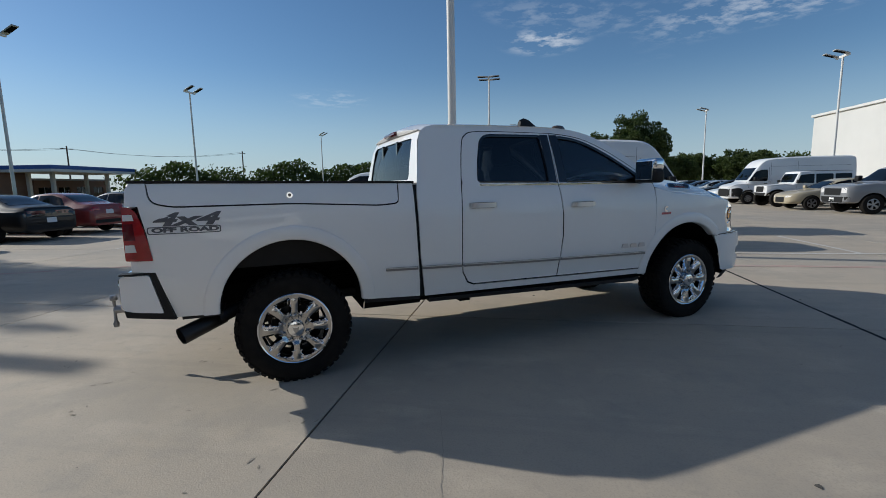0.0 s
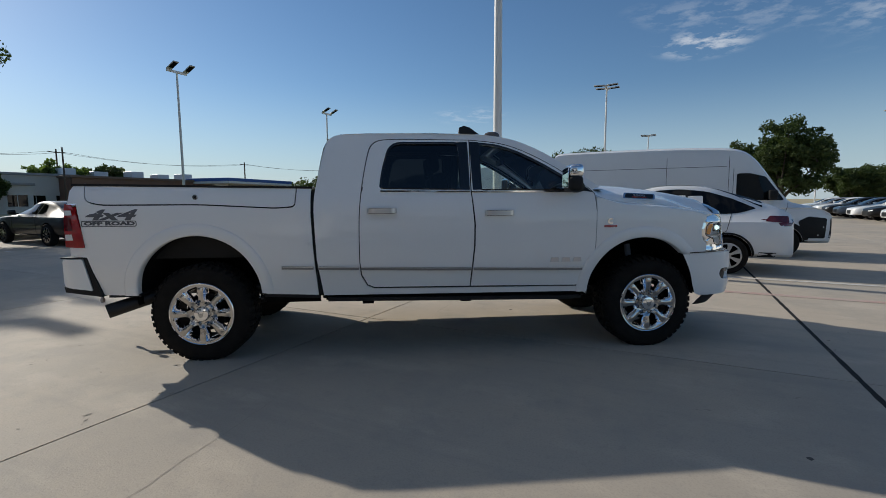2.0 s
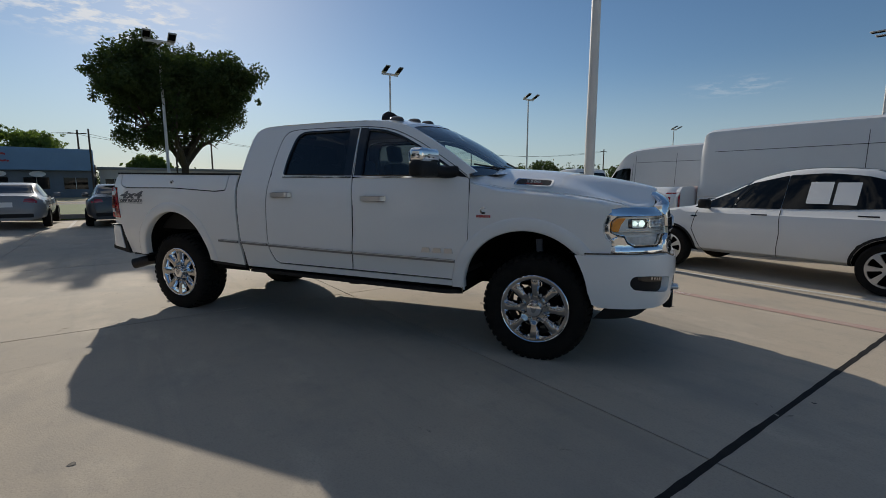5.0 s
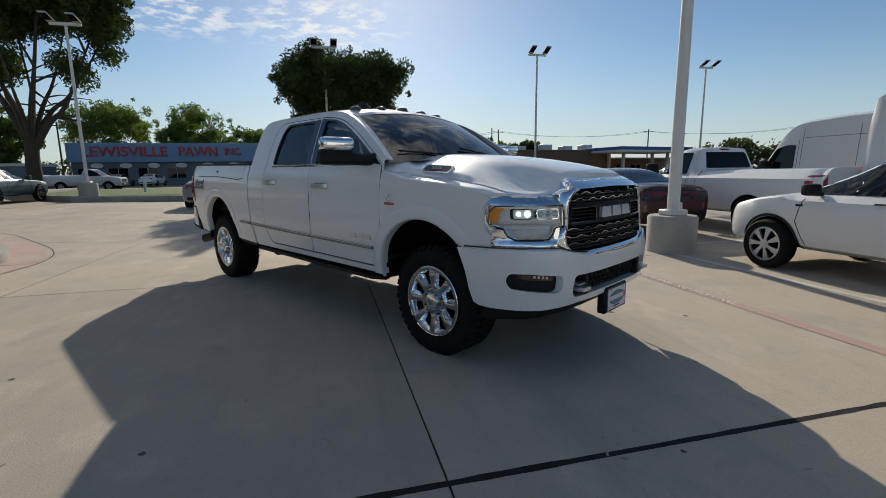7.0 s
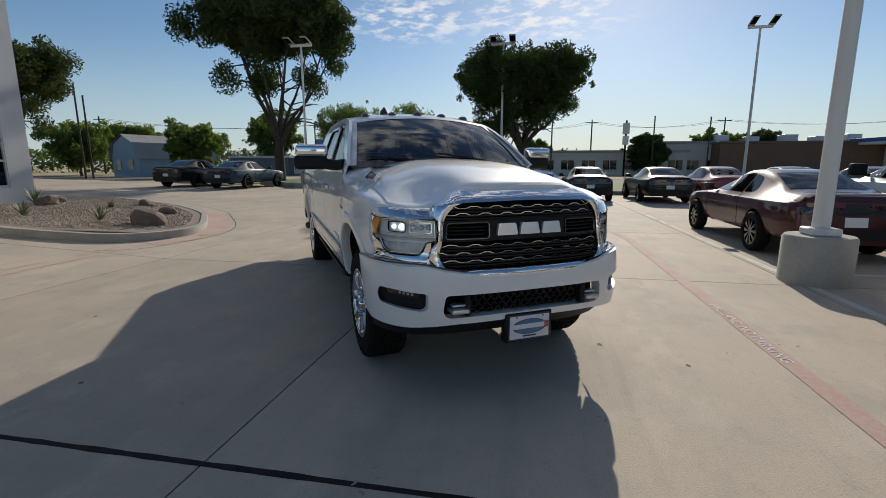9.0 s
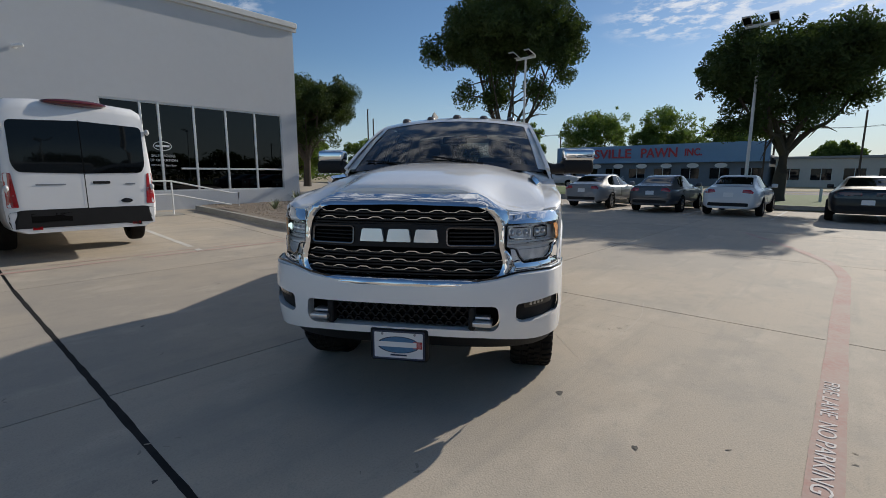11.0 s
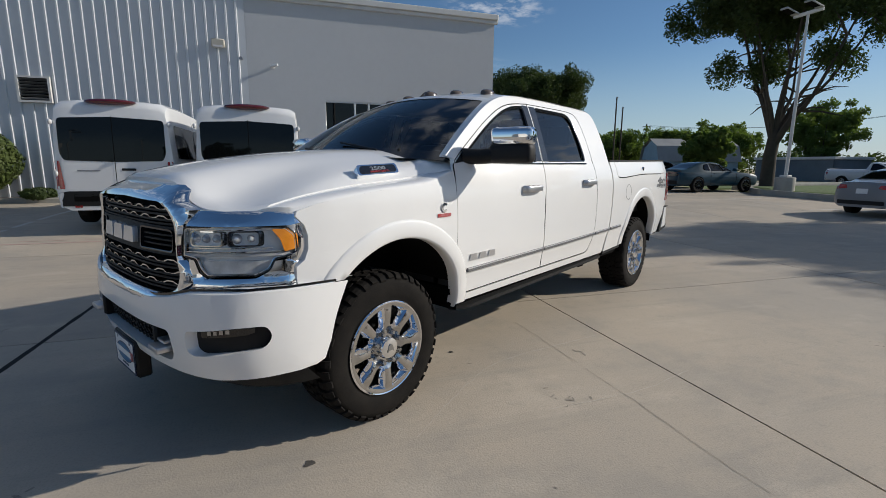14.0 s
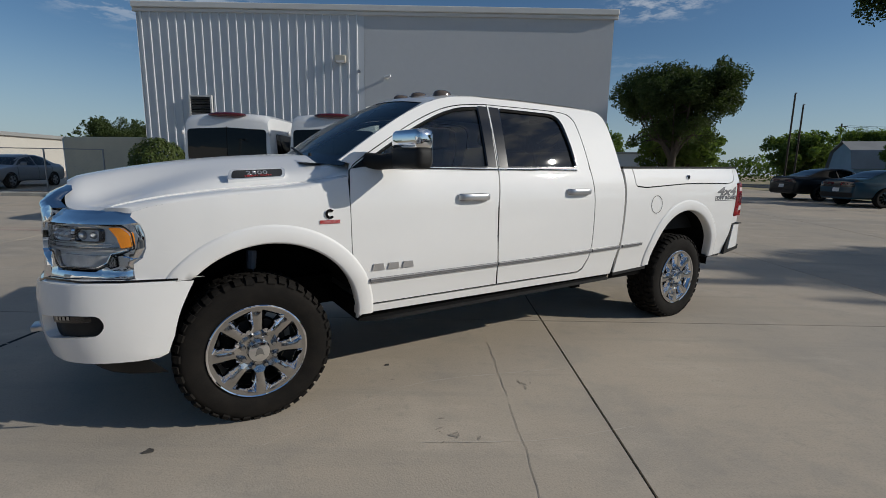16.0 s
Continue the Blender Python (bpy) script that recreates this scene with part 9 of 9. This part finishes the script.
tree(-23.8, -15.4, 13.6, 5.4, 6.7, 3, 130000, 0.11, trunk_r=0.36, z=0.28, fork=0.36, flat=0.8, shell=190)
tree(-24.0, 0.8, 8.5, 4.25, 3.9, 8, 110000, 0.095, trunk_r=0.30, z=0.2, fork=0.42, flat=0.8, shell=170)
tree(-15.0, -27.0, 8.3, 4.1, 3.6, 21, 80000, 0.09, flat=0.9, trunk_r=0.28, z=0.4, fork=0.42, shell=140)
tree(9.7, 38.0, 6.8, 3.5, 2.0, 17, 36000, 0.13, label="dark rounded oak beyond the parked vans", shell=100)
tree(-7.5, 52.0, 7.6, 4.6, 2.2, 18, 12000, 0.18, label="dark oak far behind the vans")
for k, (u, v, h, s, mt) in enumerate(((20.5, 62, 5.0, 3.2, LEAF), (31, 66, 5.6, 4.2, LEAF), (26, 72, 5.4, 4.6, LEAF), (-76, -31, 13.5, 6.5, LEAFL), (-77, -20, 12.5, 6.0, LEAFL), (-76, -11, 9.5, 4.8, LEAFL), (-60, -37, 9.5, 4.4, LEAFL), (-57, -48, 8.0, 4.6, LEAFL), (-47, -58, 7.6, 4.4, LEAFL), (-41, -36, 6.0, 3.0, LEAFL), (-60, -62, 8.5, 5, LEAFL), (-36, -68, 8.5, 4.6, LEAFL), (-24, -72, 9.0, 5.0, LEAFL), (-70, 2, 5.5, 3.0, LEAFL), (-63, 17, 6.0, 3.2, LEAF), (-72, 28, 7.0, 3.6, LEAFL), (-75, 36, 7.2, 3.8, LEAF), (-24, -44, 7.5, 4.4, LEAFL), (-14, -46, 7.0, 4.0, LEAFL), (34, -60, 8.0, 5.0, LEAF), (46, -62, 8.0, 5.5, LEAF), (22, -66, 7.0, 5.0, LEAF))):
    tree(u, v, h, s, h * 0.22, 40 + k, 22000, 0.20, mt, label="leafy roadside tree with an uneven crown", trunk_r=0.2, group="roadside trees")


def wood(name, pts, height, seed, material, label, count=14000, leaf=0.36):
    """A far belt of trees: thousands of leaf clumps along a line."""
    rnd = random.Random(seed)
    verts, faces = [], []
    P = [Vector(p) for p in pts]
    for k in range(count):
        i = rnd.randrange(len(P) - 1)
        q = P[i].lerp(P[i + 1], rnd.random())
        q = q + Vector((rnd.gauss(0, 1.6), rnd.gauss(0, 1.6)))
        h = height * (0.62 + 0.38 * noise.noise(Vector((q.x * 0.10, q.y * 0.10, seed))) + 0.22 * noise.noise(Vector((q.x * 0.35, q.y * 0.35, seed))))
        c = lot(q.x, q.y, h * rnd.random() ** 0.6)
        n = Vector((rnd.gauss(0, 1), rnd.gauss(0, 1), rnd.gauss(0.4, 1))).normalized()
        a = n.orthogonal().normalized()
        b = n.cross(a)
        s = leaf * rnd.uniform(0.5, 1.2)
        j = len(verts)
        verts += [c - a * s, c + b * s * 0.6, c + a * s, c - b * s * 0.6]
        faces.append((j, j + 1, j + 2, j + 3))
    me = bpy.data.meshes.new(name)
    me.from_pydata(verts, [], faces)
    me.materials.append(material)
    tagged(new(name, me), label, "trees", kind="stuff")


wood("tree_belt", [(-95, -80), (-64, -94), (-30, -96), (10, -80)], 7.0, 7, LEAFL, "green belt of trees beyond the driveway", 14000, 0.36)
wood("tree_belt", [(-64, 62), (-48, 74), (-32, 84), (-14, 92)], 7.5, 2, LEAF, "belt of green trees along the horizon")
wood("tree_belt", [(30, 95), (60, 90), (90, 80)], 8, 4, LEAF, "dark belt of trees beyond the far lot")
wood("tree_belt", [(10, -75), (40, -72), (90, -60), (120, -40)], 8.5, 5, LEAF, "dark belt of trees behind the fence", 14000, 0.36)
wood("tree_belt", [(-95, -80), (-90, -40), (-92, 0), (-95, 40), (-85, 70)], 6.5, 6, LEAF, "low belt of trees behind the shops", 14000, 0.36)


# ---- buildings across the street and beyond ----
def low_building(name, label, u, v, heading, length, depth, height, wall, roof_mat, windows=0, z=0.0, win_z=(0.9, 2.2), parapet=0.3, category="building"):
    """A shop with walls, roof slab, window openings and a door along its front (the front looks to -y of its own frame)."""
    T = thing(name, label, category, m=lot_pose(u, v, heading, z))
    holes = []
    n = windows
    for k in range(n):
        c = -length / 2 + length * (k + 0.5) / n
        w = min(1.6, length / n * 0.32)
        holes.append([(c - w, win_z[0]), (c + w, win_z[0]), (c + w, win_z[1]), (c - w, win_z[1])])
    b = bmesh.new()
    skin(b, [(-length / 2, -0.2), (length / 2, -0.2), (length / 2, height), (-length / 2, height)], lambda x, y: Vector((x, -depth / 2, y)), holes=holes, step=40, inward=(0, 0.2, 0))
    part("front_wall", b, wall, T, smooth=False)
    b = bmesh.new()
    for q in (((-length / 2, -depth / 2), (-length / 2, depth / 2)), ((-length / 2, depth / 2), (length / 2, depth / 2)), ((length / 2, depth / 2), (length / 2, -depth / 2))):
        (x0, y0), (x1, y1) = q
        b.faces.new([b.verts.new(p) for p in ((x0, y0, -0.2), (x1, y1, -0.2), (x1, y1, height), (x0, y0, height))])
    part("wall", b, wall, T, smooth=False)
    b = bmesh.new()
    box(b, -length / 2 - 0.2, length / 2 + 0.2, -depth / 2 - 0.25, depth / 2 + 0.2, height, height + parapet, 0.03)
    part("roof", b, roof_mat, T, smooth=False)
    for h in holes:
        b = bmesh.new()
        box(b, h[0][0], h[1][0], -depth / 2 + 0.1, -depth / 2 + 0.13, h[0][1], h[2][1])
        w_ = part("window", b, GLASS_CAR, T, smooth=False)
        b = bmesh.new()
        box(b, (h[0][0] + h[1][0]) / 2 - 0.03, (h[0][0] + h[1][0]) / 2 + 0.03, -depth / 2 + 0.05, -depth / 2 + 0.11, h[0][1], h[2][1])
        part("window_bar", b, POLE, w_, smooth=False)
    return T


BRICK = mat("red_brown_brick", (0.20, 0.115, 0.075), 0.9, noise_scale=0.8, noise_amt=0.4, fine=0.4, bump=0.3, bump_scale=12, second=(0.13, 0.075, 0.05))
CREAM = mat("cream_wall", (0.55, 0.52, 0.46), 0.9, noise_scale=0.4, noise_amt=0.3, fine=0.2, second=(0.42, 0.40, 0.36))
BLUEWALL = mat("painted_blue", (0.20, 0.33, 0.48), 0.8, noise_scale=0.5, noise_amt=0.35, fine=0.2, second=(0.14, 0.24, 0.36))
GREYROOF = mat("grey_roof", (0.30, 0.30, 0.29), 0.8, noise_scale=0.4, noise_amt=0.4)
DARKFRONT = mat("dim_shopfront", (0.16, 0.19, 0.22), 0.7, noise_scale=0.6, noise_amt=0.4)
SIGNRED = mat("sign_red", (0.45, 0.04, 0.05), 0.5)
BLUETRIM = mat("canopy_blue", (0.03, 0.09, 0.30), 0.4)

shop = low_building("pawn_shop", "low shop with a long blue sign band across the street", -68.5, -17.5, 90, 27, 12, 3.4, DARKFRONT, GREYROOF, 8, 0.1)
b = bmesh.new()
box(b, -13.6, 13.6, -6.75, -6.2, 2.95, 5.35, 0.05)
band = part("sign_band", b, BLUEWALL, shop, "faded blue sign band", smooth=False)
for w, x0, x1, cap in (("LEWISVILLE", -11.9, -2.3, 1.72), ("PAWN", -1.0, 3.6, 1.72), ("INC.", 4.5, 6.5, 1.25)):
    o = text_mesh(w, cap, SIGNRED, "sign_word", 0.05, band, bold=0.03, label="red capital letters of the shop sign")
    lo, hi = min(v.co.x for v in o.data.vertices), max(v.co.x for v in o.data.vertices)
    o.data.transform(Matrix.Translation((x0, -6.82, 4.2)) @ pose(0, 0, 0, 90, 0, 0) @ Matrix.Diagonal(((x1 - x0) / (hi - lo), 1, 1, 1)) @ Matrix.Translation((-lo, 0, 0)))
for k in range(7):
    b = bmesh.new()
    skin(b, arc(-10.6 + 3.2 * k, 2.55, 0.7, 0, 345, 22, 0.45), lambda x, y: Vector((x, -6.3, y)), step=4, inward=(0, 0.06, 0))
    part("oval_sign", b, PAPER, shop, "white oval sign", smooth=False)
low_building("strip_shops", "low cream strip of shops with a flat roof", -70, 9.5, 90, 26, 12, 3.3, CREAM, GREYROOF, 9, 0.0)
low_building("strip_shops", "cream shop front with a stepped roof", -72, 24, 90, 9, 10, 4.6, CREAM, GREYROOF, 3, 0.0)
brick = low_building("brick_store", "long flat-roofed brown brick store", -71, 36.3, 92, 20, 13, 4.4, BRICK, mat("brown_coping", (0.16, 0.11, 0.08), 0.8), 0, 0.0)
for k, x in enumerate((-8, -4, 1, 5, 9)):
    b = bmesh.new()
    box(b, x - 0.9, x + 0.9, -2, 0, 4.7, 5.8 - 0.25 * (k % 2), 0.05)
    part("rooftop_unit", b, METALWALL, brick, "rooftop air unit", smooth=False)
can = thing("fuel_canopy", "filling station canopy with a blue and white fascia", "canopy", m=lot_pose(-63.5, 51.5, 100))
b = bmesh.new()
box(b, -8, 8, -4, 4, 4.1, 4.75, 0.03)
part("canopy_roof", b, POLE, can, smooth=False)
b = bmesh.new()
box(b, -8.03, 8.03, -4.03, 4.03, 4.45, 4.95, 0.02)
part("blue_fascia", b, BLUETRIM, can, smooth=False)
for x in (-5, 5):
    for y in (-1.6, 1.6):
        b = bmesh.new()
        box(b, x - 0.2, x + 0.2, y - 0.2, y + 0.2, 0, 4.1)
        part("column", b, CREAM, can, smooth=False)
low_building("station_store", "small brown store behind the fuel canopy", -73, 56, 100, 14, 8, 3.2, BRICK, GREYROOF, 4, 0.0)

# barn-shaped blue house
barn = thing("barn_house", "pale blue gambrel-roofed barn house", "house", m=lot_pose(-49.5, -47.0, 70, 0.0))
prof = [(-3.2, 0), (3.2, 0), (3.2, 2.4), (2.4, 4.2), (0, 5.2), (-2.4, 4.2), (-3.2, 2.4)]
b = bmesh.new()
f0 = [b.verts.new((x, -5, z)) for x, z in prof]
f1 = [b.verts.new((x, 5, z)) for x, z in prof]
b.faces.new(f0[::-1]); b.faces.new(f1)
for k in range(7):
    b.faces.new((f0[k], f0[(k + 1) % 7], f1[(k + 1) % 7], f1[k]))
part("wall", b, mat("pale_blue_siding", (0.30, 0.42, 0.50), 0.8, noise_scale=0.7, noise_amt=0.3), barn, smooth=False)
b = bmesh.new()
rp = [(-3.45, 2.25), (-2.5, 4.3), (0, 5.35), (2.5, 4.3), (3.45, 2.25)]
for (x0, z0), (x1, z1) in zip(rp, rp[1:]):
    vs = [b.verts.new(p) for p in ((x0, -5.3, z0), (x1, -5.3, z1), (x1, 5.3, z1), (x0, 5.3, z0))]
    b.faces.new(vs)
part("roof", b, GREYROOF, barn, smooth=False)
for x in (-1.5, 1.5):
    b = bmesh.new()
    box(b, x - 0.5, x + 0.5, -5.06, -4.98, 1.0, 2.2)
    part("window", b, GLASS_CAR, barn, smooth=False)
low_building("metal_shed", "long pale metal shed among the trees", -33, -72, 60, 26, 10, 4.0, METALWALL, GREYROOF, 0)
low_building("metal_shed", "white shed with a pitched edge", -57, -36, 90, 9, 6, 2.5, DARKFRONT, POLE, 0)

# warehouse on the far side
low_building("warehouse", "large white metal warehouse beyond the far row", 44.5, 40, -90, 44, 16, 9.0, mat("warehouse_white", (0.62, 0.61, 0.58), 0.6, noise_scale=0.2, noise_amt=0.15), POLE, 0)
low_building("side_building", "low cream building behind the fence", 40, -33, 180, 14, 8, 3.4, CREAM, GREYROOF, 2)

# container, fence and bush beside the building
box_t = thing("storage_container", "beige storage container with a ribbed end", "container", m=lot_pose(14.6, -18.5, -8, 0.3))
b = bmesh.new()
box(b, -1.9, 1.9, -2.6, 2.6, 0.1, 2.3, 0.03)
part("container_body", b, mat("beige_steel", (0.62, 0.56, 0.42), 0.7, noise_scale=1, noise_amt=0.25), box_t, smooth=False)
for k in range(12):
    b = bmesh.new()
    x = 1.9
    y = -2.5 + 5.0 * k / 11
    box(b, x, x + 0.05, y - 0.09, y + 0.09, 0.15, 2.25)
    part("rib", b, METALWALL, box_t, smooth=False)
fence = thing("wire_fence", "grey chain-link fence with steel posts", "fence", m=lot_pose(18.4, -14.6, 0, 0.25))
for k in range(7):
    b = bmesh.new()
    tube(b, [(2.4 * k - 4.4, 0, -0.1), (2.4 * k - 4.4, 0, 1.8)], 0.03, 8)
    part("post", b, STEEL, fence)
for zz in (0.06, 1.78):
    b = bmesh.new()
    tube(b, [(-4.4, 0, zz), (10.0, 0, zz)], 0.02, 6)
    part("rail", b, STEEL, fence)
b = bmesh.new()
for k in range(90):
    x0 = -4.4 + 14.4 * k / 90
    for sg in (-1, 1):
        x1 = min(10.0, max(-4.4, x0 + sg * 1.7))
        p, q = Vector((x0, 0, 0.06)), Vector((x1, 0, 0.06 + abs(x1 - x0)))
        s = Vector((0, 0, 0.0014))
        b.faces.new([b.verts.new(c) for c in (p - s, q - s, q + s, p + s)])
w = part("wire_mesh", b, STEEL, fence, smooth=False)
w["kind"] = "stuff"


SHRUBLEAF = mat("shrub_leaves", (0.055, 0.080, 0.018), 0.6, noise_scale=3, noise_amt=0.6, second=(0.10, 0.12, 0.03), spec=0.2)


def bush(u, v, r, h, seed, z=None, material=None, label="clipped round green shrub by the wall", n=5200, leaf=0.05):
    rnd = random.Random(seed)
    T = thing("shrub", label, "shrub", "shrubs by the wall", lot_pose(u, v, 0, z))
    bm = bmesh.new()
    for k in range(6):
        a = rnd.uniform(0, 6.28)
        tube(bm, [(0, 0, -0.05), (0.25 * r * math.cos(a), 0.25 * r * math.sin(a), h * 0.3), (0.6 * r * math.cos(a), 0.6 * r * math.sin(a), h * 0.6)], [0.03, 0.022, 0.01], 6)
    part("stem", bm, BARK, T)
    verts, faces = [], []
    for k in range(n):
        d = Vector((rnd.gauss(0, 1), rnd.gauss(0, 1), rnd.gauss(0, 1))).normalized()
        rr = (0.90 + 0.16 * noise.noise(d * 2.2 + Vector((seed, 0, 0)))) * rnd.uniform(0.82, 1.03)
        p = Vector((d.x * r * rr, d.y * r * rr, h * 0.58 + d.z * h * 0.44 * rr))
        nn = (d + Vector((rnd.gauss(0, .5), rnd.gauss(0, .5), rnd.gauss(0.2, .5)))).normalized()
        a = nn.orthogonal().normalized()
        a.rotate(Matrix.Rotation(rnd.uniform(0, 6.28), 3, nn))
        b = nn.cross(a)
        s = leaf * rnd.uniform(0.6, 1.3)
        i = len(verts)
        verts += [p - a * s, p + b * s * 0.5, p + a * s, p - b * s * 0.5]
        faces.append((i, i + 1, i + 2, i + 3))
    me = bpy.data.meshes.new("foliage")
    me.from_pydata(verts, [], faces)
    me.materials.append(material or LEAFL)
    o = new("foliage", me)
    o.parent = T


bush(10.1, -11.9, 1.0, 2.1, 5, material=SHRUBLEAF, n=9000)
bush(11.6, -12.2, 0.7, 0.9, 6, material=LEAF, label="low loose shrub at the wall's foot", n=2200)
bush(9.0, -12.3, 0.5, 0.45, 7, material=LEAF, label="low loose shrub at the wall's foot", n=1600)
sheet("planting_strip", "mulched planting strip along the ribbed wall", [(3.4, -12.2), (16, -12.2), (16, BV), (3.4, BV)], 0.10, mat("mulch", (0.14, 0.10, 0.07), 0.95, noise_scale=3, noise_amt=0.6, bump=0.8, bump_scale=40), "planting strip", 0.3, follow=True)
kerb_run([(16.0, -12.1), (3.3, -12.1)], h=0.15)

# low white cable fence on the lawn
for k in range(26):
    v = -10.5 + 2.6 * k
    T = thing("fence_post", "short white lawn post with a cable", "post", "lawn posts", lot_pose(-24.5, v, 0, 0.46 if -15 < v < -8 else 0.2))
    b = bmesh.new()
    box(b, -0.06, 0.06, -0.06, 0.06, -0.1, 0.62, 0.015)
    part("post", b, POLE, T)
    b = bmesh.new()
    tube(b, [(0, 0, 0.5), (0, 1.3, 0.47), (0, 2.6, 0.5)], 0.012, 5)
    part("cable", b, STEEL, T)


# ---- utility poles and wires ----
def utility_pole(u, v, h=9.5, z=0.1, arm=True):
    T = thing("utility_pole", "weathered wooden utility pole with a crossarm", "utility pole", "utility poles", lot_pose(u, v, 0, z))
    b = bmesh.new()
    tube(b, [(0, 0, -0.3), (0.05, 0, h)], [0.16, 0.11] if arm else [0.10, 0.08], 8)
    part("pole", b, BARK, T)
    if arm:
        b = bmesh.new()
        box(b, -0.06, 0.06, -1.1, 1.1, h - 0.55, h - 0.43)
        part("crossarm", b, BARK, T)
    else:
        b = bmesh.new()
        box(b, -0.09, 0.09, -0.09, 0.09, h - 0.02, h + 0.08, 0.02)
        part("pole_cap", b, STEEL, T)
        T["label"] = "slim weathered wooden pole beside the street"


UP = [(-62, -70), (-80, -40), (-84, -6), (-84, 12), (-84, 34), (-80, 66), (-60, 88)]
for u, v in UP:
    utility_pole(u, v)
for u, v, h in ((-35.5, -44.5, 9.6), (-37.0, -45.2, 8.6), (-58, -4.0, 7.2), (-58, 4.0, 7.6), (-60, 17, 7.6), (-58, 23, 7.2)):
    utility_pole(u, v, h, arm=False)
wires = bmesh.new()
for (u0, v0), (u1, v1) in zip(UP, UP[1:]):
    for o in (-0.9, 0.9):
        a, c = lot(u0, v0 + o, 9.2), lot(u1, v1 + o, 9.2)
        tube(wires, [a.lerp(c, t) - Vector((0, 0, 1.1 * 4 * t * (1 - t))) for t in lin(0, 1, 9)], 0.02, 4)
tagged(part("wires", wires, CAVITY, smooth=False), "sagging overhead wires between the poles", "wires", kind="stuff")

# tall plain sign across the street
sg = thing("pole_sign", "tall narrow sign box on a dark pole", "sign", m=lot_pose(-58, 13.2, 55, 0.1))
b = bmesh.new()
tube(b, [(0, 0, 0), (0, 0, 7.0)], 0.12, 8)
part("pole", b, CAVITY, sg)
b = bmesh.new()
box(b, -0.4, 0.4, -0.15, 0.15, 5.3, 6.7, 0.03)
part("sign_box", b, POLE, sg)
b = bmesh.new()
box(b, -0.35, 0.35, -0.15, 0.15, 4.0, 5.1, 0.03)
part("sign_box", b, POLE, sg)
